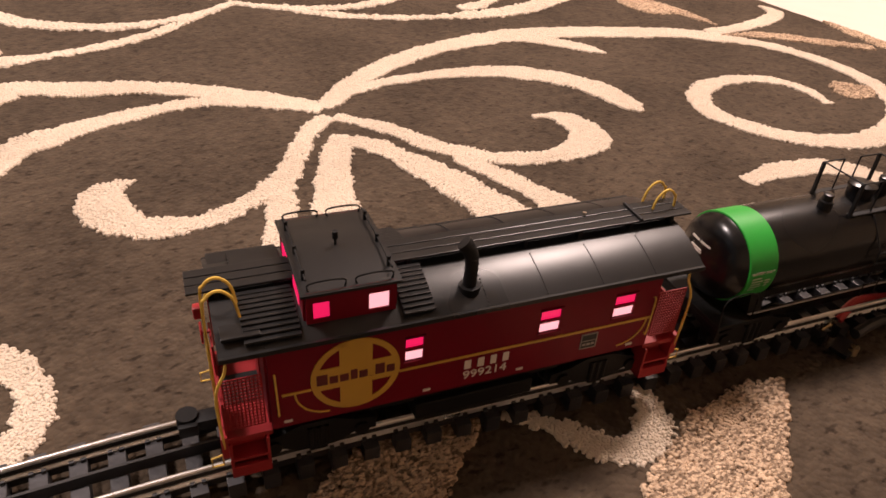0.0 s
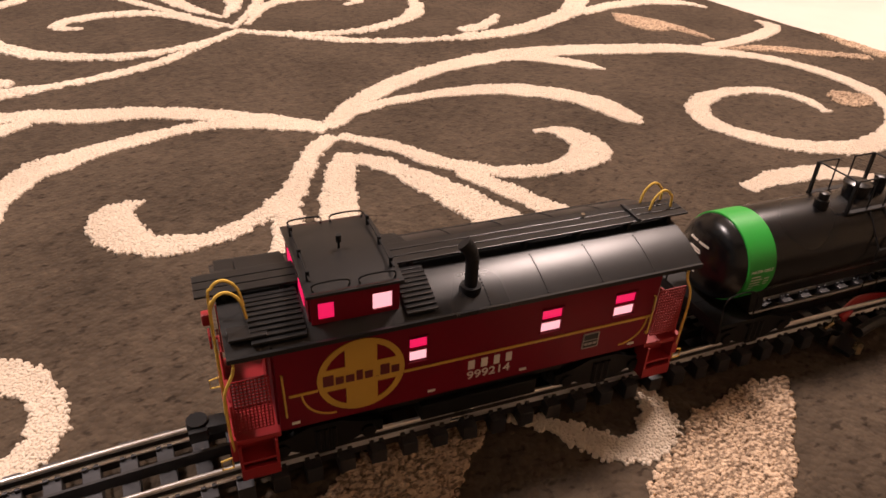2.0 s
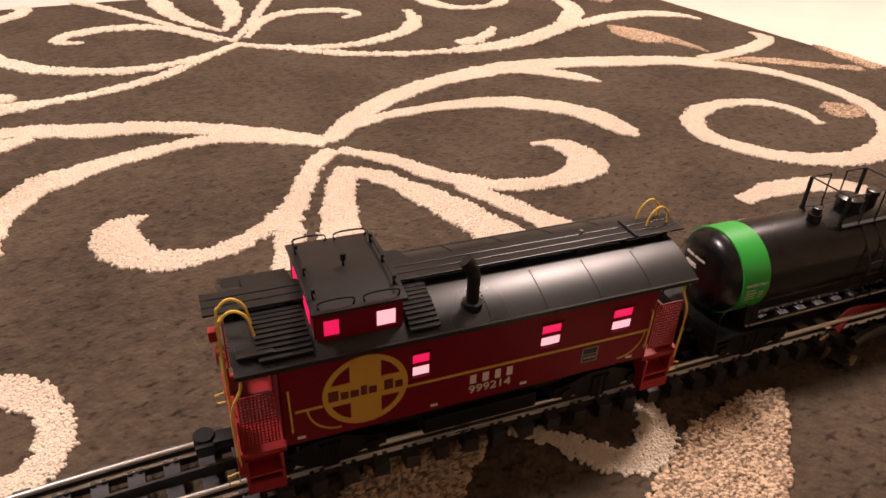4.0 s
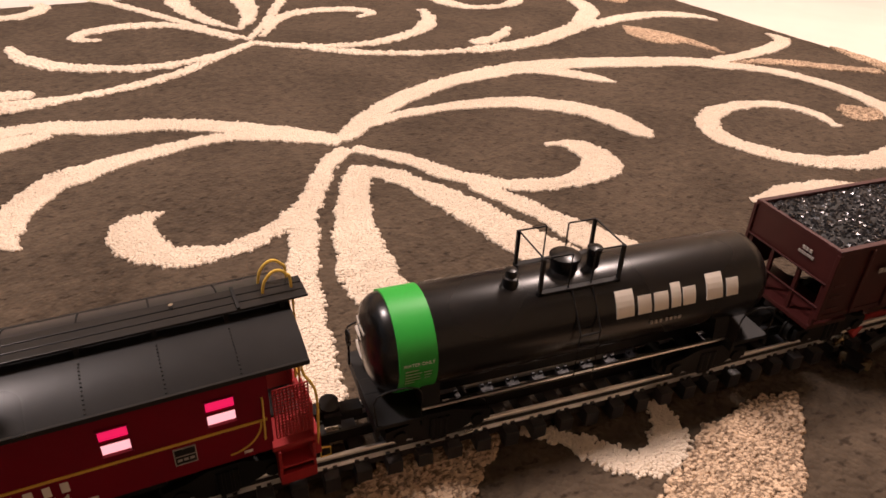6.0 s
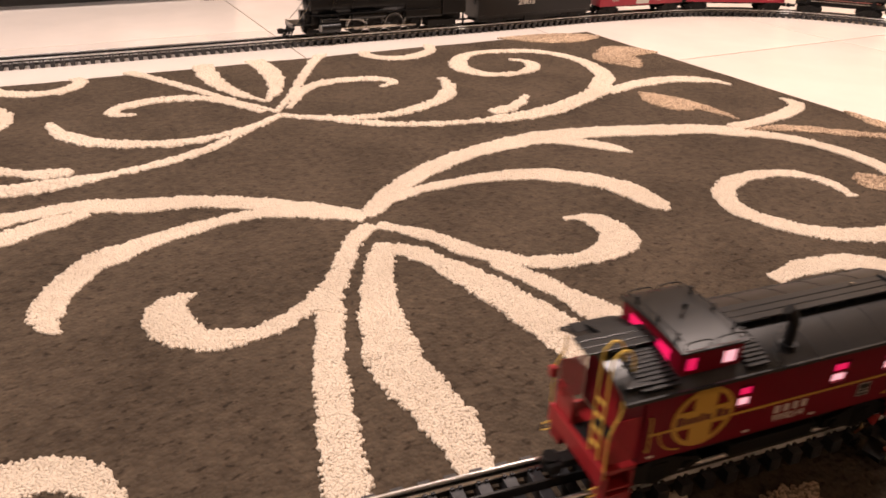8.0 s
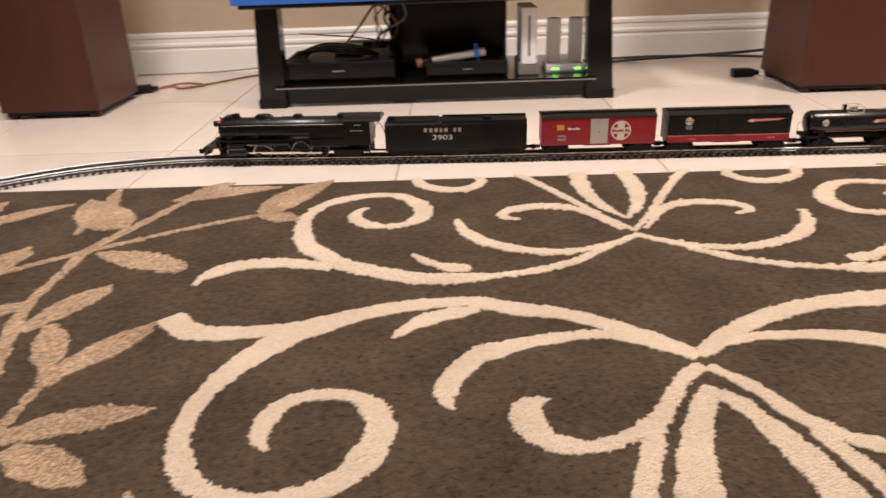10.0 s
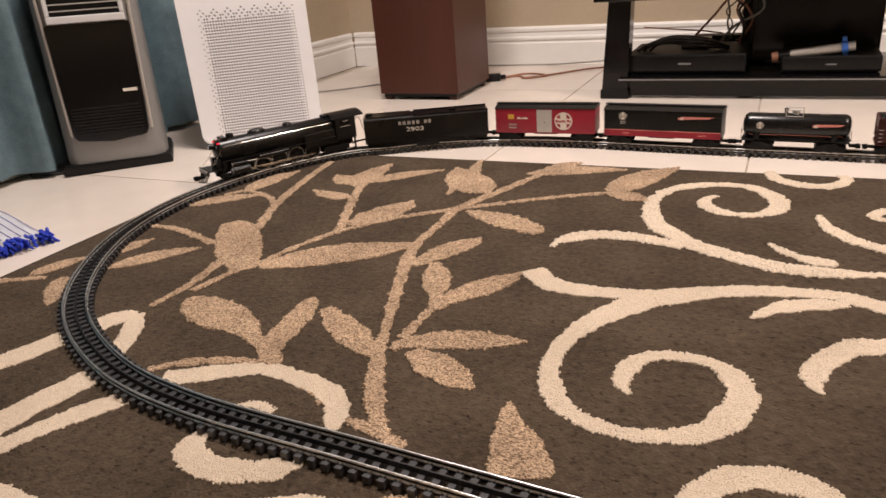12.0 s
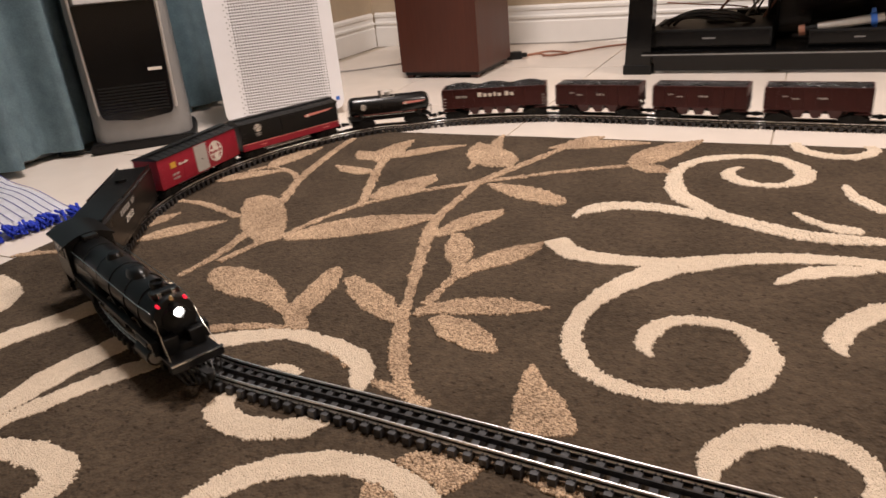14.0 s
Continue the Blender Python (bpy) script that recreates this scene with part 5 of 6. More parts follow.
    for side in (-1, 1):
        yy = w + 0.0028
        if lettered:
            rows_of_letters("side_lettering", (.9, .75, .8, .6, .75, .0, .85, .75), (1, .72, .72, .95, .72, 0, 1, .72), 0.42, 0.0112, 0.006, 0.0815, yy, side, LETTER, c)
            rows_of_letters("mark_bar", (.9, .9, .0, .9, .9), (1, 1, 0, 1, 1), 0.25, 0.0062, -half * 0.62, 0.0775, yy, side, DULLLET, c)
        else:
            rows_of_letters("mark_bar", (.9, .9, .9), (1, 1, 1), 0.25, 0.0035, -half * 0.60, 0.078, yy, side, DULLLET, c)
            rows_of_letters("number_bar", (.8,) * 5, (1,) * 5, 0.25, 0.0030, -half * 0.40, 0.073, yy, side, DULLLET, c)
            rows_of_letters("mark_bar", (.9, .9, .9, .9), (1,) * 4, 0.3, 0.0042, half * 0.1, 0.0745, yy, side, DULLLET, c)
    coal_load(c, half - 0.0025, w - 0.0015, top - 0.0028, mounds)
    return c


def box_car(black=False):
    half = 0.129 if not black else 0.136
    c = thing("box_car", "black box car with red sill and pink wing emblem" if black else "red box car with silver door and white cross emblem", "box car")
    w, low, top = 0.0318, 0.0385, 0.1025
    body = BLACK if black else BOXRED
    part("body", boxes((-half, half, -w, w, low, top), bevel=0.0012), body, c, smooth=40)
    up = arch(w + 0.0012, top - 0.0005, 0.1085, 10)
    r = bmesh.new()
    prism(r, up + [(w + 0.0012, top - 0.0018), (-w - 0.0012, top - 0.0018)], -half - 0.0012, half + 0.0012)
    for k in range(15):
        x = -half + 2 * half * k / 14
        prism(r, [(y, z + 0.0009) for y, z in up] + [(y, z - 0.001) for y, z in reversed(up)], x - 0.0008, x + 0.0008)
    part("roof", r, BLACK, c, "dark ribbed roof", smooth=35)
    part("running_board", boxes((-half - 0.004, half + 0.004, -0.0085, 0.0085, 0.1098, 0.1110), bevel=0.0003), BLACK, c)
    for side in (-1, 1):
        for k in range(9):
            x = -half + 2 * half * (k + 0.5) / 9
            part("side_rib", moved(boxes((x - 0.0004, x + 0.0004, -w - 0.0003, -w + 0.0004, low + 0.003, top - 0.003)), flip(side)), body, c)
        if black:
            part("sill_band", moved(boxes((-half + 0.0005, half - 0.0005, -w - 0.0004, -w + 0.0004, low + 0.0008, low + 0.0150)), flip(side)), BOXRED, c, "dark red lower band")
            part("stripe", moved(boxes((-half + 0.0005, half - 0.0005, -w - 0.0005, -w + 0.0004, low + 0.0150, low + 0.0165)), flip(side)), PINKWING, c)
            part("door", moved(boxes((-0.026, 0.012, -w - 0.0011, -w + 0.0004, low + 0.0166, top - 0.004), bevel=0.0003), flip(side)), BLACK, c)
            emblem(c, -half * 0.66, 0.0875, w + 0.0003, 0.0090, side, LETTER, BLACK, "white cross")
            rows_of_letters("mark_bar", (.9, .9, .9, .9), (1,) * 4, 0.25, 0.0032, -half * 0.66, 0.0745, w + 0.0003, side, DULLLET, c)
            rows_of_letters("number_bar", (.8,) * 5, (1,) * 5, 0.25, 0.0026, -half * 0.66, 0.0700, w + 0.0003, side, DULLLET, c)
            wing(c, half * 0.28, half * 0.88, 0.0855, w + 0.0003, side)
            rows_of_letters("sill_text_bar", (.9,) * 5, (1,) * 5, 0.3, 0.0026, -half * 0.6, low + 0.008, w + 0.0004, side, PINKWING, c)
            rows_of_letters("sill_text_bar", (.9,) * 6, (1,) * 6, 0.3, 0.0026, half * 0.7, low + 0.008, w + 0.0004, side, PINKWING, c)
        else:
            part("door", moved(boxes((-0.0185, 0.0205, -w - 0.0016, -w + 0.0004, low + 0.0035, top - 0.004), bevel=0.0005), flip(side)), SILVER, c, "silver grey sliding door")
            part("door_handle", moved(boxes((0.0, 0.0025, -w - 0.0024, -w - 0.0015, 0.066, 0.069)), flip(side)), UNDER, c)
            emblem(c, 0.0500, 0.0705, w + 0.0003, 0.0225, side, LETTER, BOXRED, "white cross")
            part("yellow_square", moved(boxes((-0.0945, -0.0785, -w - 0.0006, -w + 0.0004, 0.0745, 0.0865)), flip(side)), GOLD, c, "yellow square emblem")
            rows_of_letters("slogan_bar", (1.0, .5, .5, .5, .9, .5), (.8, .5, .5, .5, .8, .5), 0.12, 0.0062, -0.056, 0.078, w + 0.0003, side, LETTER, c)
            rows_of_letters("mark_bar", (.9, .9, 0, .9, .9), (1, 1, 0, 1, 1), 0.25, 0.0042, -0.083, 0.0605, w + 0.0003, side, DULLLET, c)
            rows_of_letters("number_bar", (.9, .9, 0, .9, .9), (1, 1, 0, 1, 1), 0.25, 0.0042, -0.083, 0.0525, w + 0.0003, side, DULLLET, c)
        for e in (-1, 1):
            part("corner_ladder", moved(tubes(*[[(e * (half - 0.011), -w - 0.0022, z), (e * (half - 0.002), -w - 0.0022, z)] for z in (0.044, 0.053, 0.062, 0.071, 0.080, 0.089)], r=0.0005), flip(side)), body, c)
    part("underframe", boxes((-half, half, -0.006, 0.006, 0.032, 0.0385), (-0.03, 0.03, -0.02, 0.02, 0.034, 0.0385)), UNDER, c)
    for e in (-1, 1):
        coupler(c, e * half, e)
        truck(c, e * (half - 0.034))
    return c


def tender():
    c = thing("tender", "black steam engine tender with white lettering and number", "tender")
    half, w, low, top = 0.163, 0.0320, 0.0330, 0.0985
    bm = bmesh.new()
    prism(bm, [(-w, low), (-w, top - 0.004), (-w + 0.003, top), (w - 0.003, top), (w, top - 0.004), (w, low)], -half, half)
    part("body", bm, LOCO, c)
    part("deck_rim", boxes((-half, half * 0.2, -w + 0.001, -w + 0.003, top - 0.001, top + 0.0035), (-half, half * 0.2, w - 0.003, w - 0.001, top - 0.001, top + 0.0035)), LOCO, c)
    part("bunker", boxes((half * 0.25, half - 0.012, -w + 0.004, w - 0.004, top - 0.002, top + 0.0035), bevel=0.0015), LOCO, c)
    part("water_hatch", cyls(((-half * 0.45, 0, top - 0.001), (-half * 0.45, 0, top + 0.005), 0.011)), LOCO, c, smooth=40)
    part("front_dome", cyls(((half - 0.014, 0, top), (half - 0.014, 0, top + 0.0085), 0.009)), LOCO, c, smooth=40)
    for side in (-1, 1):
        rows_of_letters("side_lettering", (.8, .85, .85, .7, .85, .45, .7, .7), (1, 1, 1, 1, 1, 0, 1, 1), 0.48, 0.0092, -0.030, 0.0815, w + 0.0002, side, DULLLET, c)
        words("number", "2903", 0.0110, LETTER, c, flip(side) @ on_side(w + 0.0004) @ pose(-0.030, 0.0640, 0) @ Matrix.Diagonal((1.55, 1, 1, 1)))
        part("top_beading", moved(boxes((-half, half, -w - 0.0006, -w + 0.0005, top - 0.0072, top - 0.0060)), flip(side)), LOCO, c)
        part("rivet_strip", moved(boxes((-half, half, -w - 0.0004, -w + 0.0005, low + 0.005, low + 0.0062)), flip(side)), LOCO, c)
    for x in (-0.105, -0.055, 0.055, 0.105):
        truck(c, x) if abs(x) > 0.1 else None
    part("underframe", boxes((-half + 0.004, half - 0.004, -0.024, 0.024, 0.024, 0.033), (-0.03, 0.03, -0.027, 0.027, 0.019, 0.033)), UNDER, c)
    coupler(c, -half, -1)
    return c


def locomotive():
    c = thing("steam_locomotive", "black steam locomotive with a bright lit headlight", "locomotive")
    zb, r = 0.0780, 0.0265
    lie = pose(0, 0, zb, 0, 90, 0)
    # boiler, smokebox front, firebox and cab
    part("boiler", lathe(bmesh.new(), [(r * 0.86, -0.105), (r * 1.0, -0.100), (r * 1.0, 0.02), (r * 0.965, 0.03), (r * 0.965, 0.142), (r * 0.94, 0.145)], 40, lie), LOCO, c, smooth=40)
    for x in (-0.06, -0.015, 0.025, 0.07, 0.11):
        part("boiler_band", lathe(bmesh.new(), [(r * 0.97, x), (r * 1.015, x + 0.0002), (r * 1.015, x + 0.002), (r * 0.97, x + 0.0022)], 40, lie), LOCO, c, smooth=40)
    part("smokebox_door", lathe(bmesh.new(), [(r * 0.94, 0.145), (r * 0.90, 0.148), (r * 0.62, 0.1495), (r * 0.58, 0.153), (r * 0.30, 0.1555), (r * 0.05, 0.156)], 32, lie), LOCO, c, smooth=40)
    hl = part("headlight", lathe(bmesh.new(), [(0.0050, 0.148), (0.0066, 0.150), (0.0066, 0.163), (0.0062, 0.1645), (0.0056, 0.1645), (0.0054, 0.1595)], 20, pose(0, 0, zb + 0.013, 0, 90, 0)), LOCO, c, "headlight casing", smooth=40)
    part("lens", lathe(bmesh.new(), [(0.0053, 0.1600), (0.0053, 0.1610), (0.003, 0.1618), (0.0005, 0.1620)], 20, pose(0, 0, zb + 0.013, 0, 90, 0)), LAMP, hl, "glowing white lens", smooth=40)
    for s in (-1, 1):
        part("marker_lamp", cyls(((0.146, s * 0.0155, zb + 0.0195), (0.1505, s * 0.0155, zb + 0.0195), 0.0019), n=10), REDGLOW, c, "small red marker light")
        part("number_lamp", boxes((0.1365, 0.1415, s * 0.008 - 0.0022, s * 0.008 + 0.0022, zb + r - 0.003, zb + r + 0.003), bevel=0.0004), CHROME, c)
    part("smoke_stack", lathe(bmesh.new(), [(0.0085, zb + r - 0.004), (0.0075, zb + r + 0.002), (0.0080, zb + r + 0.007), (0.0068, zb + r + 0.0072), (0.0060, zb + r + 0.004)], 20, pose(0.118, 0, 0)), LOCO, c, smooth=40)
    part("sand_dome", lathe(bmesh.new(), [(0.0120, zb + r - 0.005), (0.0110, zb + r + 0.001), (0.0080, zb + r + 0.0055), (0.003, zb + r + 0.0068)], 20, Matrix.Translation((0.062, 0, 0)) @ Matrix.Diagonal((1.7, 1, 1, 1))), LOCO, c, smooth=40)
    part("steam_dome", lathe(bmesh.new(), [(0.0110, zb + r - 0.005), (0.0100, zb + r + 0.001), (0.0075, zb + r + 0.0050), (0.003, zb + r + 0.0060)], 20, pose(-0.006, 0, 0)), LOCO, c, smooth=40)
    part("feedwater_heater", boxes((0.128, 0.140, -0.0155, 0.0155, zb + r - 0.004, zb + r + 0.0035), bevel=0.002), LOCO, c)
    part("turret", boxes((-0.098, -0.086, -0.010, 0.010, zb + r - 0.002, zb + r + 0.0055), bevel=0.002), LOCO, c)
    part("firebox", boxes((-0.105, -0.03, -0.0275, 0.0275, 0.043, zb), bevel=0.003), LOCO, c)
    part("cab", boxes((-0.152, -0.103, -0.0320, 0.0320, 0.0480, 0.1010), bevel=0.001), LOCO, c)
    rf = bmesh.new()
    up = arch(0.0345, 0.1000, 0.1105, 12)
    prism(rf, up + [(0.0345, 0.0985), (-0.0345, 0.0985)], -0.172, -0.099)
    part("cab_roof", rf, LOCO, c, "arched cab roof", smooth=35)
    for s in (-1, 1):
        win = part("cab_window", boxes((-0.138, -0.114, s * 0.0323 - 0.0004, s * 0.0323 + 0.0004, 0.0795, 0.0945)), BLKPLASTIC, c, "dark cab window")
        part("sash", boxes((-0.139, -0.113, s * 0.0328 - 0.0004, s * 0.0328 + 0.0004, 0.0785, 0.0797), (-0.134, -0.122, s * 0.0328 - 0.0004, s * 0.0328 + 0.0004, 0.0905, 0.0920)), SILVER, win)
        part("running_board", boxes((-0.10, 0.148, s * 0.0300 - 0.0035, s * 0.0300 + 0.0035, 0.0590, 0.0605), (0.146, 0.150, s * 0.0295 - 0.0035, s * 0.0295 + 0.0035, 0.044, 0.0605), bevel=0.0003), LOCO, c)
        part("boiler_rail", tubes(curved([(-0.098, s * 0.0265, 0.0925), (0.02, s * 0.0262, 0.0925), (0.11, s * 0.0258, 0.0915), (0.143, s * 0.0225, 0.088), (0.158, s * 0.024, 0.067), (0.176, s * 0.0265, 0.047)], 6), r=0.0006), CHROME, c, "bright handrail")
        part("air_tank", cyls(((0.01, s * 0.0275, 0.0535), (0.075, s * 0.0275, 0.0535), 0.0055)), LOCO, c, smooth=40)
        cy = part("cylinder", cyls(((0.098, s * 0.0275, 0.0345), (0.133, s * 0.0275, 0.0345), 0.0095), ((0.100, s * 0.0275, 0.0490), (0.131, s * 0.0275, 0.0490), 0.0058)), LOCO, c, smooth=40)
        part("cylinder_head", cyls(((0.133, s * 0.0275, 0.0345), (0.1345, s * 0.0275, 0.0345), 0.0070), ((0.131, s * 0.0275, 0.0490), (0.1325, s * 0.0275, 0.0490), 0.0042)), SILVER, cy, smooth=40)
        for k, x in enumerate((0.066, 0.028, -0.010, -0.048)):
            w = bmesh.new()
            tube(w, [(x + 0.0163 * math.cos(q * math.tau / 28), s * 0.0175, 0.0355 + 0.0163 * math.sin(q * math.tau / 28)) for q in range(29)], 0.0017, 6)
            cyl(w, (x, s * 0.0155, 0.0355), (x, s * 0.0200, 0.0355), 0.0048, 14)
            for q in range(12):
                tube(w, [(x, s * 0.0175, 0.0355), (x + 0.0155 * math.cos(q * math.tau / 12), s * 0.0175, 0.0355 + 0.0155 * math.sin(q * math.tau / 12))], 0.0008, 4)
            cyl(w, (x, s * 0.0150, 0.0355), (x, s * 0.0164, 0.0355), 0.0178, 28)
            wheel = part("driving_wheel", w, LOCO, c, "spoked driving wheel", smooth=30)
            part("tyre", tube(bmesh.new(), [(x + 0.0176 * math.cos(q * math.tau / 28), s * 0.0184, 0.0355 + 0.0176 * math.sin(q * math.tau / 28)) for q in range(29)], 0.0006, 6), SILVER, wheel, "bright wheel tyre", smooth=40)
        part("side_rod", boxes((-0.052, 0.070, s * 0.0222 - 0.0010, s * 0.0222 + 0.0010, 0.0275, 0.0310), bevel=0.0004), CHROME, c, "bright side rod")
        part("main_rod", boxes((-0.012, 0.098, s * 0.0245 - 0.0009, s * 0.0245 + 0.0009, 0.0305, 0.0332), bevel=0.0004), CHROME, c, "bright main rod")
        part("valve_gear", tubes([(0.098, s * 0.0255, 0.0490), (0.060, s * 0.0255, 0.0470), (0.045, s * 0.0255, 0.0380)], [(0.085, s * 0.0255, 0.0345), (0.078, s * 0.0255, 0.0480)], r=0.0011), SILVER, c)
        part("cab_steps", boxes((-0.148, -0.139, s * 0.028 - 0.003, s * 0.028 + 0.003, 0.022, 0.024), (-0.148, -0.139, s * 0.028 - 0.003, s * 0.028 + 0.003, 0.033, 0.035), (-0.149, -0.147, s * 0.028 - 0.003, s * 0.028 + 0.003, 0.022, 0.048)), LOCO, c)
    part("frame", boxes((-0.15, 0.16, -0.011, 0.011, 0.030, 0.052), (0.098, 0.133, -0.026, 0.026, 0.036, 0.056)), UNDER, c)
    part("pilot_deck", boxes((0.145, 0.182, -0.028, 0.028, 0.0420, 0.0445), (0.180, 0.1835, -0.030, 0.030, 0.036, 0.0465), bevel=0.0006), LOCO, c, "front deck with a bright edge")
    part("deck_edge", boxes((0.1830, 0.1842, -0.030, 0.030, 0.0450, 0.0462)), CHROME, c)
    pil = bmesh.new()
    for k in range(9):
        y = -0.026 + 0.0065 * k
        tube(pil, [(0.181, y, 0.037), (0.196 - abs(y) * 0.35, y * 0.75, 0.0215)], 0.0012, 5)
    tube(pil, [(0.1865, -0.0205, 0.0215), (0.196, 0, 0.0210), (0.1865, 0.0205, 0.0215)], 0.0013, 6)
    part("pilot", pil, LOCO, c, "slatted cowcatcher")
    part("air_pump_shield", boxes((0.150, 0.160, -0.023, -0.006, 0.0445, 0.064), (0.150, 0.160, 0.006, 0.023, 0.0445, 0.064), bevel=0.001), LOCO, c)
    part("bell", lathe(bmesh.new(), [(0.0028, 0), (0.0022, 0.003), (0.0010, 0.0048)], 12, pose(0.150, 0, zb + r - 0.0035)), BRASS, c, smooth=40)
    coupler(c, 0.183, 1)
    for x in (0.148, 0.108):
        w = cyls(((x, -0.0172, 0.0263), (x, -0.0140, 0.0263), 0.0088), ((x, 0.0140, 0.0263), (x, 0.0172, 0.0263), 0.0088), ((x, -0.014, 0.0263), (x, 0.014, 0.0263), 0.002))
        part("pilot_wheel", w, UNDER, c, smooth=40)
    part("pilot_truck", boxes((0.10, 0.156, -0.0215, -0.0185, 0.024, 0.031), (0.10, 0.156, 0.0185, 0.0215, 0.024, 0.031), bevel=0.0006), UNDER, c)
    for s in (-1, 1):
        part("trailing_frame", boxes((-0.135, -0.075, s * 0.0215 - 0.002, s * 0.0215 + 0.002, 0.023, 0.036), bevel=0.001), UNDER, c)
    for x in (-0.088, -0.122):
        w = cyls(((x, -0.0178, 0.0285), (x, -0.0145, 0.0285), 0.011), ((x, 0.0145, 0.0285), (x, 0.0178, 0.0285), 0.011), ((x, -0.0145, 0.0285), (x, 0.0145, 0.0285), 0.002))
        part("trailing_wheel", w, UNDER, c, smooth=40)
    part("tender_hose", tubes(curved([(-0.152, 0.012, 0.055), (-0.162, 0.012, 0.088), (-0.172, 0.012, 0.085), (-0.182, 0.012, 0.05)], 6), r=0.0008), BLKWIRE, c)
    part("drawbar", boxes((-0.20, -0.148, -0.003, 0.003, 0.027, 0.030)), UNDER, c)
    for o in c.children_recursive:
        o.data.transform(Matrix.Translation((0, 0, -0.0017)) @ Matrix.Diagonal((1.20, 1.06, 1.09, 1)))
    return c


engine = locomotive()
coal_tender = tender()
red_box, black_box = box_car(), box_car(True)
small_tank = tank_car(True)
big_hopper = hopper(0.135, True, 3)
plain = hopper()
hoppers = [plain] + [copy_thing(plain, pose(0, 0, 0)) for _ in range(6)]
near_tank, rear = tank_car(), caboose()

# each vehicle with the distance of its middle behind the engine's front, and half the span of its trucks
TRAIN = [(engine, 0.202, 0.078), (coal_tender, 0.580, 0.105), (red_box, 0.905, 0.095), (black_box, 1.197, 0.10), (small_tank, 1.483, 0.072), (big_hopper, 1.773, 0.104)]
TRAIN += [(h, 2.050 + 0.2445 * k, 0.0735) for k, h in enumerate(hoppers)]
TRAIN += [(near_tank, 3.7745, 0.0855), (rear, 4.048, 0.078)]


# ---- things on the tiles ----
def speaker(x, y):
    c = thing("tower_speaker", "tall red-brown wood veneer tower speaker on small feet", "speaker", "tower speakers", m=pose(x, y, FLOOR))
    part("cabinet", boxes((-0.155, 0.155, 0, 0.305, 0.022, 0.98), bevel=0.003), WOOD, c, "red-brown wood veneer cabinet")
    part("plinth", boxes((-0.145, 0.145, 0.01, 0.295, 0.010, 0.022)), BLKMATT, c)
    for dx in (-0.13, 0.13):
        for dy in (0.025, 0.28):
            part("foot", boxes((dx - 0.013, dx + 0.013, dy - 0.013, dy + 0.013, 0, 0.0165), bevel=0.002), WOOD, c)
    part("grille", boxes((-0.145, 0.145, -0.012, -0.0005, 0.42, 0.96), bevel=0.003), BLKMATT, c, "black cloth grille")
    return c


speaker(-1.575, 0.705)
speaker(0.905, 0.725)


def tv_stand():
    c = thing("tv_stand", "gloss black TV stand with an open lower shelf", "tv stand", m=pose(-0.372, 0.745, FLOOR))
    for dx in (-0.515, 0.515):
        leg = bmesh.new()
        s, dy = (1 if dx < 0 else -1), 0.04
        prism(leg, [(dx - 0.042 * s, 0.0), (dx + 0.040 * s, 0.0), (dx + 0.048 * s, 0.30), (dx - 0.022 * s, 0.30)], dy - 0.03, dy + 0.03, "y")
        part("leg", leg, BLKPLASTIC, c)
        part("leg_foot", boxes((dx - 0.045, dx + 0.045, dy - 0.034, dy + 0.034, 0, 0.030), bevel=0.004), BLKMATT, c)
    part("top", boxes((-0.58, 0.58, -0.01, 0.47, 0.302, 0.335), bevel=0.004), BLKPLASTIC, c, "gloss black top")
    part("shelf", boxes((-0.50, 0.50, 0.0, 0.45, 0.056, 0.070), bevel=0.003), BLKPLASTIC, c, "gloss black lower shelf")
    part("shelf_edge", boxes((-0.50, 0.50, -0.003, 0.0, 0.061, 0.0645)), GREYPL, c, "thin grey shelf edge")
    # black bar stands in for the shadow under the shelf
    part("lower_bar", boxes((-0.48, 0.48, 0.03, 0.05, 0.008, 0.056)), BLKPLASTIC, c)
    part("center_post", boxes((-0.16, -0.105, 0.34, 0.40, 0.0, 0.302), bevel=0.003), BLKMATT, c)
    return c


tv_stand()
SHELF = FLOOR + 0.070


def media_player(x0, x1, y0, y1, h, label):
    c = thing("media_player", label, "media player", m=pose((x0 + x1) / 2, (y0 + y1) / 2, SHELF))
    a, b = (x1 - x0) / 2, (y1 - y0) / 2
    part("case", boxes((-a, a, -b, b, 0.004, h), bevel=0.003), BLKMATT, c)
    part("front_panel", boxes((-a + 0.004, a - 0.004, -b - 0.0015, -b + 0.001, 0.010, h - 0.006), bevel=0.0005), BLKPLASTIC, c)
    part("display_bar", boxes((-a * 0.1, a * 0.12, -b - 0.0022, -b - 0.0012, h * 0.5, h * 0.58)), GREYPL, c)
    for dx in (-a * 0.8, a * 0.8):
        for dy in (-b * 0.8, b * 0.8):
            part("foot", cyls(((dx, dy, 0), (dx, dy, 0.005), 0.009), n=12), BLKMATT, c)
    return c


media_player(-0.86, -0.50, 0.80, 1.08, 0.060, "flat black media player on the lower shelf")
media_player(-0.40, -0.14, 0.80, 1.05, 0.048, "small black disc player on the lower shelf")

console = thing("game_console", "white upright game console in a grey stand", "console", m=pose(-0.075, 0.80, SHELF))
part("case", boxes((-0.024, 0.024, 0, 0.17, 0.030, 0.205), bevel=0.003), WHITEPL, console)
part("slot", boxes((-0.0025, 0.0025, -0.001, 0.001, 0.06, 0.18)), BLKMATT, console)
part("stand", boxes((-0.033, 0.033, 0.0, 0.16, 0, 0.040), bevel=0.004), GREYPL, console, "grey plastic stand")

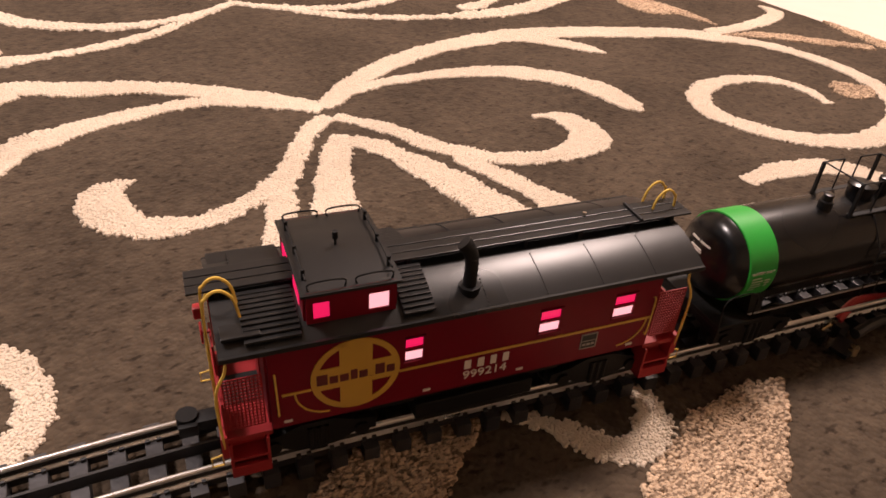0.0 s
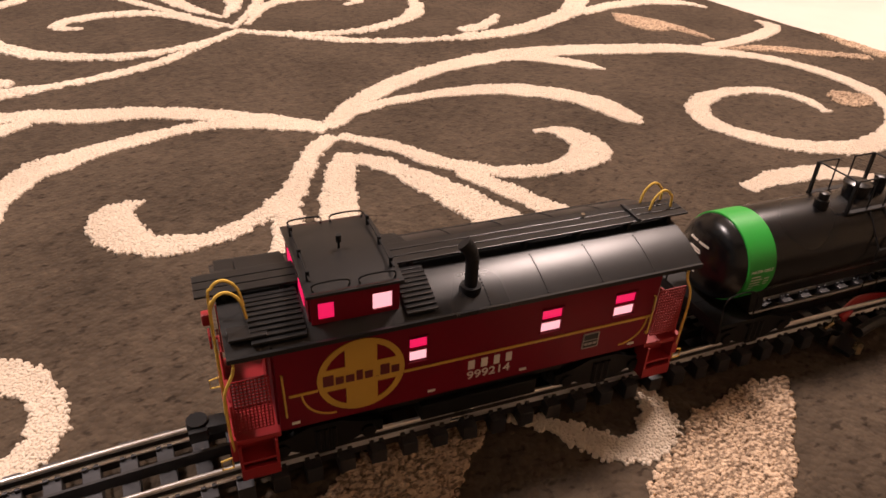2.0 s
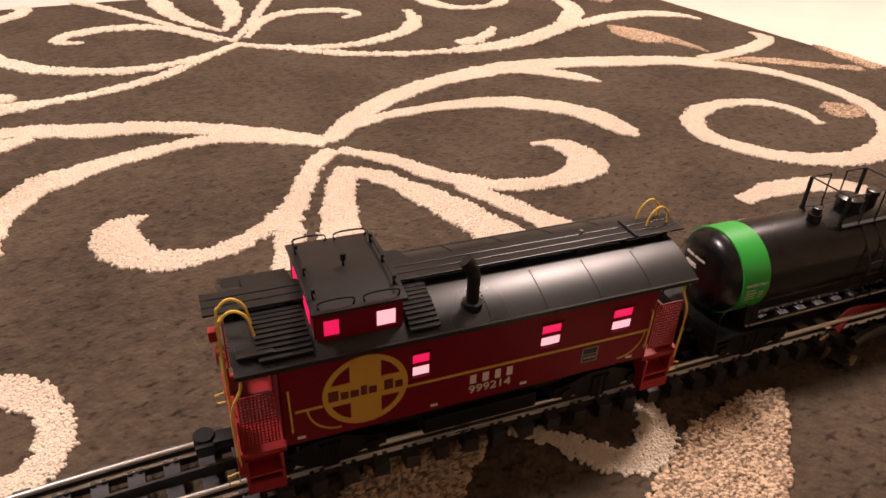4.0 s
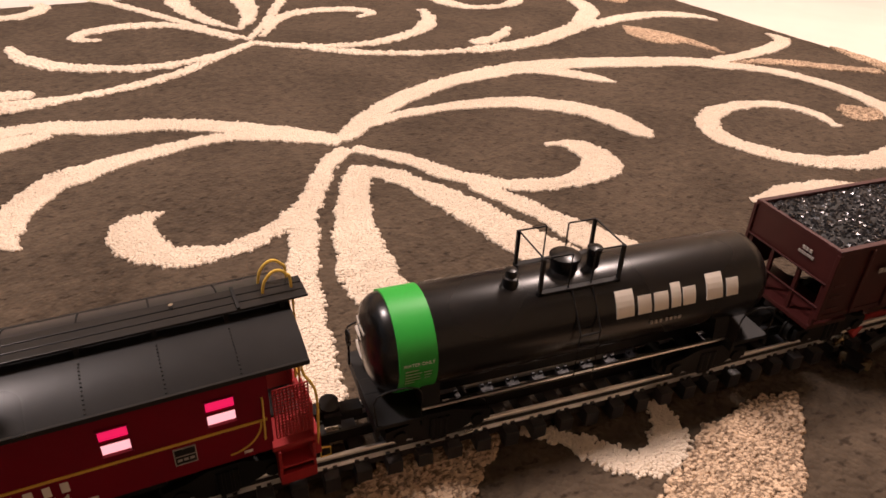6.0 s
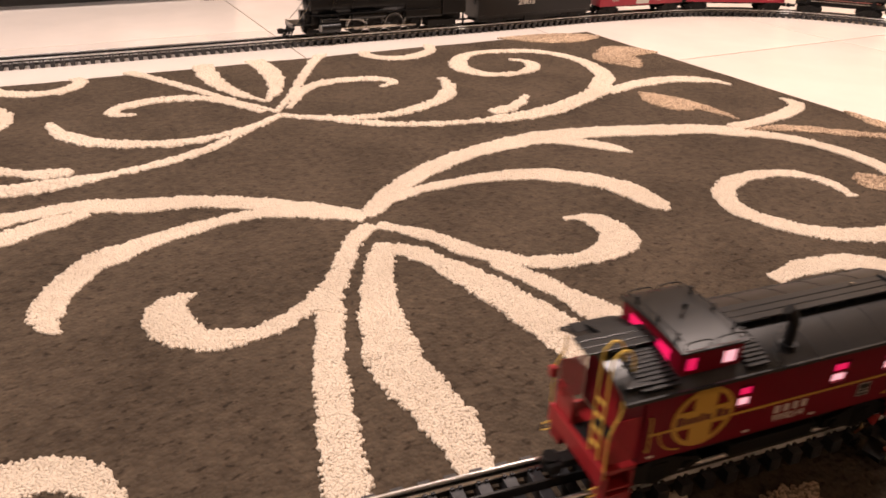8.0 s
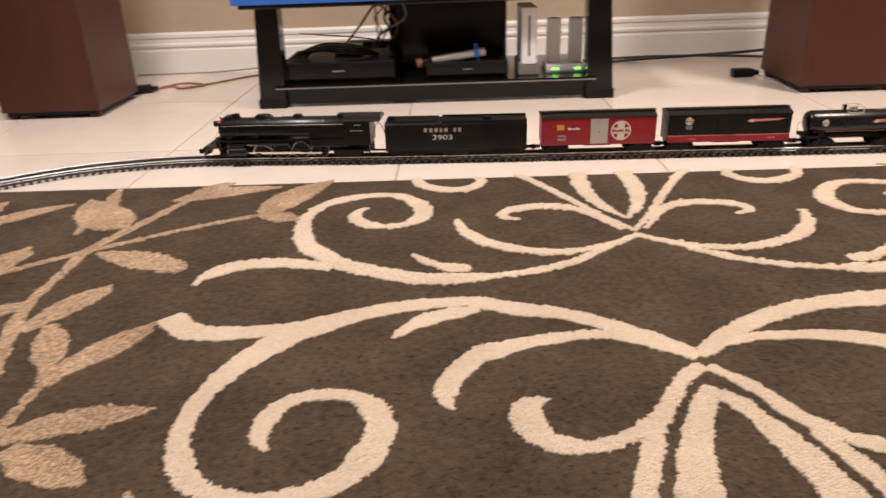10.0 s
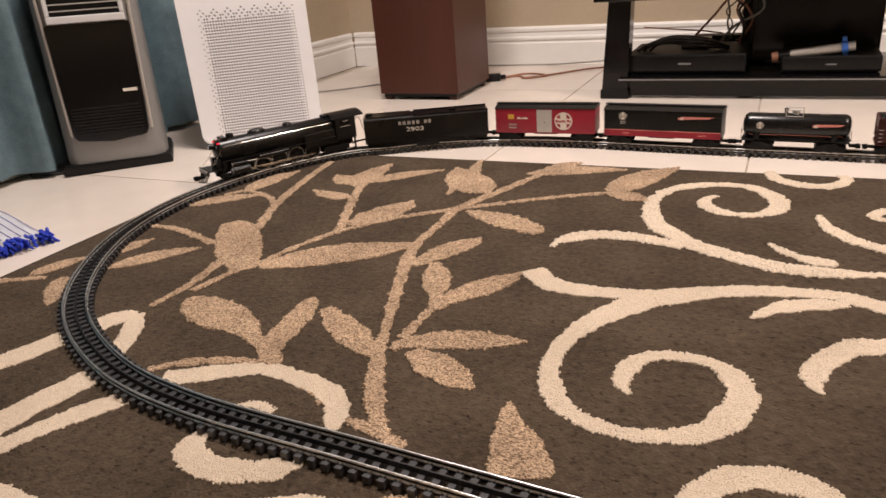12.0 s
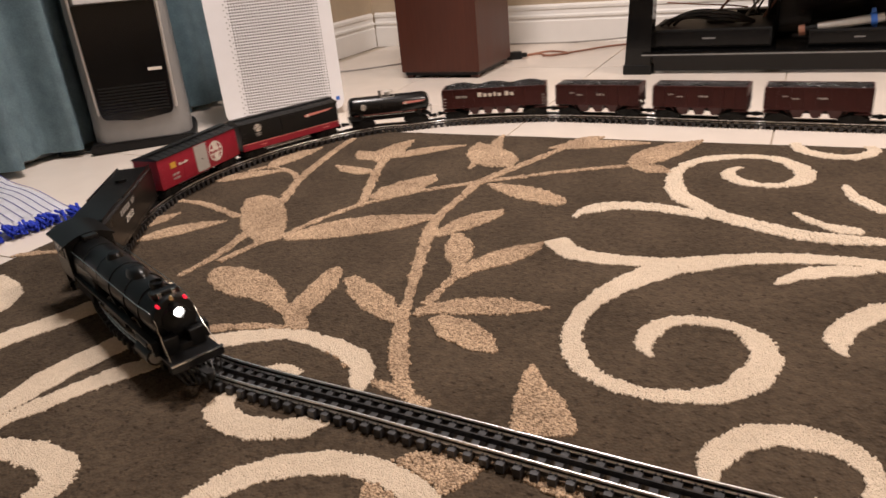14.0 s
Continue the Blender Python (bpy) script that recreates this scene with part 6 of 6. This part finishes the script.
router = thing("router", "white router with two stubby antennas and green lights", "router", m=pose(0.045, 0.83, SHELF))
part("case", boxes((-0.062, 0.062, 0, 0.10, 0.004, 0.026), bevel=0.006), WHITEPL, router)
for dx in (-0.035, 0.035):
    part("antenna", boxes((dx - 0.022, dx + 0.022, 0.03, 0.055, 0.020, 0.165), bevel=0.006), WHITEPL, router)
for dx in (-0.032, 0.038):
    part("status_light", boxes((dx - 0.010, dx + 0.010, -0.0012, 0.001, 0.009, 0.015)), GREENLED, router, "green status light")
part("base", boxes((-0.066, 0.066, -0.004, 0.104, 0, 0.005), bevel=0.001), GREYPL, router)

torch = thing("toy_blaster", "silver tube with a blue ring and an orange tip", "toy", m=pose(-0.295, 0.83, SHELF + 0.062, 0, -8, 0))
part("tube", cyls(((-0.085, 0, 0), (0.085, 0, 0), 0.0135)), SILVER, torch, smooth=40)
part("ring", cyls(((0.050, 0, 0), (0.066, 0, 0), 0.0185)), BLUEITEM, torch, "blue ring", smooth=40)
part("clip", boxes((0.052, 0.064, -0.006, 0.006, -0.028, 0.030), bevel=0.003), BLUEITEM, torch)
part("cap", cyls(((-0.118, 0, 0), (-0.085, 0, 0), 0.0115)), BLKMATT, torch, smooth=40)
part("tip", cyls(((-0.135, 0, 0), (-0.118, 0, 0), 0.0155)), ORANGEWIRE, torch, "orange tip", smooth=40)

# made-up black box, hides the bright wall where the shelf's back is dark
dark_box = thing("receiver", "large black box added to darken the back of the shelf", "receiver", m=pose(-0.315, 1.09, SHELF))
part("case", boxes((-0.185, 0.185, -0.07, 0.07, 0.006, 0.222), bevel=0.004), BLKMATT, dark_box)
part("front_panel", boxes((-0.178, 0.178, -0.073, -0.069, 0.014, 0.214), bevel=0.001), BLKPLASTIC, dark_box)
for dx in (-0.15, 0.15):
    part("foot", cyls(((dx, 0, 0), (dx, 0, 0.007), 0.012), n=12), BLKMATT, dark_box)


# made-up dark box, covers the skirting where the shelf's back is dark
adapter = thing("power_strip", "dark grey box added among the cables to fill a dark spot", "power strip", m=pose(-0.585, 1.20, SHELF))
part("case", boxes((-0.105, 0.105, -0.030, 0.030, 0, 0.070), bevel=0.006), BLKMATT, adapter)
part("switch_plate", boxes((-0.095, -0.070, -0.032, -0.029, 0.020, 0.050), bevel=0.001), GREYPL, adapter, "grey switch plate")
for dx in (-0.045, 0.0, 0.045):
    part("charger", boxes((dx - 0.016, dx + 0.016, -0.055, -0.028, 0.016, 0.058), bevel=0.004), BLKPLASTIC, adapter, "black plug-in charger")
grey_box = thing("adapter_box", "small grey network adapter on the media player", "adapter", m=pose(-0.665, 0.99, SHELF + 0.060))
part("case", boxes((-0.045, 0.045, -0.035, 0.035, 0.0, 0.028), bevel=0.004), GREYPL, grey_box)
part("front_strip", boxes((-0.038, 0.038, -0.0365, -0.034, 0.009, 0.013)), BLKPLASTIC, grey_box)


def cable(pts, r, material, label):
    ob = link("cable", tube(bmesh.new(), curved(pts, 8), r, 7), material, smooth=60)
    return tagged(ob, label, "cable")


for k in range(3):
    cable([(-0.84 + 0.02 * k, 0.90, SHELF + 0.062), (-0.80 + 0.015 * k, 0.85 + 0.01 * k, SHELF + 0.085), (-0.72, 0.84 + 0.02 * k, SHELF + 0.110 - 0.012 * k), (-0.62 - 0.01 * k, 0.86, SHELF + 0.098 - 0.010 * k), (-0.56, 0.92, SHELF + 0.064)], 0.0055, BLKWIRE, "looped black cable on the shelf")
cable([(-0.70, 1.0, SHELF + 0.06), (-0.62, 0.98, SHELF + 0.15), (-0.56, 1.0, SHELF + 0.21), (-0.50, 1.02, SHELF + 0.14), (-0.54, 1.03, SHELF + 0.06)], 0.004, ORANGEWIRE, "tangled brown cable on the shelf")
cable([(-0.60, 1.02, SHELF + 0.06), (-0.55, 1.0, SHELF + 0.12), (-0.47, 1.0, SHELF + 0.17), (-0.49, 1.02, SHELF + 0.24)], 0.004, GREYWIRE, "tangled grey cable on the shelf")
cable([(-0.53, 1.02, SHELF + 0.05), (-0.52, 0.99, SHELF + 0.12), (-0.54, 1.0, SHELF + 0.17), (-0.51, 1.01, SHELF + 0.2), (-0.52, 1.02, SHELF + 0.23)], 0.004, BLKWIRE, "black cable behind the players")
tangle = random.Random(21)
for k in range(9):
    x = -0.575 + 0.015 * k
    pts = [(x + tangle.uniform(-0.03, 0.03), 1.16 + tangle.uniform(-0.08, 0.05), SHELF + h) for h in (0.06, 0.11, 0.15, 0.19, 0.23)]
    cable(pts, tangle.uniform(0.0025, 0.0042), (BLKWIRE, GREYWIRE, BLKWIRE, ORANGEWIRE)[k % 4], "tangled cable hanging behind the shelf's players")
cable([(-0.90, 1.35, FLOOR + 0.155), (-0.78, 1.30, FLOOR + 0.150), (-0.68, 1.22, FLOOR + 0.152), (-0.60, 1.17, SHELF + 0.078)], 0.0028, ORANGEWIRE, "orange-brown cable running to the dark grey box")
cable([(-1.42, 1.10, FLOOR + 0.004), (-1.36, 1.16, FLOOR + 0.005), (-1.30, 1.12, FLOOR + 0.004), (-1.22, 1.20, FLOOR + 0.004), (-1.08, 1.34, FLOOR + 0.004), (-0.86, 1.40, FLOOR + 0.004)], 0.0035, ORANGEWIRE, "orange-brown extension cable on the tiles")
cable([(-1.40, 1.15, FLOOR + 0.004), (-1.33, 1.22, FLOOR + 0.004), (-1.24, 1.17, FLOOR + 0.004), (-1.33, 1.12, FLOOR + 0.004)], 0.0035, ORANGEWIRE, "coiled orange-brown cable end on the tiles")
cable([(-2.25, 0.75, FLOOR + 0.003), (-2.05, 0.86, FLOOR + 0.003), (-1.88, 1.02, FLOOR + 0.003), (-1.75, 1.20, FLOOR + 0.003)], 0.003, GREYWIRE, "thin grey cable on the tiles")
cable([(-1.6, 1.44, FLOOR + 0.003), (-1.3, 1.45, FLOOR + 0.003), (-1.05, 1.43, FLOOR + 0.02), (-0.9, 1.40, FLOOR + 0.04)], 0.003, GREYWIRE, "thin grey cable along the skirting")
cable([(0.20, 1.30, FLOOR + 0.012), (0.45, 1.36, FLOOR + 0.014), (0.80, 1.43, FLOOR + 0.014), (1.15, 1.45, FLOOR + 0.03), (1.9, 1.46, FLOOR + 0.05)], 0.006, BLKWIRE, "black cable along the skirting")
cable([(0.20, 1.40, FLOOR + 0.010), (0.5, 1.42, FLOOR + 0.012), (0.8, 1.38, FLOOR + 0.010), (1.0, 1.28, FLOOR + 0.010)], 0.005, BLKWIRE, "black cable on the tiles")


def plug(x, y, a):
    c = thing("power_plug", "small black power adapter on the tiles", "plug", m=pose(x, y, FLOOR, 0, 0, a))
    part("case", boxes((-0.04, 0.03, -0.018, 0.018, 0, 0.028), bevel=0.004), BLKMATT, c)
    part("grip", boxes((0.03, 0.05, -0.010, 0.010, 0.006, 0.022), bevel=0.003), BLKMATT, c)


plug(-1.43, 1.075, 20)
plug(0.69, 1.02, 0)

bin_ = thing("subwoofer", "large round black subwoofer on a wider base ring", "subwoofer", m=pose(1.60, 1.05, FLOOR))
part("body", lathe(bmesh.new(), [(0.205, 0.062), (0.215, 0.075), (0.215, 0.44), (0.205, 0.455), (0.05, 0.458)], 56), BLKMATT, bin_, smooth=40)
part("base", lathe(bmesh.new(), [(0.222, 0.0), (0.230, 0.008), (0.230, 0.040), (0.220, 0.050), (0.10, 0.052)], 56), BLKPLASTIC, bin_, "gloss black base ring", smooth=40)
for k in range(6):
    a = k * math.tau / 6 + 0.3
    part("spacer", cyls(((0.18 * math.cos(a), 0.18 * math.sin(a), 0.05), (0.18 * math.cos(a), 0.18 * math.sin(a), 0.064), 0.012), n=12), CHROME, bin_)

# ---- air purifier: white panel with a field of round holes, turned to the room ----
pur = thing("air_purifier", "white upright air purifier with a perforated front", "air purifier", m=pose(-1.785, 0.085, FLOOR, 0, 0, 40))
PW, PD, PH = 0.176, 0.20, 0.52
bm = bmesh.new()
cr = 0.026
out = []
for cx, cz, a0 in ((PW - cr, 0.014 + cr, -90), (PW - cr, PH - cr, 0), (-PW + cr, PH - cr, 90), (-PW + cr, 0.014 + cr, 180)):
    for k in range(6):
        a = radians(a0 + 18 * k)
        out.append((cx + cr * math.cos(a), cz + cr * math.sin(a)))
prism(bm, out, 0.0, PD, "y")
bmesh.ops.bevel(bm, geom=[e for e in bm.edges if abs(e.verts[0].co.y - e.verts[1].co.y) < 1e-6 and e.calc_length() < PH], offset=0.004, segments=2, affect="EDGES")
part("housing", bm, WHITEPL, pur, "white plastic housing", smooth=35)
part("base", boxes((-PW + 0.03, PW - 0.03, 0.02, PD - 0.02, 0, 0.016)), BLKMATT, pur)
hv, hf = [], []
for i in range(36):
    for j in range(48):
        x, z = -0.122 + 0.0074 * i, 0.032 + 0.0081 * j
        if i < 2 and (i + j) % 2 == 0 or z > 0.36 and (i * 7 + j * 13) % 5 < (z - 0.355) * 110:
            continue
        r = 0.0024 if 1 < i < 34 else 0.0017
        o = len(hv)
        hv += [(x + r * math.cos(k * math.tau / 8), -0.0005, z + r * math.sin(k * math.tau / 8)) for k in range(8)]
        hf.append(tuple(range(o, o + 8)))
me = bpy.data.meshes.new("perforation")
me.from_pydata(hv, [], hf)
me.materials.append(HOLE)
holes = new("perforation", me)
holes.parent = pur
tagged(holes, "rows of dark round holes", kind="stuff")
part("badge", boxes((PW - 0.024, PW - 0.013, -0.0014, 0.001, 0.042, 0.053), bevel=0.001), BLUEITEM, pur, "small blue square badge")

# ---- tower heater ----
heat = thing("tower_heater", "silver grey tower heater with a gloss black front", "heater", m=pose(-2.045, -0.232, FLOOR, 0, 1.2, 44))


def tapered(x0, x1, z0, z1, y, thick, k0=1.0, k1=1.0):
    bm = bmesh.new()
    prism(bm, [(x0 * k0, z0), (x1 * k0, z0), (x1 * k1, z1), (x0 * k1, z1)], y, y + thick, "y")
    bmesh.ops.bevel(bm, geom=list(bm.edges), offset=0.004, segments=2, affect="EDGES")
    return bm


part("base", tapered(-0.142, 0.142, 0, 0.026, -0.016, 0.25, 1.0, 0.97), BLKMATT, heat, "dark base")
body = bmesh.new()
sec = [(-0.132, 0.21), (-0.136, 0.06), (-0.128, 0.018), (-0.10, -0.004), (0.10, -0.004), (0.128, 0.018), (0.136, 0.06), (0.132, 0.21)]
rings = []
for z, k in ((0.024, 0.97), (0.12, 0.96), (0.34, 0.95), (0.52, 0.94), (0.56, 0.90)):
    rings.append([body.verts.new((x * k, y, z)) for x, y in sec])
for a, b in zip(rings, rings[1:]):
    for k in range(len(sec)):
        body.faces.new((a[k], a[(k + 1) % len(sec)], b[(k + 1) % len(sec)], b[k]))
body.faces.new(rings[0])
body.faces.new(rings[-1][::-1])
part("housing", body, GREYPL, heat, "silver grey plastic housing", smooth=50)
front = bmesh.new()
fp = [(-0.094, 0.105), (-0.086, 0.090), (0.0, 0.080), (0.088, 0.090), (0.096, 0.105), (0.104, 0.388), (-0.100, 0.388)]
prism(front, fp, -0.012, 0.0, "y")
bmesh.ops.bevel(front, geom=list(front.edges), offset=0.003, segments=2, affect="EDGES")
part("front_panel", front, BLKPLASTIC, heat, "gloss black front panel", smooth=35)
for k in range(9):
    part("vent_slat", boxes((-0.086, 0.088, -0.0150, -0.010, 0.104 + 0.0085 * k, 0.108 + 0.0085 * k), bevel=0.0006), BLKMATT, heat)
for x0, x1 in ((-0.107, -0.100), (0.103, 0.112)):
    part("trim_strip", tapered(x0, x1, 0.10, 0.50, -0.009, 0.012, 0.96, 1.03), SILVER, heat, "silver trim strip")
gr = part("outlet_frame", boxes((-0.090, 0.096, -0.018, 0.0, 0.391, 0.409), (-0.090, -0.080, -0.018, 0.0, 0.409, 0.50), (0.086, 0.096, -0.018, 0.0, 0.409, 0.50), bevel=0.003), BRIGHTPL, heat, "bright silver outlet frame")
part("outlet", boxes((-0.081, 0.087, -0.008, 0.0, 0.407, 0.50)), BLKMATT, heat)
for k in range(5):
    part("louver", boxes((-0.081, 0.087, -0.014, -0.006, 0.420 + 0.016 * k, 0.423 + 0.016 * k)), SILVER, heat)
part("badge_bar", boxes((0.052, 0.088, -0.0135, -0.0115, 0.209, 0.217), bevel=0.0004), LETTER, heat, "pale maker's badge")

cable([(-2.16, -0.30, FLOOR + 0.004), (-2.24, -0.36, FLOOR + 0.004), (-2.28, -0.30, FLOOR + 0.012), (-2.24, -0.22, FLOOR + 0.012), (-2.17, -0.20, FLOOR + 0.004)], 0.004, BLKWIRE, "black heater cord looped on the tiles")

# ---- teal curtain along the left wall ----
cur = bmesh.new()
n = 260
cols = []
for i in range(n + 1):
    y = -2.6 + 3.45 * i / n
    x = LEFT + 0.10 + 0.035 * math.sin(y * 33) + 0.018 * math.sin(y * 71 + 1) + 0.01 * math.sin(y * 13)
    cols.append([cur.verts.new((x + 0.012 * math.sin(y * 20 + z * 2), y, FLOOR + 0.02 + z * 2.35)) for z in (0, 0.15, 0.5, 1.0)])
for a, b in zip(cols, cols[1:]):
    for k in range(3):
        cur.faces.new((a[k], b[k], b[k + 1], a[k + 1]))
bmesh.ops.solidify(cur, geom=cur.faces, thickness=0.003)
curtain = link("curtain", cur, TEAL, smooth=80)
tagged(curtain, "teal floor-length curtain in soft folds", "curtain")

# ---- folded cloth with a blue fringe ----
tow = thing("folded_towel", "white terry towel with navy stripes and a blue fringe", "towel", m=pose(-1.985, -0.735, FLOOR, 0, 0, -16))
TW, TD = 0.235, 0.105


def drape(x, y, lift):
    return 0.016 + lift + 0.004 * math.sin(x * 19 + y * 8) + 0.003 * math.sin(y * 41 + x * 5)


for layer, (w, d, lift) in enumerate(((TW, TD, 0.0), (TW * 0.97, TD * 0.94, 0.013))):
    bm = bmesh.new()
    g = [[bm.verts.new((-w + 2 * w * i / 30, -d + 2 * d * j / 16, drape(-w + 2 * w * i / 30, -d + 2 * d * j / 16, lift) - (0.010 if i in (0, 30) or j in (0, 16) else 0))) for j in range(17)] for i in range(31)]
    for i in range(30):
        for j in range(16):
            bm.faces.new((g[i][j], g[i + 1][j], g[i + 1][j + 1], g[i][j + 1]))
    bmesh.ops.solidify(bm, geom=bm.faces, thickness=0.012)
    part("fold", bm, CLOTH, tow, "white terry layer", smooth=70)
for k in range(11):
    y = -TD * 0.86 + 2 * TD * 0.86 * k / 10
    bm = bmesh.new()
    for i in range(30):
        x0, x1 = -TW * 0.95 + 2 * TW * 0.95 * i / 30, -TW * 0.95 + 2 * TW * 0.95 * (i + 1) / 30
        z0, z1 = drape(x0, y, 0.013) + 0.0006, drape(x1, y, 0.013) + 0.0006
        bm.faces.new([bm.verts.new(c) for c in ((x0, y - 0.0012, z0), (x1, y - 0.0012, z1), (x1, y + 0.0012, z1), (x0, y + 0.0012, z0))])
    part("stripe", bm, BLUESTRIPE, tow, "thin navy stripe")
rngf = random.Random(8)
bm = bmesh.new()
for k in range(420):
    u = rngf.random() * (2 * TW + 2 * TD)
    if u < 2 * TW:
        p, o = Vector((-TW + u, -TD, 0.012)), Vector((0, -1, 0))
    else:
        p, o = Vector((TW, -TD + (u - 2 * TW), 0.012)), Vector((1, 0, 0))
    p = p + Vector((0, 0, rngf.uniform(-0.006, 0.016)))
    tip = p + o * rngf.uniform(0.012, 0.024) + Vector((rngf.uniform(-0.006, 0.006), rngf.uniform(-0.006, 0.006), rngf.uniform(-0.010, 0.004)))
    cyl(bm, p - o * 0.006, tip, 0.0034, 5, 0.0022)
tagged(part("fringe", bm, BLUE, tow, "royal blue tufted fringe"), kind="stuff")

# ---- test lead with metal clips beside the near track ----
lead = thing("test_lead", "red and black wire lead with shiny clips beside the track", "wire", m=pose(0.147, -1.212, 0.004, 0, 0, 6))
part("red_wire", tubes(curved([(0.018, 0.012, 0.006), (0.045, 0.014, 0.010), (0.08, 0.006, 0.006), (0.16, -0.02, 0.004), (0.30, -0.10, 0.003)]), r=0.0034, n=10), REDWIRE, lead, "red rubber wire")
part("black_wire", tubes(curved([(0.016, -0.002, 0.006), (0.045, -0.004, 0.006), (0.09, -0.016, 0.004), (0.16, -0.045, 0.004), (0.28, -0.14, 0.003)]), r=0.0036, n=10), BLKWIRE, lead, "black rubber wire")
part("clip", cyls(((-0.001, 0.012, 0.006), (0.018, 0.012, 0.006), 0.0017), n=8), BRASS, lead)
part("terminal", cyls(((-0.004, 0.004, 0.0), (-0.004, 0.004, 0.010), 0.0032), ((0.012, 0.013, 0.002), (0.012, 0.013, 0.011), 0.0028), n=12), CHROME, lead, "shiny metal terminal", smooth=40)
part("terminal", cyls(((0.004, -0.009, 0.0), (0.004, -0.009, 0.006), 0.0030), n=12), BRASS, lead, smooth=40)
part("terminal_bracket", boxes((-0.006, 0.012, -0.010, 0.010, 0.0, 0.003), bevel=0.0005), BLKMATT, lead)

# ---- cloth hanging over the front of the TV stand ----
tv_cloth = bmesh.new()
box(tv_cloth, -0.97, -0.16, 0.728, 0.733, 0.309, 0.350, bevel=0.001)
tagged(link("blue_cover", tv_cloth, BLUEITEM), "blue cover over the TV stand's front edge", "cover")


# ---- the train backs up, stops, and then runs round the loop ----
def motions():
    middle = ARC[13 * 24] - 0.066 + 4.048
    times = [0, 4.6, 4.9, 5.1, 5.3, 5.5, 5.75, 6.0, 6.5, 6.75, 7.0, 7.2, 7.6, 8.2, 8.8, 9.3, 9.5, 10, 10.5, 11, 11.5, 12, 12.5, 13, 13.5, 14]
    base = [0.215, 0.215, 0.200, 0.166, 0.115, 0.049, 0.008, 0, 0, 0.006, 0.0356, 0.086]
    front = [middle + b for b in base]
    away = LOOPLEN - 0.268
    start, gap = front[-1], away - front[-1]
    front += [start + gap * f for f in (0.115, 0.36, 0.655, 0.905)]
    front += [LOOPLEN + f for f in (-0.268, -0.010, 0.246, 0.480, 0.71, 0.94, 1.185, 1.445, 1.72, 2.005)]
    t, f = np.array(times, float), np.array(front)
    slope = np.gradient(f, t)
    slope[(np.array(times) <= 4.6) | ((t >= 6) & (t <= 6.5))] = 0

    def front_at(q):
        i = int(min(len(t) - 2, max(0, np.searchsorted(t, q, "right") - 1)))
        h = t[i + 1] - t[i]
        u = (q - t[i]) / h
        return (2 * u ** 3 - 3 * u ** 2 + 1) * f[i] + (u ** 3 - 2 * u ** 2 + u) * h * slope[i] + (3 * u ** 2 - 2 * u ** 3) * f[i + 1] + (u ** 3 - u ** 2) * h * slope[i + 1]

    steps = [0, 2.4] + [4.6 + 0.1 * k for k in range(28)] + [7.4 + 0.2 * k for k in range(33)] + [14.0]
    for ob, behind, half in TRAIN:
        rows = []
        for q in steps:
            s = front_at(q) - behind
            a, b = on_line(s + half), on_line(s - half)
            d = (a - b).normalized()
            rows.append((q, Matrix.Translation((a + b) / 2) @ pose(0, 0, 0, 0, -math.degrees(math.asin(d.z)), math.degrees(math.atan2(d.y, d.x)))))
        walk(ob, rows)


motions()
